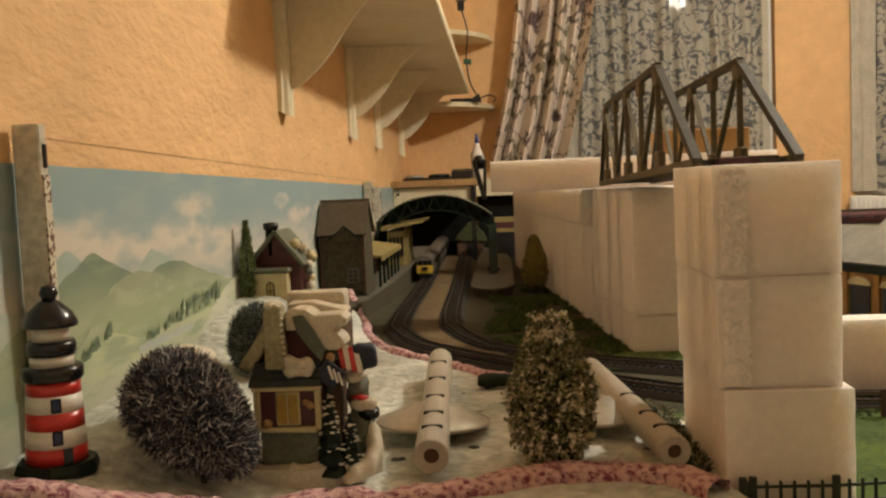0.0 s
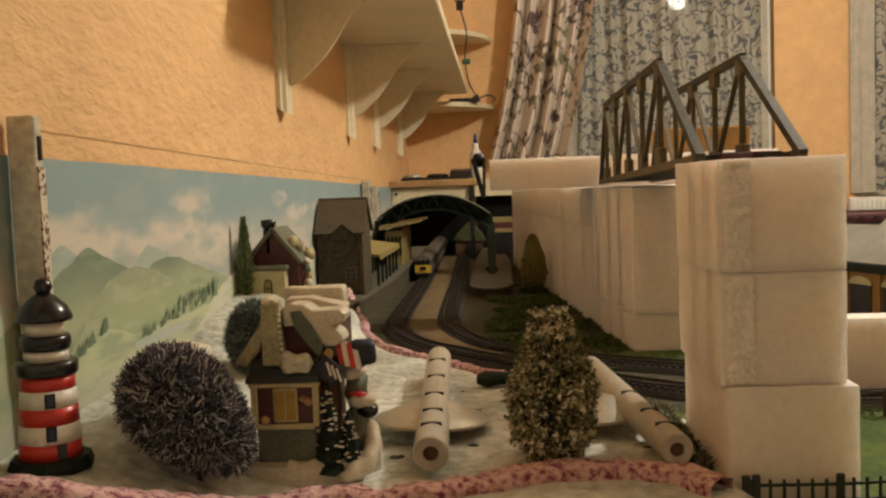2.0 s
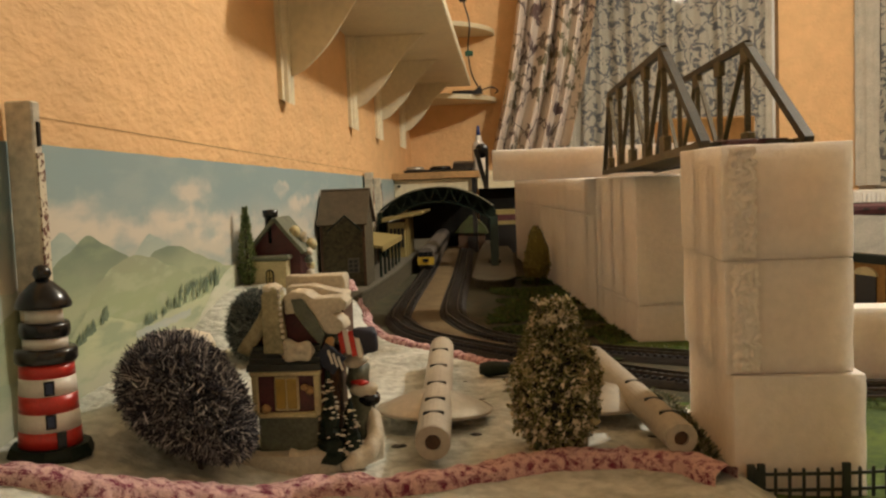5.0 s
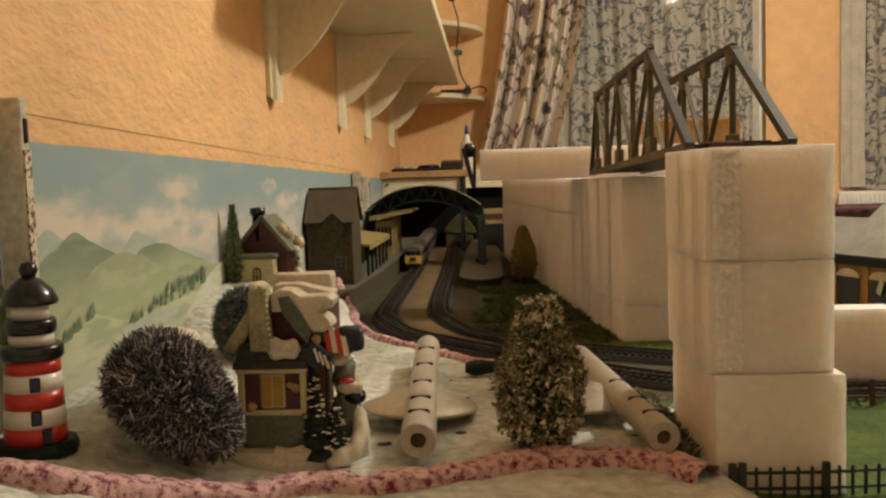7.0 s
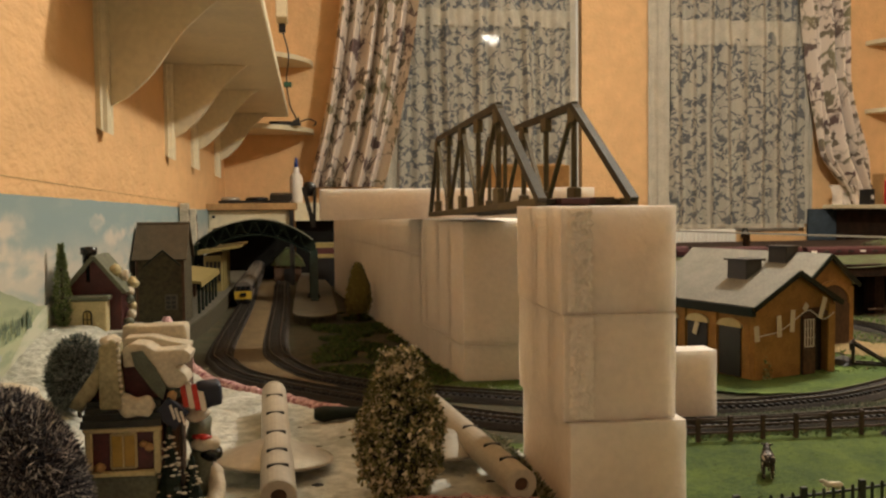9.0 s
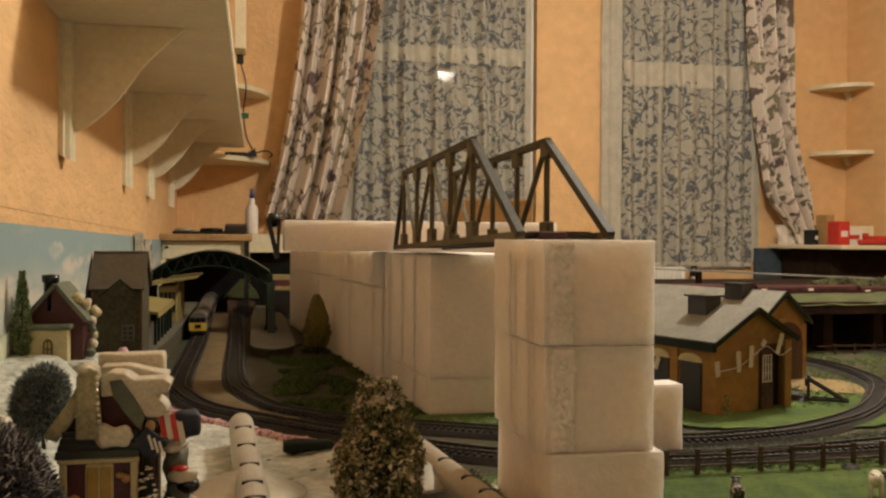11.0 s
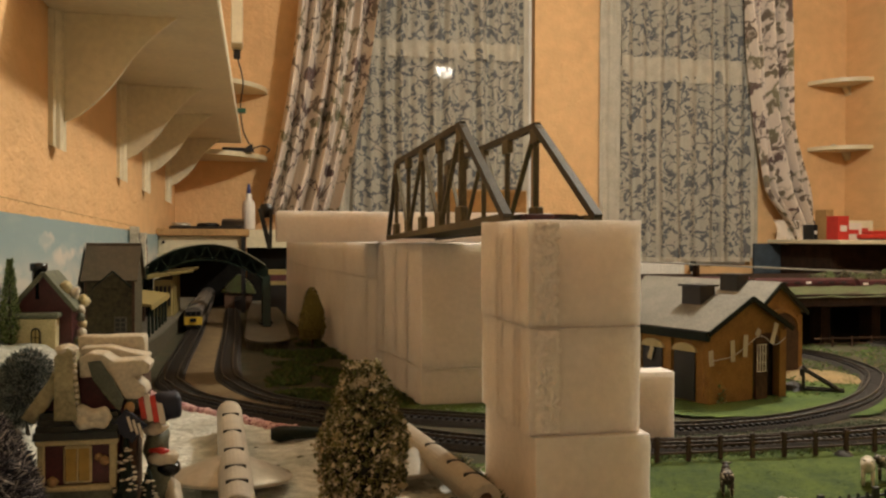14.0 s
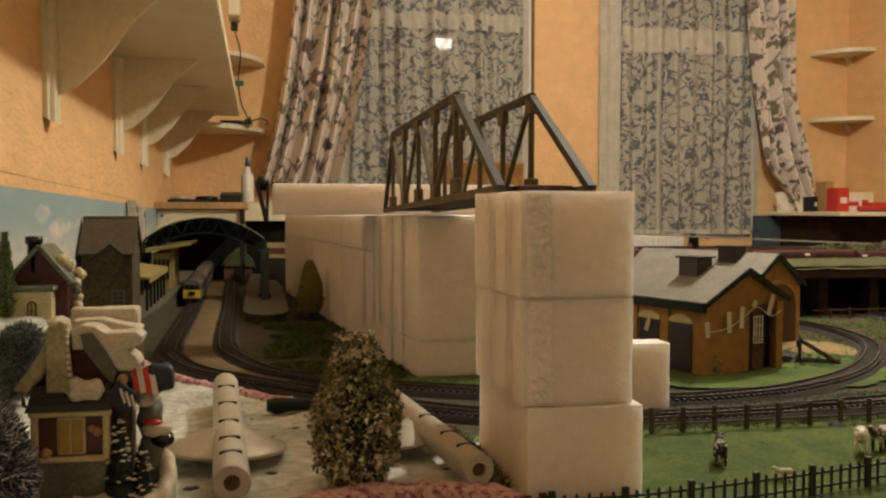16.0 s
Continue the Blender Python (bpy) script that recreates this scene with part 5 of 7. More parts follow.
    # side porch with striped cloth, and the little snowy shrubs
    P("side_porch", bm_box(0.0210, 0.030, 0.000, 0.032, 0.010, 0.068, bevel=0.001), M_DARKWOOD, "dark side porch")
    stripes = ((0.030, M_RED), (0.0335, M_LHWHITE), (0.037, M_RED), (0.0405, M_LHWHITE))
    for x, m in stripes:
        P("cloth_stripe", bm_bar((x + 0.003, -0.004, 0.086 - (x - 0.03) * 0.3), (x + 0.006, -0.008, 0.071 - (x - 0.03) * 0.3), 0.0031, 0.004, up=(0, 1, 0)), m, "striped cloth")
    navy = material("navy_cloth", (0.012, 0.016, 0.035), 0.6)
    P("navy_cloth", jitter(bm_box(0.040, 0.056, -0.006, 0.006, 0.070, 0.086, bevel=0.004, seg=2), 0.004, 120), navy, "navy cloth", True)
    P("navy_cloth", bm_bar((0.022, -0.014, 0.074), (0.034, -0.014, 0.064), 0.013, 0.004, up=(0, 1, 0)), navy, "navy cloth")
    for i in range(3):
        P("cloth_stripe", bm_bar((0.0275 + i * 0.003, -0.0165, 0.0745 - i * 0.002), (0.0300 + i * 0.003, -0.0165, 0.066 - i * 0.002), 0.0014, 0.001, up=(0, 1, 0)), M_LHWHITE, "white stripe")
    # snow heaped against the side porch, and the curved snow bank round the base
    heaps = ((0.040, 0.008, 0.064, 0.0095, 0.008, 0.0055, M_RESINSNOW), (0.043, 0.004, 0.0705, 0.0060, 0.006, 0.0035, M_GLOSSBLACK),
             (0.045, 0.006, 0.045, 0.0085, 0.008, 0.0048, M_RESINSNOW), (0.043, 0.004, 0.0495, 0.0062, 0.006, 0.0016, M_RED),
             (0.048, 0.008, 0.0385, 0.0075, 0.008, 0.0045, M_GLOSSBLACK), (0.040, 0.014, 0.052, 0.0075, 0.010, 0.014, M_OLIVE),
             (0.042, 0.012, 0.022, 0.0095, 0.012, 0.022, M_OLIVE))
    for k, (x, y, z, rx, ry, rz, m) in enumerate(heaps):
        b = bmesh.new()
        bmesh.ops.create_icosphere(b, subdivisions=3, radius=1, matrix=Matrix.Translation((x, y, z)) @ Matrix.Diagonal((rx, ry, rz, 1)))
        P("snowy_lump", jitter(b, 0.003, 140, k), m, "glazed lump beside the porch", True)
    bank = bmesh.new()
    rings = []
    for i in range(25):
        t = i / 24
        ang = math.radians(-80 + 115 * t)
        out = (math.cos(ang), math.sin(ang))
        w = 0.0052 * min(1, 0.35 + 6 * t, 0.35 + 6 * (1 - t))
        rings.append([bank.verts.new((0.030 + out[0] * (0.022 + w * math.cos(a)), -0.002 + out[1] * (0.020 + w * math.cos(a)), 0.004 + 0.026 * t * t + w * (1 + 0.6 * t) * math.sin(a))) for a in (k * math.tau / 12 for k in range(12))])
    for r0, r1 in zip(rings, rings[1:]):
        for k in range(12):
            bank.faces.new((r0[k], r1[k], r1[(k + 1) % 12], r0[(k + 1) % 12]))
    bank.faces.new(rings[0])
    bank.faces.new(rings[-1][::-1])
    bmesh.ops.recalc_face_normals(bank, faces=bank.faces[:])
    P("snow_bank", jitter(bank, 0.002, 160), M_RESINSNOW, "curved cream snow bank", True)
    for k, (x, y, h, w) in enumerate(((0.0265, -0.016, 0.050, 0.0105), (0.038, -0.010, 0.032, 0.009), (-0.0265, -0.012, 0.034, 0.008))):
        b = bmesh.new()
        for i in range(7):
            t = i / 7
            bm_lathe([(0.001, 0), (w * (1 - t * 0.85), -0.002), (w * (1 - t * 0.85) * 0.85, 0.002), (0.0008, h / 7 * 1.5)], 11, b, at=(x, y, 0.008 + h * t))
        jitter(b, 0.0022, 260, k)
        rnd = random.Random(k)
        P("shrub", b, M_GREENDK, "dark green glazed fir with snow")
        sn = bmesh.new()
        for i in range(34):
            t = rnd.random()
            a = rnd.uniform(math.pi, 2 * math.pi)
            rr = w * (1 - t * 0.85) * 0.98
            bmesh.ops.create_icosphere(sn, subdivisions=1, radius=rnd.uniform(0.0006, 0.0014), matrix=Matrix.Translation((x + rr * math.cos(a), y + rr * math.sin(a), 0.009 + h * t)) @ Matrix.Diagonal((1.6, 1, 0.6, 1)))
        tagged(P("snow_dusting", sn, M_RESINSNOW), kind="stuff")


snow_cottage()


def maroon_cottage():
    x0, y0, z0 = -0.2500, 0.985, 1.0305
    c = thing("maroon_cottage", "small maroon ceramic cottage with cream porch and snowy roof", "ornament house", at=(x0, y0, z0))
    part("wall", bm_prism([(-0.024, 0.0), (0.028, 0.0), (0.028, 0.042), (0.002, 0.074), (-0.024, 0.044)], "y", 0.0, 0.055), M_LEATHER, c, "maroon gable wall")
    part("roof_slope", bm_bar((0.002, 0.027, 0.0765), (0.033, 0.027, 0.0385), 0.004, 0.068, up=(0, 1, 0)), M_OLIVE, c)
    part("roof_slope", bm_bar((0.002, 0.027, 0.0765), (-0.029, 0.027, 0.0405), 0.004, 0.068, up=(0, 1, 0)), M_OLIVE, c)
    part("chimney", bm_lathe([(0, 0.05), (0.0065, 0.05), (0.0065, 0.078), (0.0085, 0.079), (0.0085, 0.086), (0, 0.087)], 12, at=(-0.0045, 0.006, 0)), M_GLOSSBLACK, c, "black chimney", True)
    p = part("porch", bm_box(-0.021, 0.0165, -0.018, -0.0005, 0, 0.032, bevel=0.0008), M_STUCCO, c, "cream porch")
    part("porch_roof", jitter(bm_box(-0.024, 0.020, -0.021, -0.0005, 0.0322, 0.0375, bevel=0.0015), 0.001, 100), M_OLIVE, p, "grey porch roof")
    out = [(0.0045 * math.cos(a) - 0.002, 0.018 + 0.005 * math.sin(a)) for a in [math.pi * i / 10 for i in range(11)]] + [(-0.0065, 0.006), (0.0025, 0.006)]
    win = part("arched_window", bm_prism(out, "y", -0.0192, -0.0181), M_GLOSSBLACK, p, "black arched window")
    part("pane", bm_prism([(x * 0.72 - 0.0006, z * 0.86 + 0.002) for x, z in out], "y", -0.0196, -0.0193), material("warm_window_paint", (0.36, 0.27, 0.08), 0.4), p, "amber pane")
    part("mullion", bm_box(-0.0024, -0.0016, -0.0200, -0.0196, 0.006, 0.022), M_GLOSSBLACK, p)
    part("mullion", bm_box(-0.0062, 0.0022, -0.0200, -0.0196, 0.013, 0.0138), M_GLOSSBLACK, p)
    for i in range(5):
        b = bmesh.new()
        bmesh.ops.create_icosphere(b, subdivisions=2, radius=1, matrix=Matrix.Translation((0.020 + 0.006 * (i % 2) + 0.002 * i, 0.010 + 0.008 * i, 0.060 - 0.004 * i)) @ Matrix.Diagonal((0.006, 0.005, 0.006, 1)))
        part("snow_lump", jitter(b, 0.004, 120, i), M_RESINSNOW if i % 3 else M_STUCCO, c, "snow and tan ornament", True)
    for i in range(6):
        b = bmesh.new()
        bmesh.ops.create_icosphere(b, subdivisions=2, radius=1, matrix=Matrix.Translation((0.0335 + 0.002 * (i % 2), 0.010 + 0.007 * (i % 3), 0.006 + 0.008 * i)) @ Matrix.Diagonal((0.005, 0.006, 0.005, 1)))
        part("garland", jitter(b, 0.003, 120, i), (M_OLIVE, M_RESINSNOW, M_STUCCO)[i % 3], c, "garland on the corner", True)
    part("footing", bm_box(-0.03, 0.04, -0.024, 0.06, -0.012, -0.0003, bevel=0.002), M_SNOW, c)


maroon_cottage()


# ---------------------------------------------------------------- tubes and saucers on the snow
def tube(a, b, r, slots, label):
    t = thing("slotted_tube", label, "tube", "slotted tubes")
    a, b = Vector(a), Vector(b)
    d = (b - a).normalized()
    n = 24
    bm = bmesh.new()
    x = Vector((0, 0, 1)).cross(d).normalized()
    y = d.cross(x)
    rings = []
    for p, rr in ((a + d * 0.004, r * 0.42), (a - d * 0.0005, r * 0.45), (a - d * 0.001, r * 0.94), (a, r), (b, r), (b + d * 0.0008, r * 0.9)):
        rings.append([bm.verts.new(p + (x * math.cos(2 * math.pi * i / n) + y * math.sin(2 * math.pi * i / n)) * rr) for i in range(n)])
    for p, q in zip(rings, rings[1:]):
        for i in range(n):
            j = (i + 1) % n
            bm.faces.new((p[i], p[j], q[j], q[i]))
    bm.faces.new(rings[-1])
    bmesh.ops.recalc_face_normals(bm, faces=bm.faces)
    part("tube", bm, M_PIPE, t, smooth=False)
    part("plug", bm_rod(a + d * 0.0015, a + d * 0.006, r * 0.44, n=20), M_DARKWOOD, t, "brown plug in the end")
    for s in slots:
        c = a + (b - a) * s
        m = Matrix((x, d, y)).transposed().to_4x4()
        m.translation = c + y * r * 0.80
        bb = bmesh.new()
        out = [(r * 0.62 * math.cos(q), 0.0042 * math.sin(q)) for q in [math.pi * i / 10 for i in range(11)]]
        bm_prism(out, "z", 0, r * 0.205, bb)
        bmesh.ops.transform(bb, matrix=m, verts=bb.verts)
        part("slot", bb, M_DARK, t, "dark half-moon slot")


tube((-0.049, 0.558, 0.981), (-0.0628, 0.862, 0.983), 0.0112, (0.10, 0.22, 0.38, 0.58, 0.80), "cream-grey tube with half-moon slots lying on a saucer")
tube((0.101, 0.553, 0.982), (0.074, 0.80, 0.983), 0.0100, (0.10, 0.24, 0.45), "grey tube with half-moon slots beside the flowering tree")


def saucer(at, r, tilt, label):
    s = thing("silver_saucer", label, "saucer", "silver saucers", at=at)
    part("dish", bm_lathe([(0, 0.0155), (r * 0.12, 0.0150), (r * 0.4, 0.0115), (r * 0.75, 0.0055), (r * 0.97, 0.0012), (r, 0), (r * 0.96, -0.0008), (r * 0.6, -0.003), (0, -0.005)], 48), M_SILVER, s, smooth=True)
    part("rim", bm_lathe([(r * 0.985, -0.0012), (r * 1.006, -0.0008), (r * 1.008, 0.0006), (r * 0.985, 0.0014)], 48), M_PIPE, s, smooth=True)
    s.rotation_euler = tilt


saucer((-0.056, 0.668, 0.9745), 0.0425, (math.radians(-3), math.radians(2), 0), "dull silver saucer lying on the snow under a tube")
saucer((0.066, 0.675, 0.974), 0.0400, (math.radians(-3), math.radians(-2), 0), "dull silver saucer half hidden behind the flowering tree")
solo("green_boat", jitter(bm_lathe([(0, -0.012), (0.006, -0.012), (0.009, -0.004), (0.008, 0.008), (0.005, 0.03), (0, 0.034)], 14), 0.0015, 90), M_GREENDK, "dark green glossy toy hull on the snow", "toy hull", smooth=True).matrix_world = Matrix.Translation((-0.014, 0.815, 0.972)) @ Matrix.Rotation(math.radians(90), 4, "Y") @ Matrix.Diagonal((0.8, 1.0, 1.0, 1))
rk = random.Random(3)
for i in range(70):
    x, y = rk.uniform(-0.09, 0.12), rk.uniform(0.60, 0.97)
    if snow_side(x, y) < 0.9:
        continue
    b = bmesh.new()
    s = rk.uniform(0.0010, 0.0036)
    bmesh.ops.create_icosphere(b, subdivisions=2, radius=1, matrix=Matrix.Translation((x, y, ground_z(x, y) + s * 0.2)) @ Matrix.Diagonal((s * 1.8, s * 1.2, s * 0.6, 1)))
    solo("pebble", jitter(b, 0.001, 300, i), (M_STONE, M_OLIVE, M_DARK, M_SNOW)[i % 4], "small dark pebble pressed into the snow", "pebble", group="pebbles in the snow")


# ---------------------------------------------------------------- station
def station():
    z0 = 0.985
    st = thing("station_building", "brown stone-printed card station building with brown roof", "station", at=(-0.247, 1.39, z0))
    part("wall", bm_prism([(0.0, 0.0), (0.09, 0.0), (0.09, 0.097), (0.045, 0.144), (0.0, 0.097)], "x", -0.034, 0.035), M_STONE, st, "brown stone wall")
    part("roof_slope", bm_bar((0.0005, -0.005, 0.0945), (0.0005, 0.047, 0.1485), 0.078, 0.003, up=(0, 0, 1)), M_ROOFBROWN, st)
    part("roof_slope", bm_bar((0.0005, 0.095, 0.0945), (0.0005, 0.043, 0.1485), 0.078, 0.003, up=(0, 0, 1)), M_ROOFBROWN, st)
    part("gablet", bm_prism([(-0.020, 0.085), (0.030, 0.085), (0.006, 0.107)], "y", -0.006, 0.010), M_STONE, st, "small stone gable")
    part("gablet_trim", bm_bar((-0.022, -0.007, 0.085), (0.006, -0.007, 0.109), 0.002, 0.004, up=(0, 1, 0)), M_GREENDK, st, "dark green trim")
    part("gablet_trim", bm_bar((0.032, -0.007, 0.085), (0.006, -0.007, 0.109), 0.002, 0.004, up=(0, 1, 0)), M_GREENDK, st, "dark green trim")
    w = part("window", bm_box(0.007, 0.025, -0.0022, -0.0002, 0.020, 0.043), M_PLATFORM, st, "pale window frame")
    for i in range(2):
        for j in range(3):
            part("pane", bm_box(0.0088 + i * 0.0078, 0.0150 + i * 0.0078, -0.0028, -0.0023, 0.022 + j * 0.0067, 0.0272 + j * 0.0067), M_DARK, w)
    for k in range(2):
        part("corner_stone", bm_box(-0.0345 + k * 0.066, -0.0305 + k * 0.066, -0.0015, 0.0, 0.0, 0.094), M_DARKWOOD, st)
    rnd = random.Random(8)
    z = 0.004
    while z < 0.080:
        x = -0.029 + rnd.uniform(-0.004, 0)
        while x < 0.029:
            w_ = rnd.uniform(0.006, 0.011)
            inside = (0.004 < x + w_ / 2 < 0.028) and 0.017 < z + 0.003 < 0.046
            if not inside:
                part("stone", bm_box(max(x, -0.0295), min(x + w_ - 0.0008, 0.0305), -0.0012, 0.0, z, z + 0.0056), M_STONE, st)
            x += w_
        z += 0.0066
    # footing down to the ground
    part("footing", bm_box(-0.036, 0.037, 0.0, 0.09, -0.034, -0.0002), M_STONE, st)


station()
PLAT = [(-0.226, 1.225), (-0.2145, 1.255), (-0.205, 1.36), (-0.1935, 1.60), (-0.191, 1.9), (-0.197, 2.5), (-0.288, 2.5), (-0.288, 1.50), (-0.262, 1.482), (-0.24, 1.30)]
pl = thing("platform", "grey card station platform with a tapering ramp end", "platform")
part("platform_top", bm_prism([(x, y) for x, y in PLAT], "z", 0.9805, 0.984), M_PLATFORM, pl)
part("platform_wall", bm_prism([(x - 0.003 if x > -0.25 else x, y + 0.004 if y < 1.3 else y) for x, y in PLAT], "z", 0.947, 0.9803), M_STONE, pl, "brown stone platform face")


def canopy():
    c = thing("platform_canopy", "pale yellow station canopy on dark posts over the platform", "canopy")
    part("canopy_roof", bm_prism([(-0.262, 1.040), (-0.200, 1.033), (-0.200, 1.037), (-0.262, 1.046)], "y", 1.50, 1.80), M_YELLOW, c)
    part("valance", bm_box(-0.2012, -0.1995, 1.50, 1.80, 1.028, 1.0335), M_YELLOW, c)
    for i in range(6):
        y = 1.515 + i * 0.054
        part("post", bm_rod((-0.206, y, 0.984), (-0.206, y, 1.034), 0.0024, n=8), M_GREENDK, c, "dark green post")
        part("door", bm_box(-0.256, -0.246, y + 0.01, y + 0.035, 0.984, 1.035), M_DARKWOOD if i % 2 else M_PLATFORM, c)
    s = thing("platform_shelter", "cream-yellow platform shelter under a flat roof", "shelter")
    part("wall", bm_box(-0.240, -0.205, 1.90, 2.05, 0.984, 1.058, bevel=0.001), M_YELLOW, s)
    part("roof", bm_prism([(-0.25, 1.060), (-0.165, 1.074), (-0.165, 1.078), (-0.25, 1.068)], "y", 1.88, 2.10), M_YELLOW, s)
    for i in range(4):
        part("post", bm_box(-0.2035, -0.2005, 1.905 + i * 0.045, 1.909 + i * 0.045, 0.984, 1.066), M_YELLOW, s)
        part("window", bm_box(-0.236 + i * 0.008, -0.231 + i * 0.008, 1.8975, 1.8995, 1.005, 1.045), M_DARK, s, "dark window")


canopy()
isl = []
for i in range(17):
    a = math.pi + math.pi * i / 16
    isl.append((-0.019 + 0.040 * math.cos(a), 1.665 + 0.085 * math.sin(a)))
isl += [(0.021, 2.2), (-0.002, 2.6), (-0.052, 2.6), (-0.059, 2.2)]
ip = thing("island_platform", "grey rounded-end island platform between the tracks", "platform")
part("platform_top", bm_prism(isl, "z", 0.9625, 0.966), M_PLATFORM, ip)
part("platform_wall", bm_prism([(-0.019 + (x + 0.019) * 0.94, 2.0 + (y - 2.0) * 0.985) for x, y in isl], "z", 0.947, 0.9623), M_STONE, ip, "brown stone face")


def footbridge():
    f = thing("footbridge", "dark green arched lattice model footbridge over the tracks", "footbridge")
    y0, y1 = 1.945, 2.02
    n = 16

    def arch(t, lift):
        return (-0.262 + 0.243 * t, 1.050 + lift + 0.047 * (1 - (2 * t - 1) ** 2))
    for y in (y0, y1):
        top, low = [], []
        for i in range(n):
            a, b = arch(i / n, 0.030), arch((i + 1) / n, 0.030)
            part("top_rail", bm_bar((a[0], y, a[1]), (b[0], y, b[1]), 0.003, 0.004, up=(0, 1, 0)), M_GREENDK, f)
            a2, b2 = arch(i / n, 0.0), arch((i + 1) / n, 0.0)
            part("bottom_rail", bm_bar((a2[0], y, a2[1]), (b2[0], y, b2[1]), 0.0035, 0.004, up=(0, 1, 0)), M_GREENDK, f)
            p, q = ((a2, b) if i % 2 else (a, b2))
            part("lattice_bar", bm_bar((p[0], y, p[1]), (q[0], y, q[1]), 0.0022, 0.003, up=(0, 1, 0)), M_GREENDK, f)
    bm = bmesh.new()
    rows = [[bm.verts.new((arch(i / n, 0.002)[0], y, arch(i / n, 0.002)[1])) for y in (y0 + 0.002, y1 - 0.002)] for i in range(n + 1)]
    for a, b in zip(rows, rows[1:]):
        bm.faces.new((a[0], b[0], b[1], a[1]))
    part("deck", bm, M_GREENDK, f, "dark green deck")
    bm = bmesh.new()
    cols = [(bm.verts.new((arch(i / n, 0.001)[0], y1 - 0.004, arch(i / n, 0.001)[1])), bm.verts.new((arch(i / n, 0.029)[0], y1 - 0.004, arch(i / n, 0.029)[1]))) for i in range(n + 1)]
    for (a, b), (c, d) in zip(cols, cols[1:]):
        bm.faces.new((a, c, d, b))
    part("side_panel", bm, M_GREENDK, f, "dark green side panel")
    bm = bmesh.new()
    rows = [[bm.verts.new((arch(i / n, 0.034)[0], y, arch(i / n, 0.034)[1])) for y in (y0 - 0.004, y1 + 0.004)] for i in range(n + 1)]
    for a, b in zip(rows, rows[1:]):
        bm.faces.new((a[0], b[0], b[1], a[1]))
    part("roof", bm, M_OLIVE, f, "grey-green curved roof")
    for x, zb in ((-0.262, 0.984), (-0.019, 0.966)):
        for y in (y0, y1):
            part("leg", bm_box(x - 0.005, x + 0.005, y - 0.004, y + 0.004, zb, 1.078), M_GREENDK, f)
        part("leg_panel", bm_box(x - 0.009, x + 0.009, y0 + 0.005, y1 - 0.005, zb, 1.055), M_GREENDK, f)
    part("stair", bm_prism([(1.80, 0.984), (1.82, 0.984), (y0, 1.052), (y0, 1.060)], "x", -0.285, -0.262), M_GREENDK, f)
    part("foot", bm_box(-0.032, -0.006, 1.895, 1.94, 0.966, 0.972, bevel=0.001), M_GLOSSBLACK, f)
    part("stair", bm_prism([(1.84, 0.966), (1.86, 0.966), (y0, 1.050), (y0, 1.066)], "x", -0.026, -0.010), M_GREENDK, f)


footbridge()


def train():
    t = thing("railcar_train", "grey model railcar train with a yellow front end", "train")
    cx = -0.163
    zb = BOARD + 0.009
    grey = material("dull_grey_coach_plastic", (0.14, 0.12, 0.10), 0.5, vary=0.15)
    for k in range(3):
        y = 1.90 + k * 0.272
        prof = [(-0.0175, 0.010), (0.0175, 0.010), (0.0185, 0.022), (0.0165, 0.036), (0.010, 0.0425), (0, 0.0445), (-0.010, 0.0425), (-0.0165, 0.036), (-0.0185, 0.022)]
        b = part("body", bm_prism([(cx + x - 0.004 * k, zb + z) for x, z in prof], "y", y, y + 0.264), grey, t)
        part("underframe", bm_box(cx - 0.015 - 0.004 * k, cx + 0.015 - 0.004 * k, y + 0.004, y + 0.26, zb - 0.001, zb + 0.010), M_DARK, t)
        for i in range(9):
            part("window", bm_box(cx + 0.0174 - 0.004 * k, cx + 0.0188 - 0.004 * k, y + 0.014 + i * 0.028, y + 0.034 + i * 0.028, zb + 0.023, zb + 0.033), M_DARK, t, "dark window")
    yel = material("warning_yellow_paint", (0.62, 0.42, 0.045), 0.5)
    front = [(-0.0165, 0.008), (0.0165, 0.008), (0.0175, 0.020), (0.0168, 0.024), (-0.0168, 0.024), (-0.0175, 0.020)]
    part("front_panel", bm_prism([(cx + x, zb + z) for x, z in front], "y", 1.8965, 1.8995), yel, t, "yellow front panel")
    for x in (-0.0145, -0.0045, 0.0055):
        part("cab_window", bm_box(cx + x, cx + x + 0.009, 1.8975, 1.8998, zb + 0.0255, zb + 0.0345), M_GLOSSBLACK, t, "black cab window")
    for x in (-0.010, 0.010):
        part("buffer", bm_rod((cx + x, 1.889, zb + 0.006), (cx + x, 1.897, zb + 0.006), 0.0028, n=10), M_DARK, t)
    part("headcode_box", bm_box(cx - 0.006, cx + 0.006, 1.8945, 1.8964, zb + 0.014, zb + 0.021), M_GLOSSBLACK, t)


train()


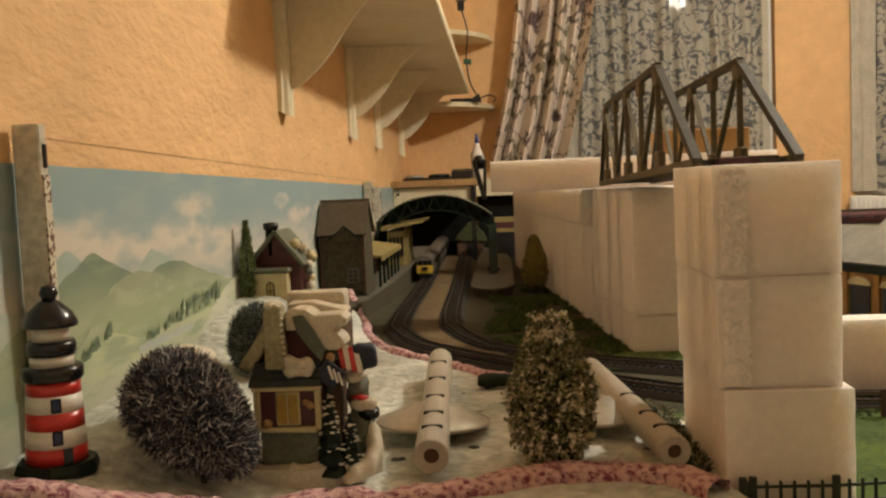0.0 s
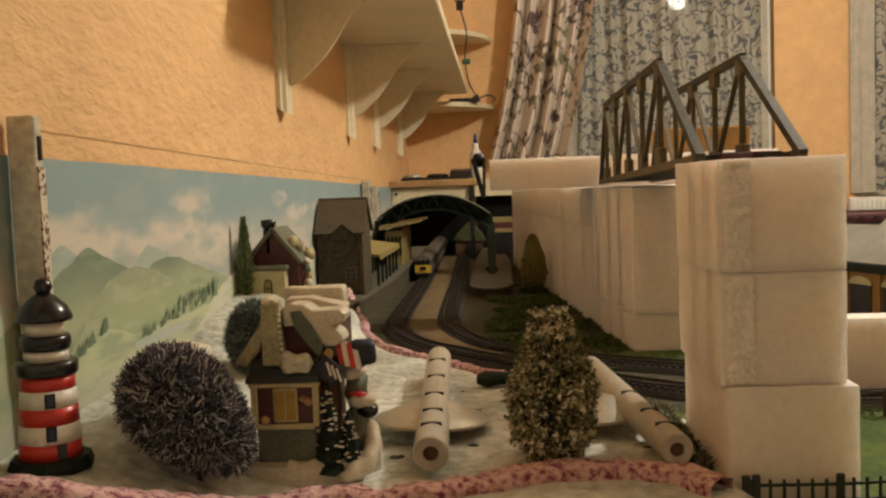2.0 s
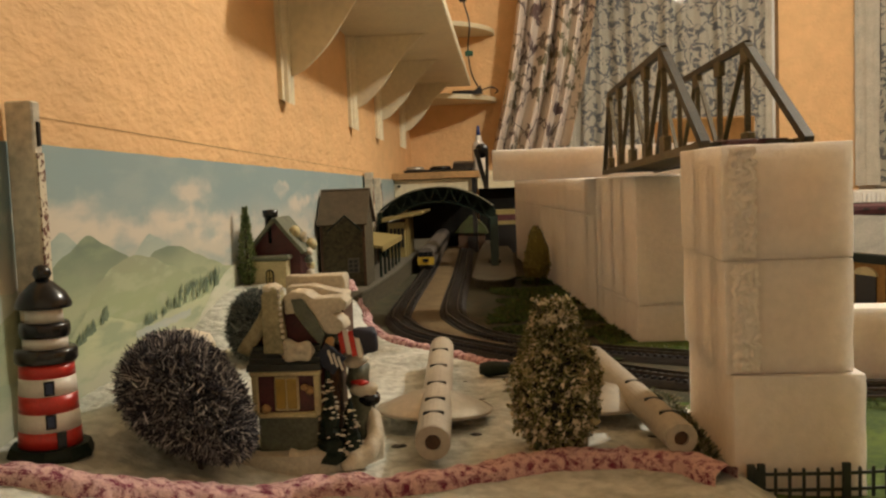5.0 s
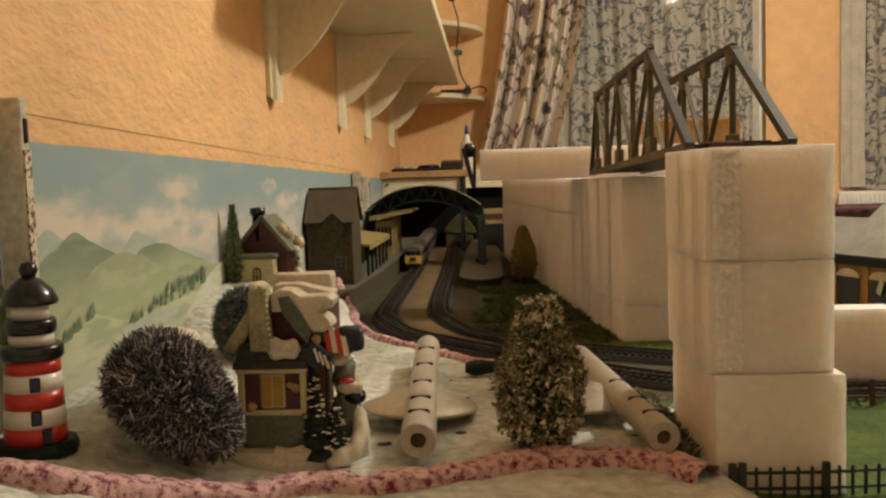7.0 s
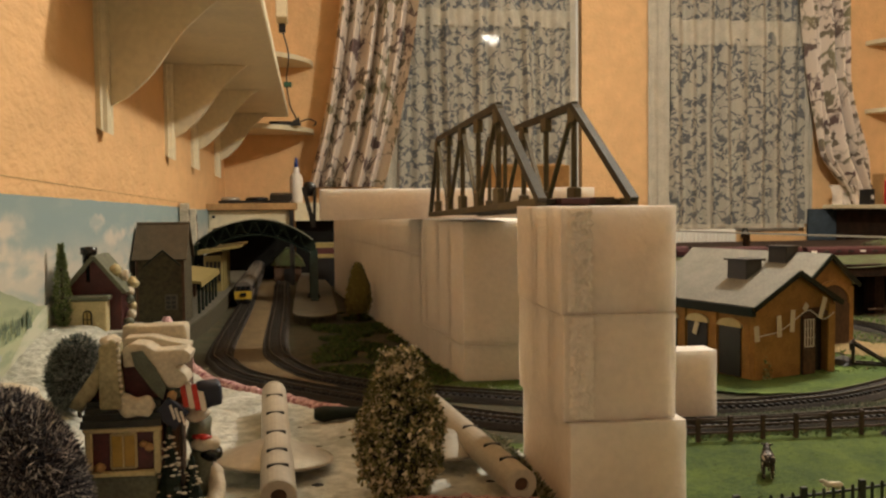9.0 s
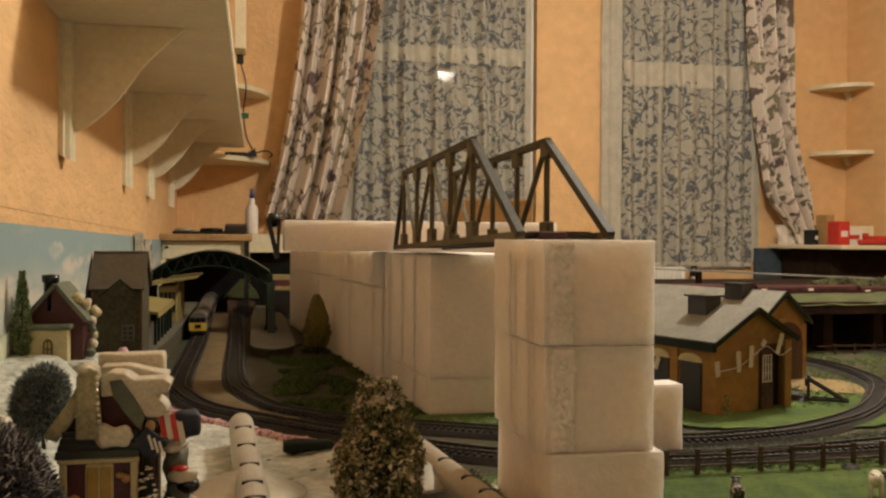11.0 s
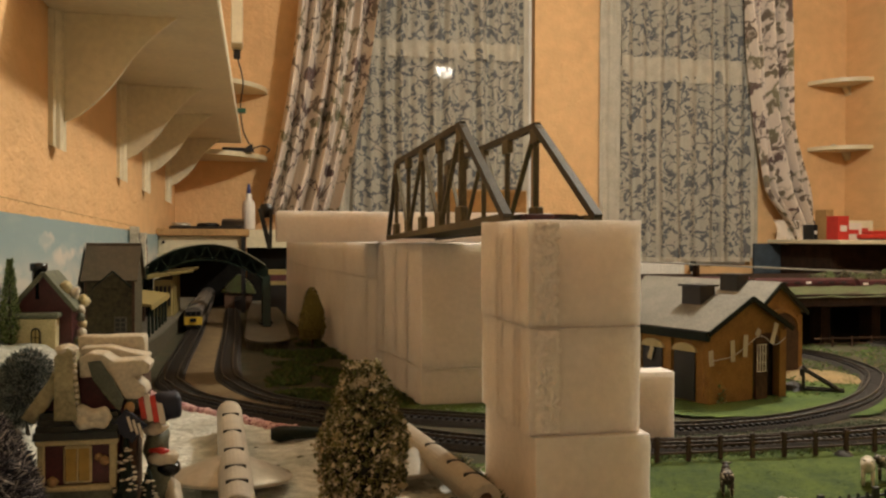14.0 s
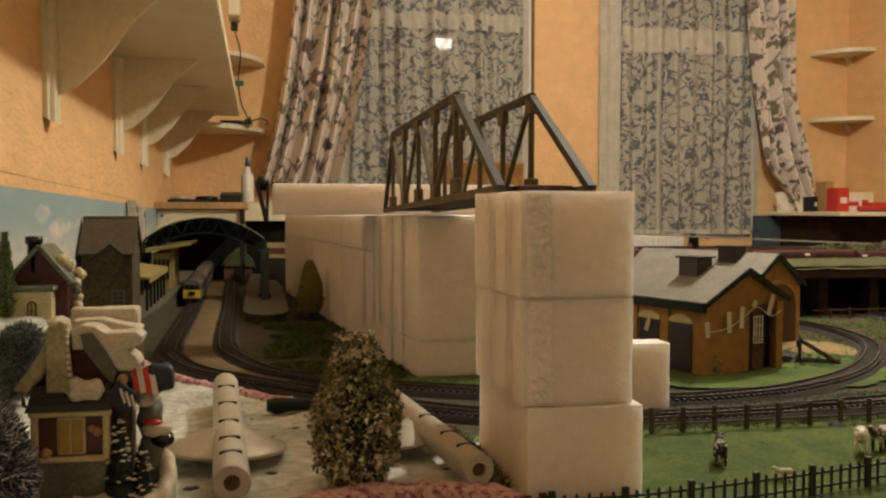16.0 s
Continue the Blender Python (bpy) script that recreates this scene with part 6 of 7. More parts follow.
def far_station():
    h = thing("green_roofed_hut", "small model hut with a mossy green roof beyond the footbridge", "hut", at=(-0.086, 2.50, BOARD))
    part("wall", bm_box(-0.036, 0.036, 0.004, 0.07, -0.002, 0.052), M_DARKWOOD, h, "dark brown wall")
    part("roof_slope", bm_prism([(-0.046, 0.046), (0.046, 0.042), (0.038, 0.060), (0.010, 0.090), (-0.004, 0.092), (-0.034, 0.062)], "y", -0.004, 0.074), M_VERGE, h, "mossy green roof")
    part("door", bm_box(-0.010, 0.008, 0.0025, 0.0038, 0.0, 0.036), M_DARK, h)
    c = thing("red_and_cream_carton", "red and cream card carton on a dark plinth beyond the platform", "carton", at=(-0.018, 2.36, 0.966))
    part("plinth", bm_box(0, 0.062, 0, 0.05, -0.018, 0.056), M_DARK, c, "dark plinth")
    part("cream_band", bm_box(0.001, 0.061, 0.001, 0.049, 0.0562, 0.066), M_YELLOW, c, "cream band")
    part("red_band", bm_box(0.001, 0.061, 0.0012, 0.049, 0.0662, 0.082), M_LEATHER, c, "dark red band")
    part("cream_band", bm_box(0.0005, 0.0615, 0.0008, 0.049, 0.0822, 0.094), M_YELLOW, c, "cream band")


far_station()


def far_cabinet():
    c = thing("low_cabinet", "low cream cabinet with a brown wooden top at the end wall", "cabinet")
    part("body", bm_box(-0.285, -0.075, 2.43, 2.93, 1.100, 1.1455, bevel=0.002), M_CREAM, c)
    part("top", bm_box(-0.289, -0.058, 2.415, 2.94, 1.146, 1.1645, bevel=0.002), M_WOOD, c, "brown wooden top")
    # blackened, unlike the cream post, to sink into the shade around it
    part("side_post", bm_box(-0.078, -0.066, 2.42, 2.44, 0.945, 1.1455), M_DARK, c)
    part("side_post", bm_box(-0.286, -0.274, 2.42, 2.44, 0.955, 1.0998), M_CREAM, c)
    # black box in place of the shadow under the cabinet
    part("shade_fill", bm_box(-0.272, -0.08, 2.62, 2.9, 0.945, 1.0998), M_VOID, c)
    part("handle", bm_rod((-0.272, 2.425, 1.13), (-0.272, 2.431, 1.13), 0.004, n=10), M_DARK, c)
    g = thing("black_tray", "flat black plastic tray of oddments on the cabinet", "tray")
    part("tray", bm_box(-0.262, -0.075, 2.46, 2.62, 1.1648, 1.172, bevel=0.002), M_DARK, g)
    for i, (x, r, z) in enumerate(((-0.235, 0.025, 1.172), (-0.165, 0.03, 1.172), (-0.11, 0.018, 1.172))):
        part("lens_cap", bm_lathe([(0, 0), (r, 0), (r, 0.006), (r * 0.8, 0.009), (0, 0.009)], 20, at=(x, 2.51, z)), M_GLOSSBLACK if i else M_SILVER, g, smooth=True)
    part("black_case", bm_prism([(2.47, 1.1722), (2.60, 1.1722), (2.60, 1.194), (2.50, 1.186)], "x", -0.13, -0.072), M_DARK, g)
    b = thing("glue_bottle", "white plastic glue bottle with a blue cap", "bottle", at=(-0.060, 2.60, 1.1648))
    part("bottle", bm_lathe([(0, 0), (0.0165, 0), (0.018, 0.004), (0.018, 0.066), (0.015, 0.078), (0.009, 0.084), (0.0085, 0.096), (0.007, 0.100), (0, 0.101)], 24), M_LHWHITE, b, "white body", True)
    part("cap", bm_lathe([(0, 0.1005), (0.0062, 0.1005), (0.0055, 0.112), (0.003, 0.1265), (0, 0.128)], 16), material("blue_cap_plastic", (0.02, 0.05, 0.22), 0.4), b, "blue cap", True)
    s = thing("bottle_stand", "narrow cream shelf end under the glue bottle", "shelf end")
    part("shelf_end", bm_box(-0.0655, 0.06, 2.56, 2.9, 1.115, 1.1455), M_CREAM, s)
    # black block in place of the shadow under the shelf end
    part("shade_front", bm_box(-0.064, 0.07, 2.60, 2.9, 0.945, 1.1148), M_VOID, s, "black block standing in for the shaded space below")
    part("shelf_end_top", bm_box(-0.0575, 0.06, 2.56, 2.9, 1.1457, 1.1645), M_CREAM, s)
    k = thing("black_clamp", "black plastic clamp on the end of the slab", "clamp")
    part("jaw", bm_bar((-0.034, 1.26, 1.182), (-0.021, 1.26, 1.128), 0.006, 0.03, up=(0, 1, 0)), M_DARK, k)
    part("jaw", bm_bar((-0.019, 1.262, 1.182), (-0.0205, 1.262, 1.128), 0.004, 0.02, up=(0, 1, 0)), M_DARK, k)
    part("head", bm_lathe([(0, -0.011), (0.006, -0.010), (0.009, -0.003), (0.009, 0.003), (0.006, 0.008), (0, 0.009)], 14, at=(-0.026, 1.262, 1.181)), M_DARK, k, smooth=True)


far_cabinet()


def cable(name, pts, r, mat, parent):
    bm = bmesh.new()
    sp = spline(pts, 0.006)
    for a, b in zip(sp, sp[1:]):
        bm_rod(a, b, r, n=6, bm=bm, caps=False)
    return part(name, bm, mat, parent, smooth=True)


def power_strip():
    p = thing("power_strip", "black power strip with cables on the corner shelf", "power strip", at=(0, 0, 0))
    part("strip", bm_box(-0.14, -0.075, 2.80, 2.84, 1.3995, 1.412, bevel=0.002), M_DARK, p)
    part("plug", bm_prism([(-0.085, 1.3995), (-0.045, 1.3995), (-0.052, 1.424), (-0.07, 1.412)], "y", 2.79, 2.82), M_DARK, p)
    cable("cable", [(-0.050, 2.80, 1.41), (-0.02, 2.80, 1.418), (0.0, 2.81, 1.408), (-0.01, 2.83, 1.4)], 0.0022, M_DARK, p)
    cable("cable", [(-0.060, 2.78, 1.42), (-0.078, 2.76, 1.46), (-0.085, 2.75, 1.53), (-0.078, 2.74, 1.60), (-0.094, 2.74, 1.67)], 0.0022, M_DARK, p)
    part("green_plug", bm_box(-0.094, -0.070, 2.74, 2.765, 1.508, 1.522, bevel=0.002), material("green_plug_plastic", (0.02, 0.10, 0.06), 0.4), p, "green plug")
    part("connector", bm_box(-0.105, -0.085, 2.73, 2.75, 1.665, 1.69, bevel=0.002), M_DARK, p)


power_strip()
cb = thing("ceiling_duct", "narrow cream boxed-in duct coming down from the ceiling", "duct")
part("side", bm_box(-0.110, -0.078, 2.64, 2.75, 1.69, CEIL_Z, bevel=0.002), M_CREAM, cb)


# ---------------------------------------------------------------- engine shed
def shed_body(L, W, h, rise, name, label, at, turn):
    """Local axes: x across the gable front, y back along the shed."""
    s = thing(name, label, "engine shed", at=at)
    s.rotation_euler = (0, 0, turn)
    dw, dh = 0.048, 0.072
    # gable front with a doorway
    x0 = W * 0.575
    part("gable_wall", bm_prism([(0, 0), (x0, 0), (x0, dh), (x0 + dw, dh), (x0 + dw, 0), (W, 0), (W, h), (W / 2, h + rise), (0, h)], "y", 0, 0.006), M_BRICK, s, "tan brick gable wall")
    part("door_arch", bm_prism([(x0 + dw / 2 + 0.024 * math.cos(math.pi * i / 10), dh - 0.004 + 0.012 * math.sin(math.pi * i / 10)) for i in range(11)], "y", -0.0014, -0.0002), M_DARKWOOD, s, "dark door arch")
    # black sheet behind the opening stands in for the unlit inside
    part("doorway", bm_box(x0 + 0.0005, x0 + dw - 0.0005, 0.010, 0.012, 0, dh), M_DARK, s, "black sheet for the unlit doorway")
    d = part("door", bm_box(x0 + 0.001, x0 + 0.021, -0.004, -0.0018, 0.0, 0.070), M_DARKWOOD, s, "dark wooden door with white window")
    for i in range(4):
        part("glazing_bar", bm_box(x0 + 0.002 + i * 0.0048, x0 + 0.003 + i * 0.0048, -0.0052, -0.0042, 0.034, 0.067), M_WHITE, d)
    for i in range(4):
        part("glazing_bar", bm_box(x0 + 0.002, x0 + 0.0174, -0.0060, -0.0053, 0.034 + i * 0.0107, 0.0348 + i * 0.0107), M_WHITE, d)
    for x in (0.0, W - 0.010):
        part("corner_pier", bm_box(x - 0.001, x + 0.011, -0.0028, -0.0003, 0, h - 0.006, bevel=0.0006), M_BRICK, s, "tan brick corner pier")
    # side wall with arched dark bays
    part("side_wall", bm_box(0, 0.005, 0.0065, L, 0, h), M_BRICK, s, "tan brick side wall")
    part("side_wall", bm_box(W - 0.005, W, 0.0065, L, 0, h), M_BRICK, s, "tan brick side wall")
    part("back_wall", bm_box(0.0055, W - 0.0055, L - 0.005, L, 0, h), M_BRICK, s)
    n = int(L / 0.06)
    for i in range(n):
        y = 0.022 + i * (L - 0.03) / n
        # black plate on the wall stands in for the bay's shaded opening
        w = part("side_bay", bm_box(-0.0018, -0.0004, y - 0.003, y + 0.031, 0.002, 0.060), M_DARK, s, "tall black plate for a shaded side bay")
        part("window_arch", bm_prism([(y + 0.014 + 0.020 * math.cos(math.pi * k / 8), 0.060 + 0.010 * math.sin(math.pi * k / 8)) for k in range(9)], "x", -0.0030, -0.0004), M_STUCCO, s, "pale window arch")
        part("buttress", bm_box(-0.0032, -0.0003, y + 0.034, y + 0.043, 0, h - 0.008), M_BRICK, s)
    # roof
    sl = math.hypot(W / 2, rise)
    for sx in (-1, 1):
        a = Vector((W / 2, L / 2, h + rise + 0.002))
        b = Vector((W / 2 + sx * (W / 2 + 0.007), L / 2, h - 0.003))
        part("roof_slope", bm_bar(a, b, 0.0026, L + 0.016, up=(0, 1, 0)), M_SLATE, s, "grey slate roof slope")
        part("barge_board", bm_bar((a.x, -0.0085, a.z - 0.002), (b.x, -0.0085, b.z - 0.002), 0.006, 0.0022, up=(0, 1, 0)), M_GREENDK, s, "dark green barge board")
    part("gutter", bm_box(-0.0095, -0.0065, -0.006, L + 0.004, h - 0.007, h - 0.0030), M_GREENDK, s)
    part("fascia_board", bm_box(-0.0062, -0.0006, -0.004, L, h - 0.014, h - 0.0072), M_GREENDK, s)
    for i in range(max(1, int(L / 0.2))):
        y = 0.05 + i * 0.11
        v = part("roof_vent", bm_box(W * 0.30, W * 0.30 + 0.026, y, y + 0.032, h + rise * 0.5, h + rise * 0.72 + 0.021, bevel=0.0008), M_DARK, s, "black roof vent")
        part("vent_cap", bm_box(W * 0.30 - 0.003, W * 0.30 + 0.029, y - 0.003, y + 0.035, h + rise * 0.72 + 0.0212, h + rise * 0.72 + 0.0235), M_DARK, v)
    return s


sh = shed_body(0.30, 0.132, 0.089, 0.034, "engine_shed", "tan brick card engine shed with grey slate roof and taped repairs", (0.476, 0.980, BOARD), math.radians(19.0))
for i, (x, z, h_, r_) in enumerate(((0.034, 0.062, 0.025, -3), (0.055, 0.067, 0.026, 3), (0.076, 0.082, 0.009, 35), (0.104, 0.080, 0.026, 20), (-0.004, 0.056, 0.018, -6))):
    t = part("tape_strip", bm_box(-0.0035, 0.0035, -0.0004, 0.0004, -h_ / 2, h_ / 2), M_TAPE, sh, "strip of masking tape")
    t.matrix_local = Matrix.Translation((x, -0.0062 - 0.0006 * i, z)) @ Matrix.Rotation(math.radians(r_), 4, "Y")
t = part("tape_strip", bm_box(-0.0004, 0.0004, -0.0035, 0.0035, -0.008, 0.008), M_TAPE, sh, "strip of masking tape")
t.matrix_local = Matrix.Translation((-0.0040, 0.09, 0.052)) @ Matrix.Rotation(math.radians(20), 4, "X")
cable("wire", [(0.0, -0.005, 0.052), (0.034, -0.006, 0.056), (0.06, -0.006, 0.068), (0.082, -0.007, 0.078), (0.104, -0.009, 0.066), (0.125, -0.011, 0.076)], 0.0005, M_WHITE, sh)
gs = shed_body(0.24, 0.115, 0.090, 0.040, "goods_shed", "second tan brick card shed with an arched front", (0.640, 1.165, BOARD), math.radians(23.4))
arch_ = [(0.0575 + 0.040 * math.cos(math.pi * k / 14), 0.062 + 0.030 * math.sin(math.pi * k / 14)) for k in range(15)] + [(0.0175, 0.0), (0.0975, 0.0)]
# flat panel on the wall; red-brown interior with its shade in the colour
part("arch_panel", bm_prism(arch_, "y", -0.0085, -0.0065), M_DARKWOOD, gs, "flat dark red-brown panel for the arched opening")
for k in range(14):
    p_, q_ = arch_[k], arch_[k + 1]
    part("arch_brick", bm_bar((p_[0], -0.008, p_[1]), (q_[0], -0.008, q_[1]), 0.006, 0.0045, up=(0, 1, 0)), M_BRICK, gs)
ivy = bmesh.new()
rv = random.Random(2)
for i in range(90):
    c = Vector((0.018 + rv.gauss(0, 0.004), -0.002 - rv.random() * 0.003, abs(rv.gauss(0, 0.013))))
    o = [Vector((rv.gauss(0, 1), rv.gauss(0, 0.4), rv.gauss(0, 1))) * 0.0016 for _ in range(3)]
    ivy.faces.new([ivy.verts.new(c + q) for q in o])
iv = solo("ivy_bush", ivy, M_CONIFER, "small green creeper at the foot of the shed", "creeper", "stuff")
iv.matrix_world = sh.matrix_basis


def buffer_stop():
    b = thing("buffer_stop", "black plastic buffer stop beside the shed", "buffer stop", at=(0.642, 1.052, BOARD + 0.002))
    b.rotation_euler = (0, 0, math.radians(-35))
    for y in (-0.008, 0.008):
        part("rail_frame", bm_bar((0.045, y, 0.003), (0.004, y, 0.027), 0.0032, 0.0032), M_DARK, b)
        part("upright", bm_bar((0.004, y, 0.0), (0.004, y, 0.030), 0.0035, 0.0035), M_DARK, b)
        part("sole_bar", bm_bar((-0.004, y, 0.002), (0.052, y, 0.002), 0.003, 0.003), M_DARK, b)
    part("buffer_beam", bm_box(0.000, 0.005, -0.014, 0.014, 0.019, 0.028), M_DARK, b)
    part("heap", jitter(bm_lathe([(0, 0), (0.018, 0), (0.014, 0.006), (0, 0.010)], 12, at=(-0.008, 0, 0)), 0.003, 90), M_DARK, b)


buffer_stop()
solo("sand_mound", jitter(bm_lathe([(0, 0.004), (0.03, 0.003), (0.055, 0.0)], 20, at=(0, 0, 0)), 0.004, 40), material("yellow_sand", (0.26, 0.18, 0.075), 0.95, vary=0.2, scale=60, bump=0.5, bump_scale=400), "low heap of yellow sand inside the curve", "sand", smooth=True).matrix_world = Matrix.Translation((0.735, 1.165, BOARD + 0.001)) @ Matrix.Diagonal((1.0, 1.5, 1, 1))


# ---------------------------------------------------------------- fences and cattle
def rail_fence():
    f = thing("brown_rail_fence", "brown plastic post-and-rail fence along the track", "fence")
    xs = [0.205, 0.238, 0.270, 0.301, 0.330, 0.360, 0.391, 0.422, 0.453, 0.484, 0.514, 0.545, 0.578, 0.612, 0.647, 0.683]
    pts = [(x, 0.738 + 0.35 * max(0, x - 0.49) ** 1.5 + 0.25 * max(0, 0.33 - x) ** 1.5) for x in xs]
    brown = material("brown_fence_plastic", (0.075, 0.042, 0.024), 0.6, vary=0.2)
    for x, y in pts:
        part("post", bm_box(x - 0.0018, x + 0.0018, y - 0.0012, y + 0.0012, BOARD - 0.002, BOARD + 0.0225), brown, f)
    for (xa, ya), (xb, yb) in zip(pts, pts[1:]):
        for z in (0.0075, 0.0135, 0.0195):
            part("rail", bm_bar((xa, ya + 0.001, BOARD + z), (xb, yb + 0.001, BOARD + z), 0.0012, 0.0018), brown, f)


def picket_fence():
    f = thing("picket_fence", "dark green plastic picket fence along the meadow", "fence")
    pts = [(0.1365, 0.5335), (0.1425, 0.5345), (0.1905, 0.5345), (0.2375, 0.540), (0.288, 0.548), (0.3345, 0.556), (0.385, 0.567), (0.44, 0.578), (0.50, 0.59)]
    dk = material("dark_green_fence_plastic", (0.028, 0.032, 0.024), 0.5, vary=0.2)
    for (xa, ya), (xb, yb) in zip(pts, pts[1:]):
        part("post", bm_box(xa - 0.0022, xa + 0.0022, ya - 0.0016, ya + 0.0016, BOARD - 0.004, BOARD + 0.0215, bevel=0.0004), dk, f)
        for z in (0.0055, 0.0150):
            part("rail", bm_bar((xa, ya + 0.0008, BOARD + z), (xb, yb + 0.0008, BOARD + z), 0.0012, 0.0017), dk, f)
        for k in range(1, 6):
            t = k / 6
            x, y = xa + (xb - xa) * t, ya + (yb - ya) * t
            part("picket", bm_prism([(x - 0.0009, BOARD + 0.001), (x + 0.0009, BOARD + 0.001), (x + 0.0009, BOARD + 0.0182), (x, BOARD + 0.0192), (x - 0.0009, BOARD + 0.0182)], "y", y - 0.0008, y + 0.0002), dk, f)


rail_fence()
picket_fence()
M_COW = material("brown_and_white_cow_paint", (0.62, 0.55, 0.45), 0.6, scale=55, second=(0.035, 0.022, 0.016))
M_COW.node_tree.nodes["Color Ramp"].color_ramp.elements[0].position = 0.55
M_COW.node_tree.nodes["Color Ramp"].color_ramp.elements[1].position = 0.57


def cow(x, y, turn, white, size=1.0):
    bm = bmesh.new()

    def ball(c, r):
        bmesh.ops.create_icosphere(bm, subdivisions=2, radius=1, matrix=Matrix.Translation(c) @ Matrix.Diagonal((*r, 1)))
    ball((0, 0, 0.0145), (0.012, 0.0056, 0.0058))
    ball((-0.008, 0, 0.0150), (0.006, 0.0056, 0.0060))
    ball((0.011, 0, 0.0165), (0.005, 0.0038, 0.005))
    ball((0.0165, 0, 0.0195), (0.0045, 0.0026, 0.0030))
    for lx in (-0.009, 0.008):
        for ly in (-0.0034, 0.0034):
            bm_rod((lx, ly, 0), (lx, ly, 0.012), 0.0011, 0.0017, 7, bm)
    for ly in (-1, 1):
        bm_rod((0.0145, ly * 0.002, 0.0215), (0.0135, ly * 0.0048, 0.0222), 0.0010, 0.0004, 6, bm)
    bm_rod((-0.0135, 0, 0.018), (-0.0145, 0, 0.008), 0.0006, 0.0008, 6, bm)
    o = solo("cow_figurine", bm, white, "painted plastic cow figurine standing on the meadow", "figurine", group="cow figurines", smooth=True)
    o.matrix_world = Matrix.Translation((x, y, BOARD)) @ Matrix.Rotation(math.radians(turn), 4, "Z") @ Matrix.Scale(size, 4)


M_COW2 = material("white_cow_paint", (0.72, 0.66, 0.55), 0.6, scale=70, second=(0.03, 0.022, 0.018))
M_COW2.node_tree.nodes["Color Ramp"].color_ramp.elements[0].position = 0.40
M_COW2.node_tree.nodes["Color Ramp"].color_ramp.elements[1].position = 0.42
cow(0.312, 0.640, 65, M_COW, 0.95)
cow(0.437, 0.645, -125, M_COW2, 1.0)
cow(0.462, 0.652, 200, M_COW, 1.0)
cow(0.336, 0.592, 160, M_COW2, 0.45)
solo("molehill", jitter(bm_lathe([(0, 0.004), (0.005, 0.0035), (0.009, 0)], 14, at=(0.478, 0.733, BOARD)), 0.001, 200), M_DARK, "small dark mound at the fence foot", "mound", smooth=True)


# ---------------------------------------------------------------- raised line at the back
def raised_deck():
    d = thing("raised_deck", "raised baseboard with green verge on timber piers", "deck", at=(0, 0, -0.008))
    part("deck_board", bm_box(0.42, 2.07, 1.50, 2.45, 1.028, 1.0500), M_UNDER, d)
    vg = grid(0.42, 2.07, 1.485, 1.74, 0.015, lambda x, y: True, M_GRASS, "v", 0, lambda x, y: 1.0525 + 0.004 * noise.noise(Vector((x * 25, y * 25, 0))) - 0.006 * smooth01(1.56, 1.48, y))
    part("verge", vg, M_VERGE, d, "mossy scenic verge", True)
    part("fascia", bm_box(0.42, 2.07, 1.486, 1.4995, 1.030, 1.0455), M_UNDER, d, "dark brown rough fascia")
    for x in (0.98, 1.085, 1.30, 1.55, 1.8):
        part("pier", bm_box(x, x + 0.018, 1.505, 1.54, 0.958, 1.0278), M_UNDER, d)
    # black sheet that paints the dark void beneath the deck
    part("shade_backing", bm_box(0.42, 2.07, 2.30, 2.32, 0.958, 1.0278), M_VOID, d)
    for z in (0.962, 0.972):
        part("fence_rail", bm_bar((0.95, 1.48, z), (1.75, 1.48, z), 0.0015, 0.0018), M_DARKWOOD, d)
    for i in range(20):
        x = 0.985 + i * 0.04
        part("fence_post", bm_box(x, x + 0.002, 1.4785, 1.4815, 0.947, 0.976), M_DARKWOOD, d)


raised_deck()


def coach(x0, x1, y, z, label, tilt=0.0):
    c = thing("maroon_coach", label, "coach", "maroon coaches", at=(x0, y, z))
    L = x1 - x0
    part("body", bm_prism([(-0.013, 0.003), (0.013, 0.003), (0.0135, 0.011), (0.012, 0.018), (0.005, 0.0215), (-0.005, 0.0215), (-0.012, 0.018), (-0.0135, 0.011)], "x", 0.002, L - 0.002), M_MAROON, c)
    part("underframe", bm_box(0.006, L - 0.006, -0.012, 0.012, 0, 0.0038), M_DARK, c)
    n = int(L / 0.03)
    for i in range(n):
        x = 0.010 + i * (L - 0.02) / n
        part("window", bm_box(x, x + 0.012, -0.0145, -0.0132, 0.010, 0.0145), M_LHWHITE if i % 4 == 0 else M_DARK, c, "small window")
    return c


for i in range(6):
    coach(0.50 + i * 0.25, 0.742 + i * 0.25, 1.78, 1.0450 - 0.0035 * i, "maroon model coach standing on the raised line")
rs = thing("upper_road", "pale grey strip of roadway behind the coaches", "roadway")
part("road", bm_prism([(0.80, 1.0895), (0.80, 1.0925), (2.06, 1.0390), (2.06, 1.0340)], "y", 1.95, 2.02), M_SLATE, rs)
part("riser", bm_box(1.30, 1.60, 1.975, 1.99, 1.0422, 1.0535), M_DARKWOOD, rs)
part("strut", bm_box(0.97, 0.98, 1.975, 1.99, 1.0422, 1.0815), M_DARKWOOD, rs)
for k in range(9):
    hb = bmesh.new()
    bmesh.ops.create_icosphere(hb, subdivisions=3, radius=1, matrix=Matrix.Translation((1.24 + 0.028 * k, 1.915 + 0.012 * (k % 3), 1.046)) @ Matrix.Diagonal((0.022, 0.016, 0.014 + 0.009 * ((k * 5) % 4) / 3, 1)))
    part("hedge_bush", jitter(hb, 0.012, 90, k), M_VERGE if k % 3 else M_EARTH, rs, "mossy green hedge bush")
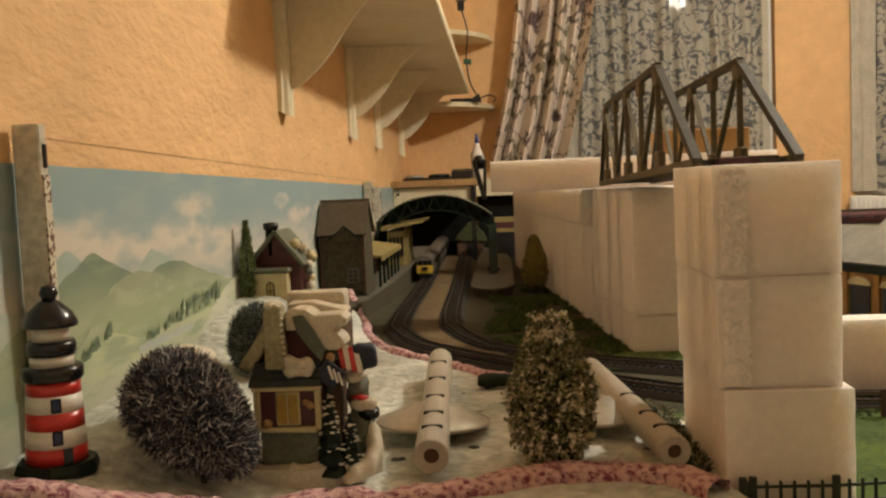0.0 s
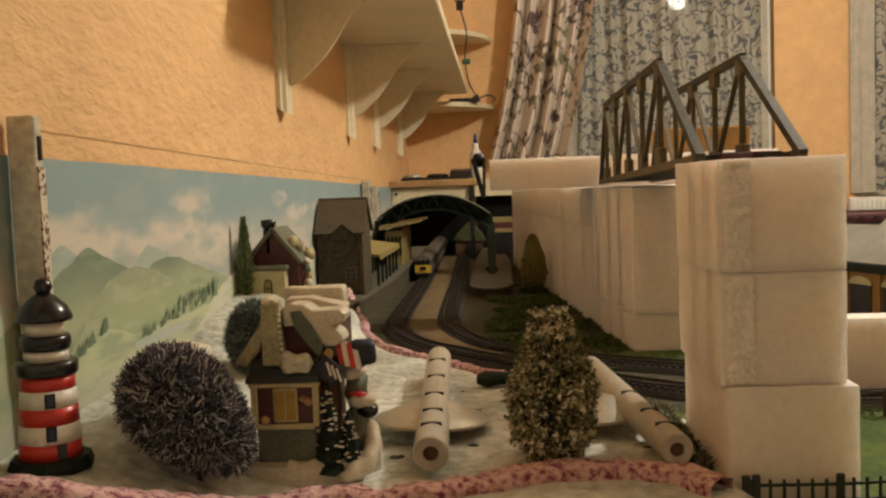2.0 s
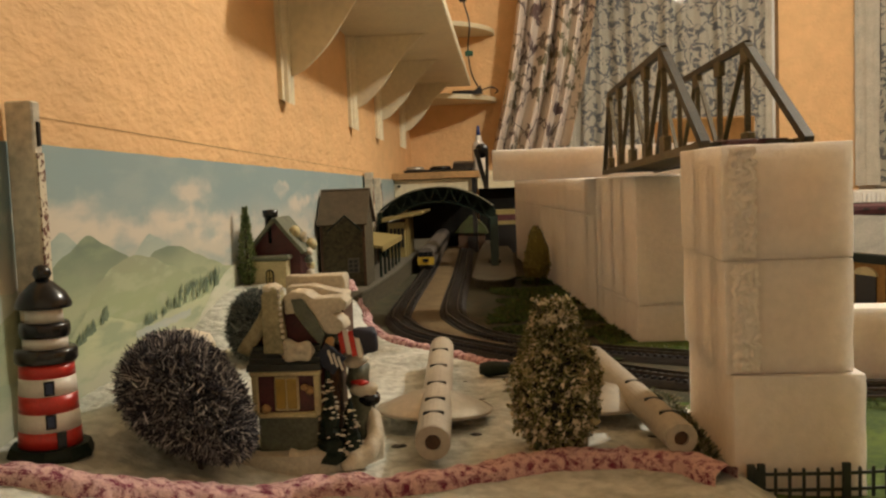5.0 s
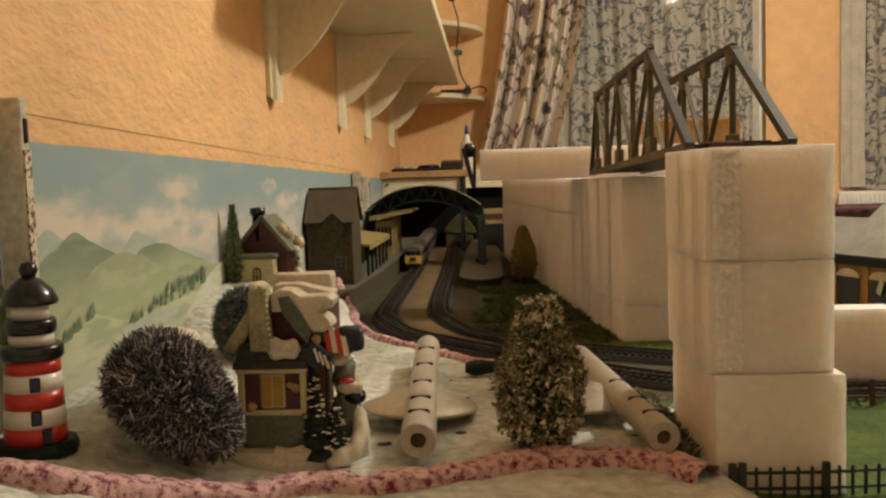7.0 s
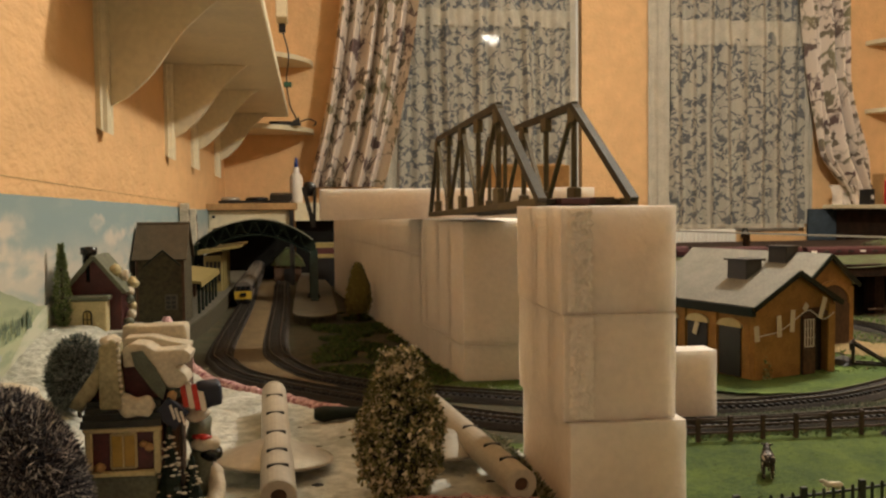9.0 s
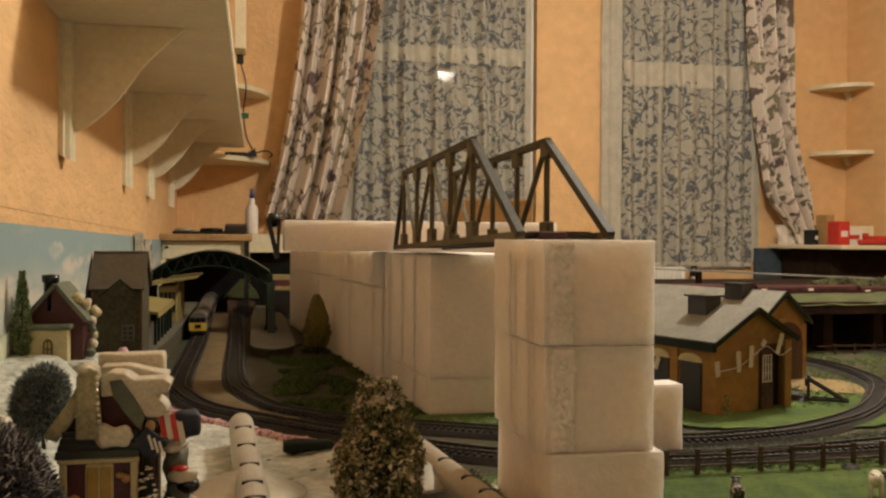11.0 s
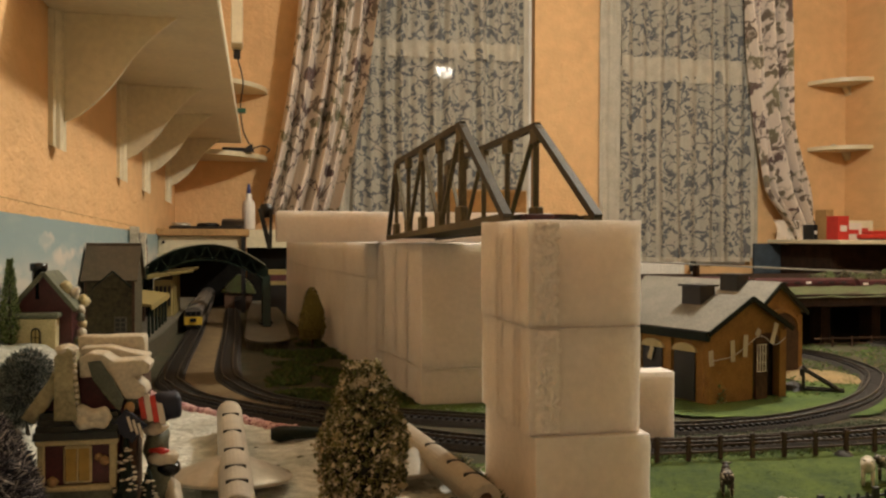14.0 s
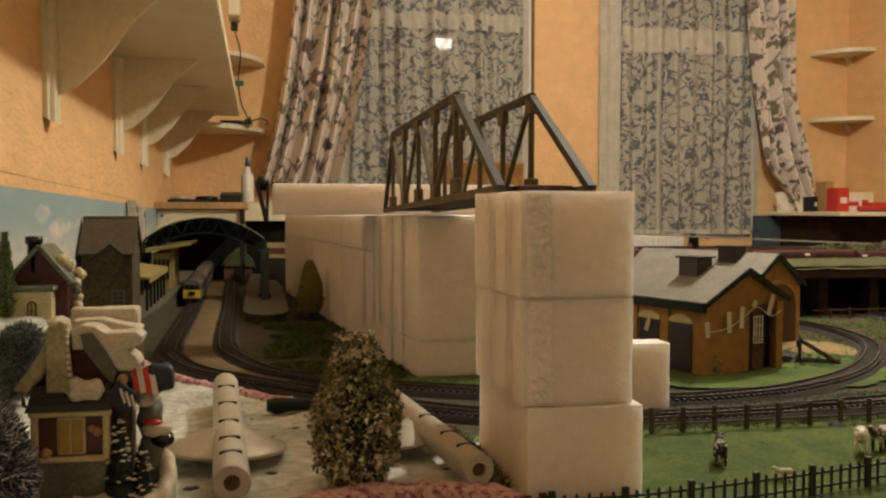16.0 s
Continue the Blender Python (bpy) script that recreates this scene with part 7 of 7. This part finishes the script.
for i, x in enumerate((1.50, 1.56, 1.64)):
    v = thing("model_van", "small pale model vehicle on the upper road", "vehicle", "model vehicles", at=(x, 1.985, 1.0936 - (x - 0.80) * 0.0425))
    part("body", bm_prism([(0, 0.004), (0.045, 0.004), (0.045, 0.012), (0.036, 0.0135), (0.030, 0.021), (0.004, 0.021), (0, 0.013)], "y", -0.01, 0.01), (M_PLATFORM, M_LHWHITE, M_SLATE)[i], v)
    for wx in (0.009, 0.036):
        for wy in (-0.0105, 0.0075):
            part("wheel", bm_rod((wx, wy, 0.004), (wx, wy + 0.003, 0.004), 0.004, n=12), M_DARK, v)


def right_shelf():
    s = thing("side_shelf", "cream shelf board along the end wall in the corner", "shelf")
    part("shelf_board", bm_box(1.755, 2.075, 2.55, 2.965, 1.128, 1.142, bevel=0.002), M_CREAM, s)
    part("support", bm_box(2.03, 2.06, 2.60, 2.64, 0.6, 1.1278), M_DARKWOOD, s)
    part("back_cloth", bm_box(1.70, 2.075, 2.958, 2.968, 0.90, 1.1278), material("dull_blue_panel", (0.05, 0.07, 0.09), 0.8, vary=0.2), s, "dull blue panel")
    # added dark block paints the shadow below the shelf
    part("shelf_shade", bm_box(1.80, 2.07, 2.66, 2.95, 0.90, 1.1278), M_UNDER, s, "dark block standing in for the shadow below the shelf")
    for i, (x, w, h, y, m, lab) in enumerate(((1.768, 0.040, 0.076, 2.58, M_RED, "red card box standing on the shelf"), (1.795, 0.020, 0.062, 2.60, M_DARK, "small dark box on the shelf"), (1.762, 0.016, 0.05, 2.70, M_DARK, "small dark box on the shelf"), (1.808, 0.028, 0.10, 2.70, M_CARD, "brown card box on the shelf"), (1.838, 0.06, 0.055, 2.64, M_LHWHITE, "white and red box on the shelf"), (1.902, 0.07, 0.03, 2.60, M_RED, "flat red box on the shelf"), (1.90, 0.10, 0.065, 2.72, M_CREAM, "cream box on the shelf"))):
        b = thing("box", lab, "box", "boxes on the shelf", at=(x, y, 1.1422))
        part("carton", bm_box(0, w, 0, 0.06, 0, h, bevel=0.001), m, b)
        part("label", bm_box(w * 0.2, w * 0.8, -0.0012, -0.0003, h * 0.35, h * 0.6), (M_LHWHITE, M_WOOD, M_LHWHITE, M_YELLOW, M_RED, M_DARK, M_RED)[i], b)
    t = thing("red_toy_train", "low red toy vehicle at the front of the shelf", "toy", at=(1.84, 2.57, 1.1422))
    part("body", bm_box(0, 0.10, 0, 0.02, 0.004, 0.018, bevel=0.003), M_RED, t)
    part("base", bm_box(0.005, 0.095, 0.003, 0.017, 0, 0.0038), M_DARK, t)


right_shelf()
d_ = solo("shelf_trinket", bm_lathe([(0, 0), (0.012, 0), (0.014, 0.004), (0.006, 0.008), (0, 0.010)], 16, at=(1.995, 2.93, 1.4765)), M_SILVER, "small silver trinket on the corner shelf", "trinket", smooth=True)
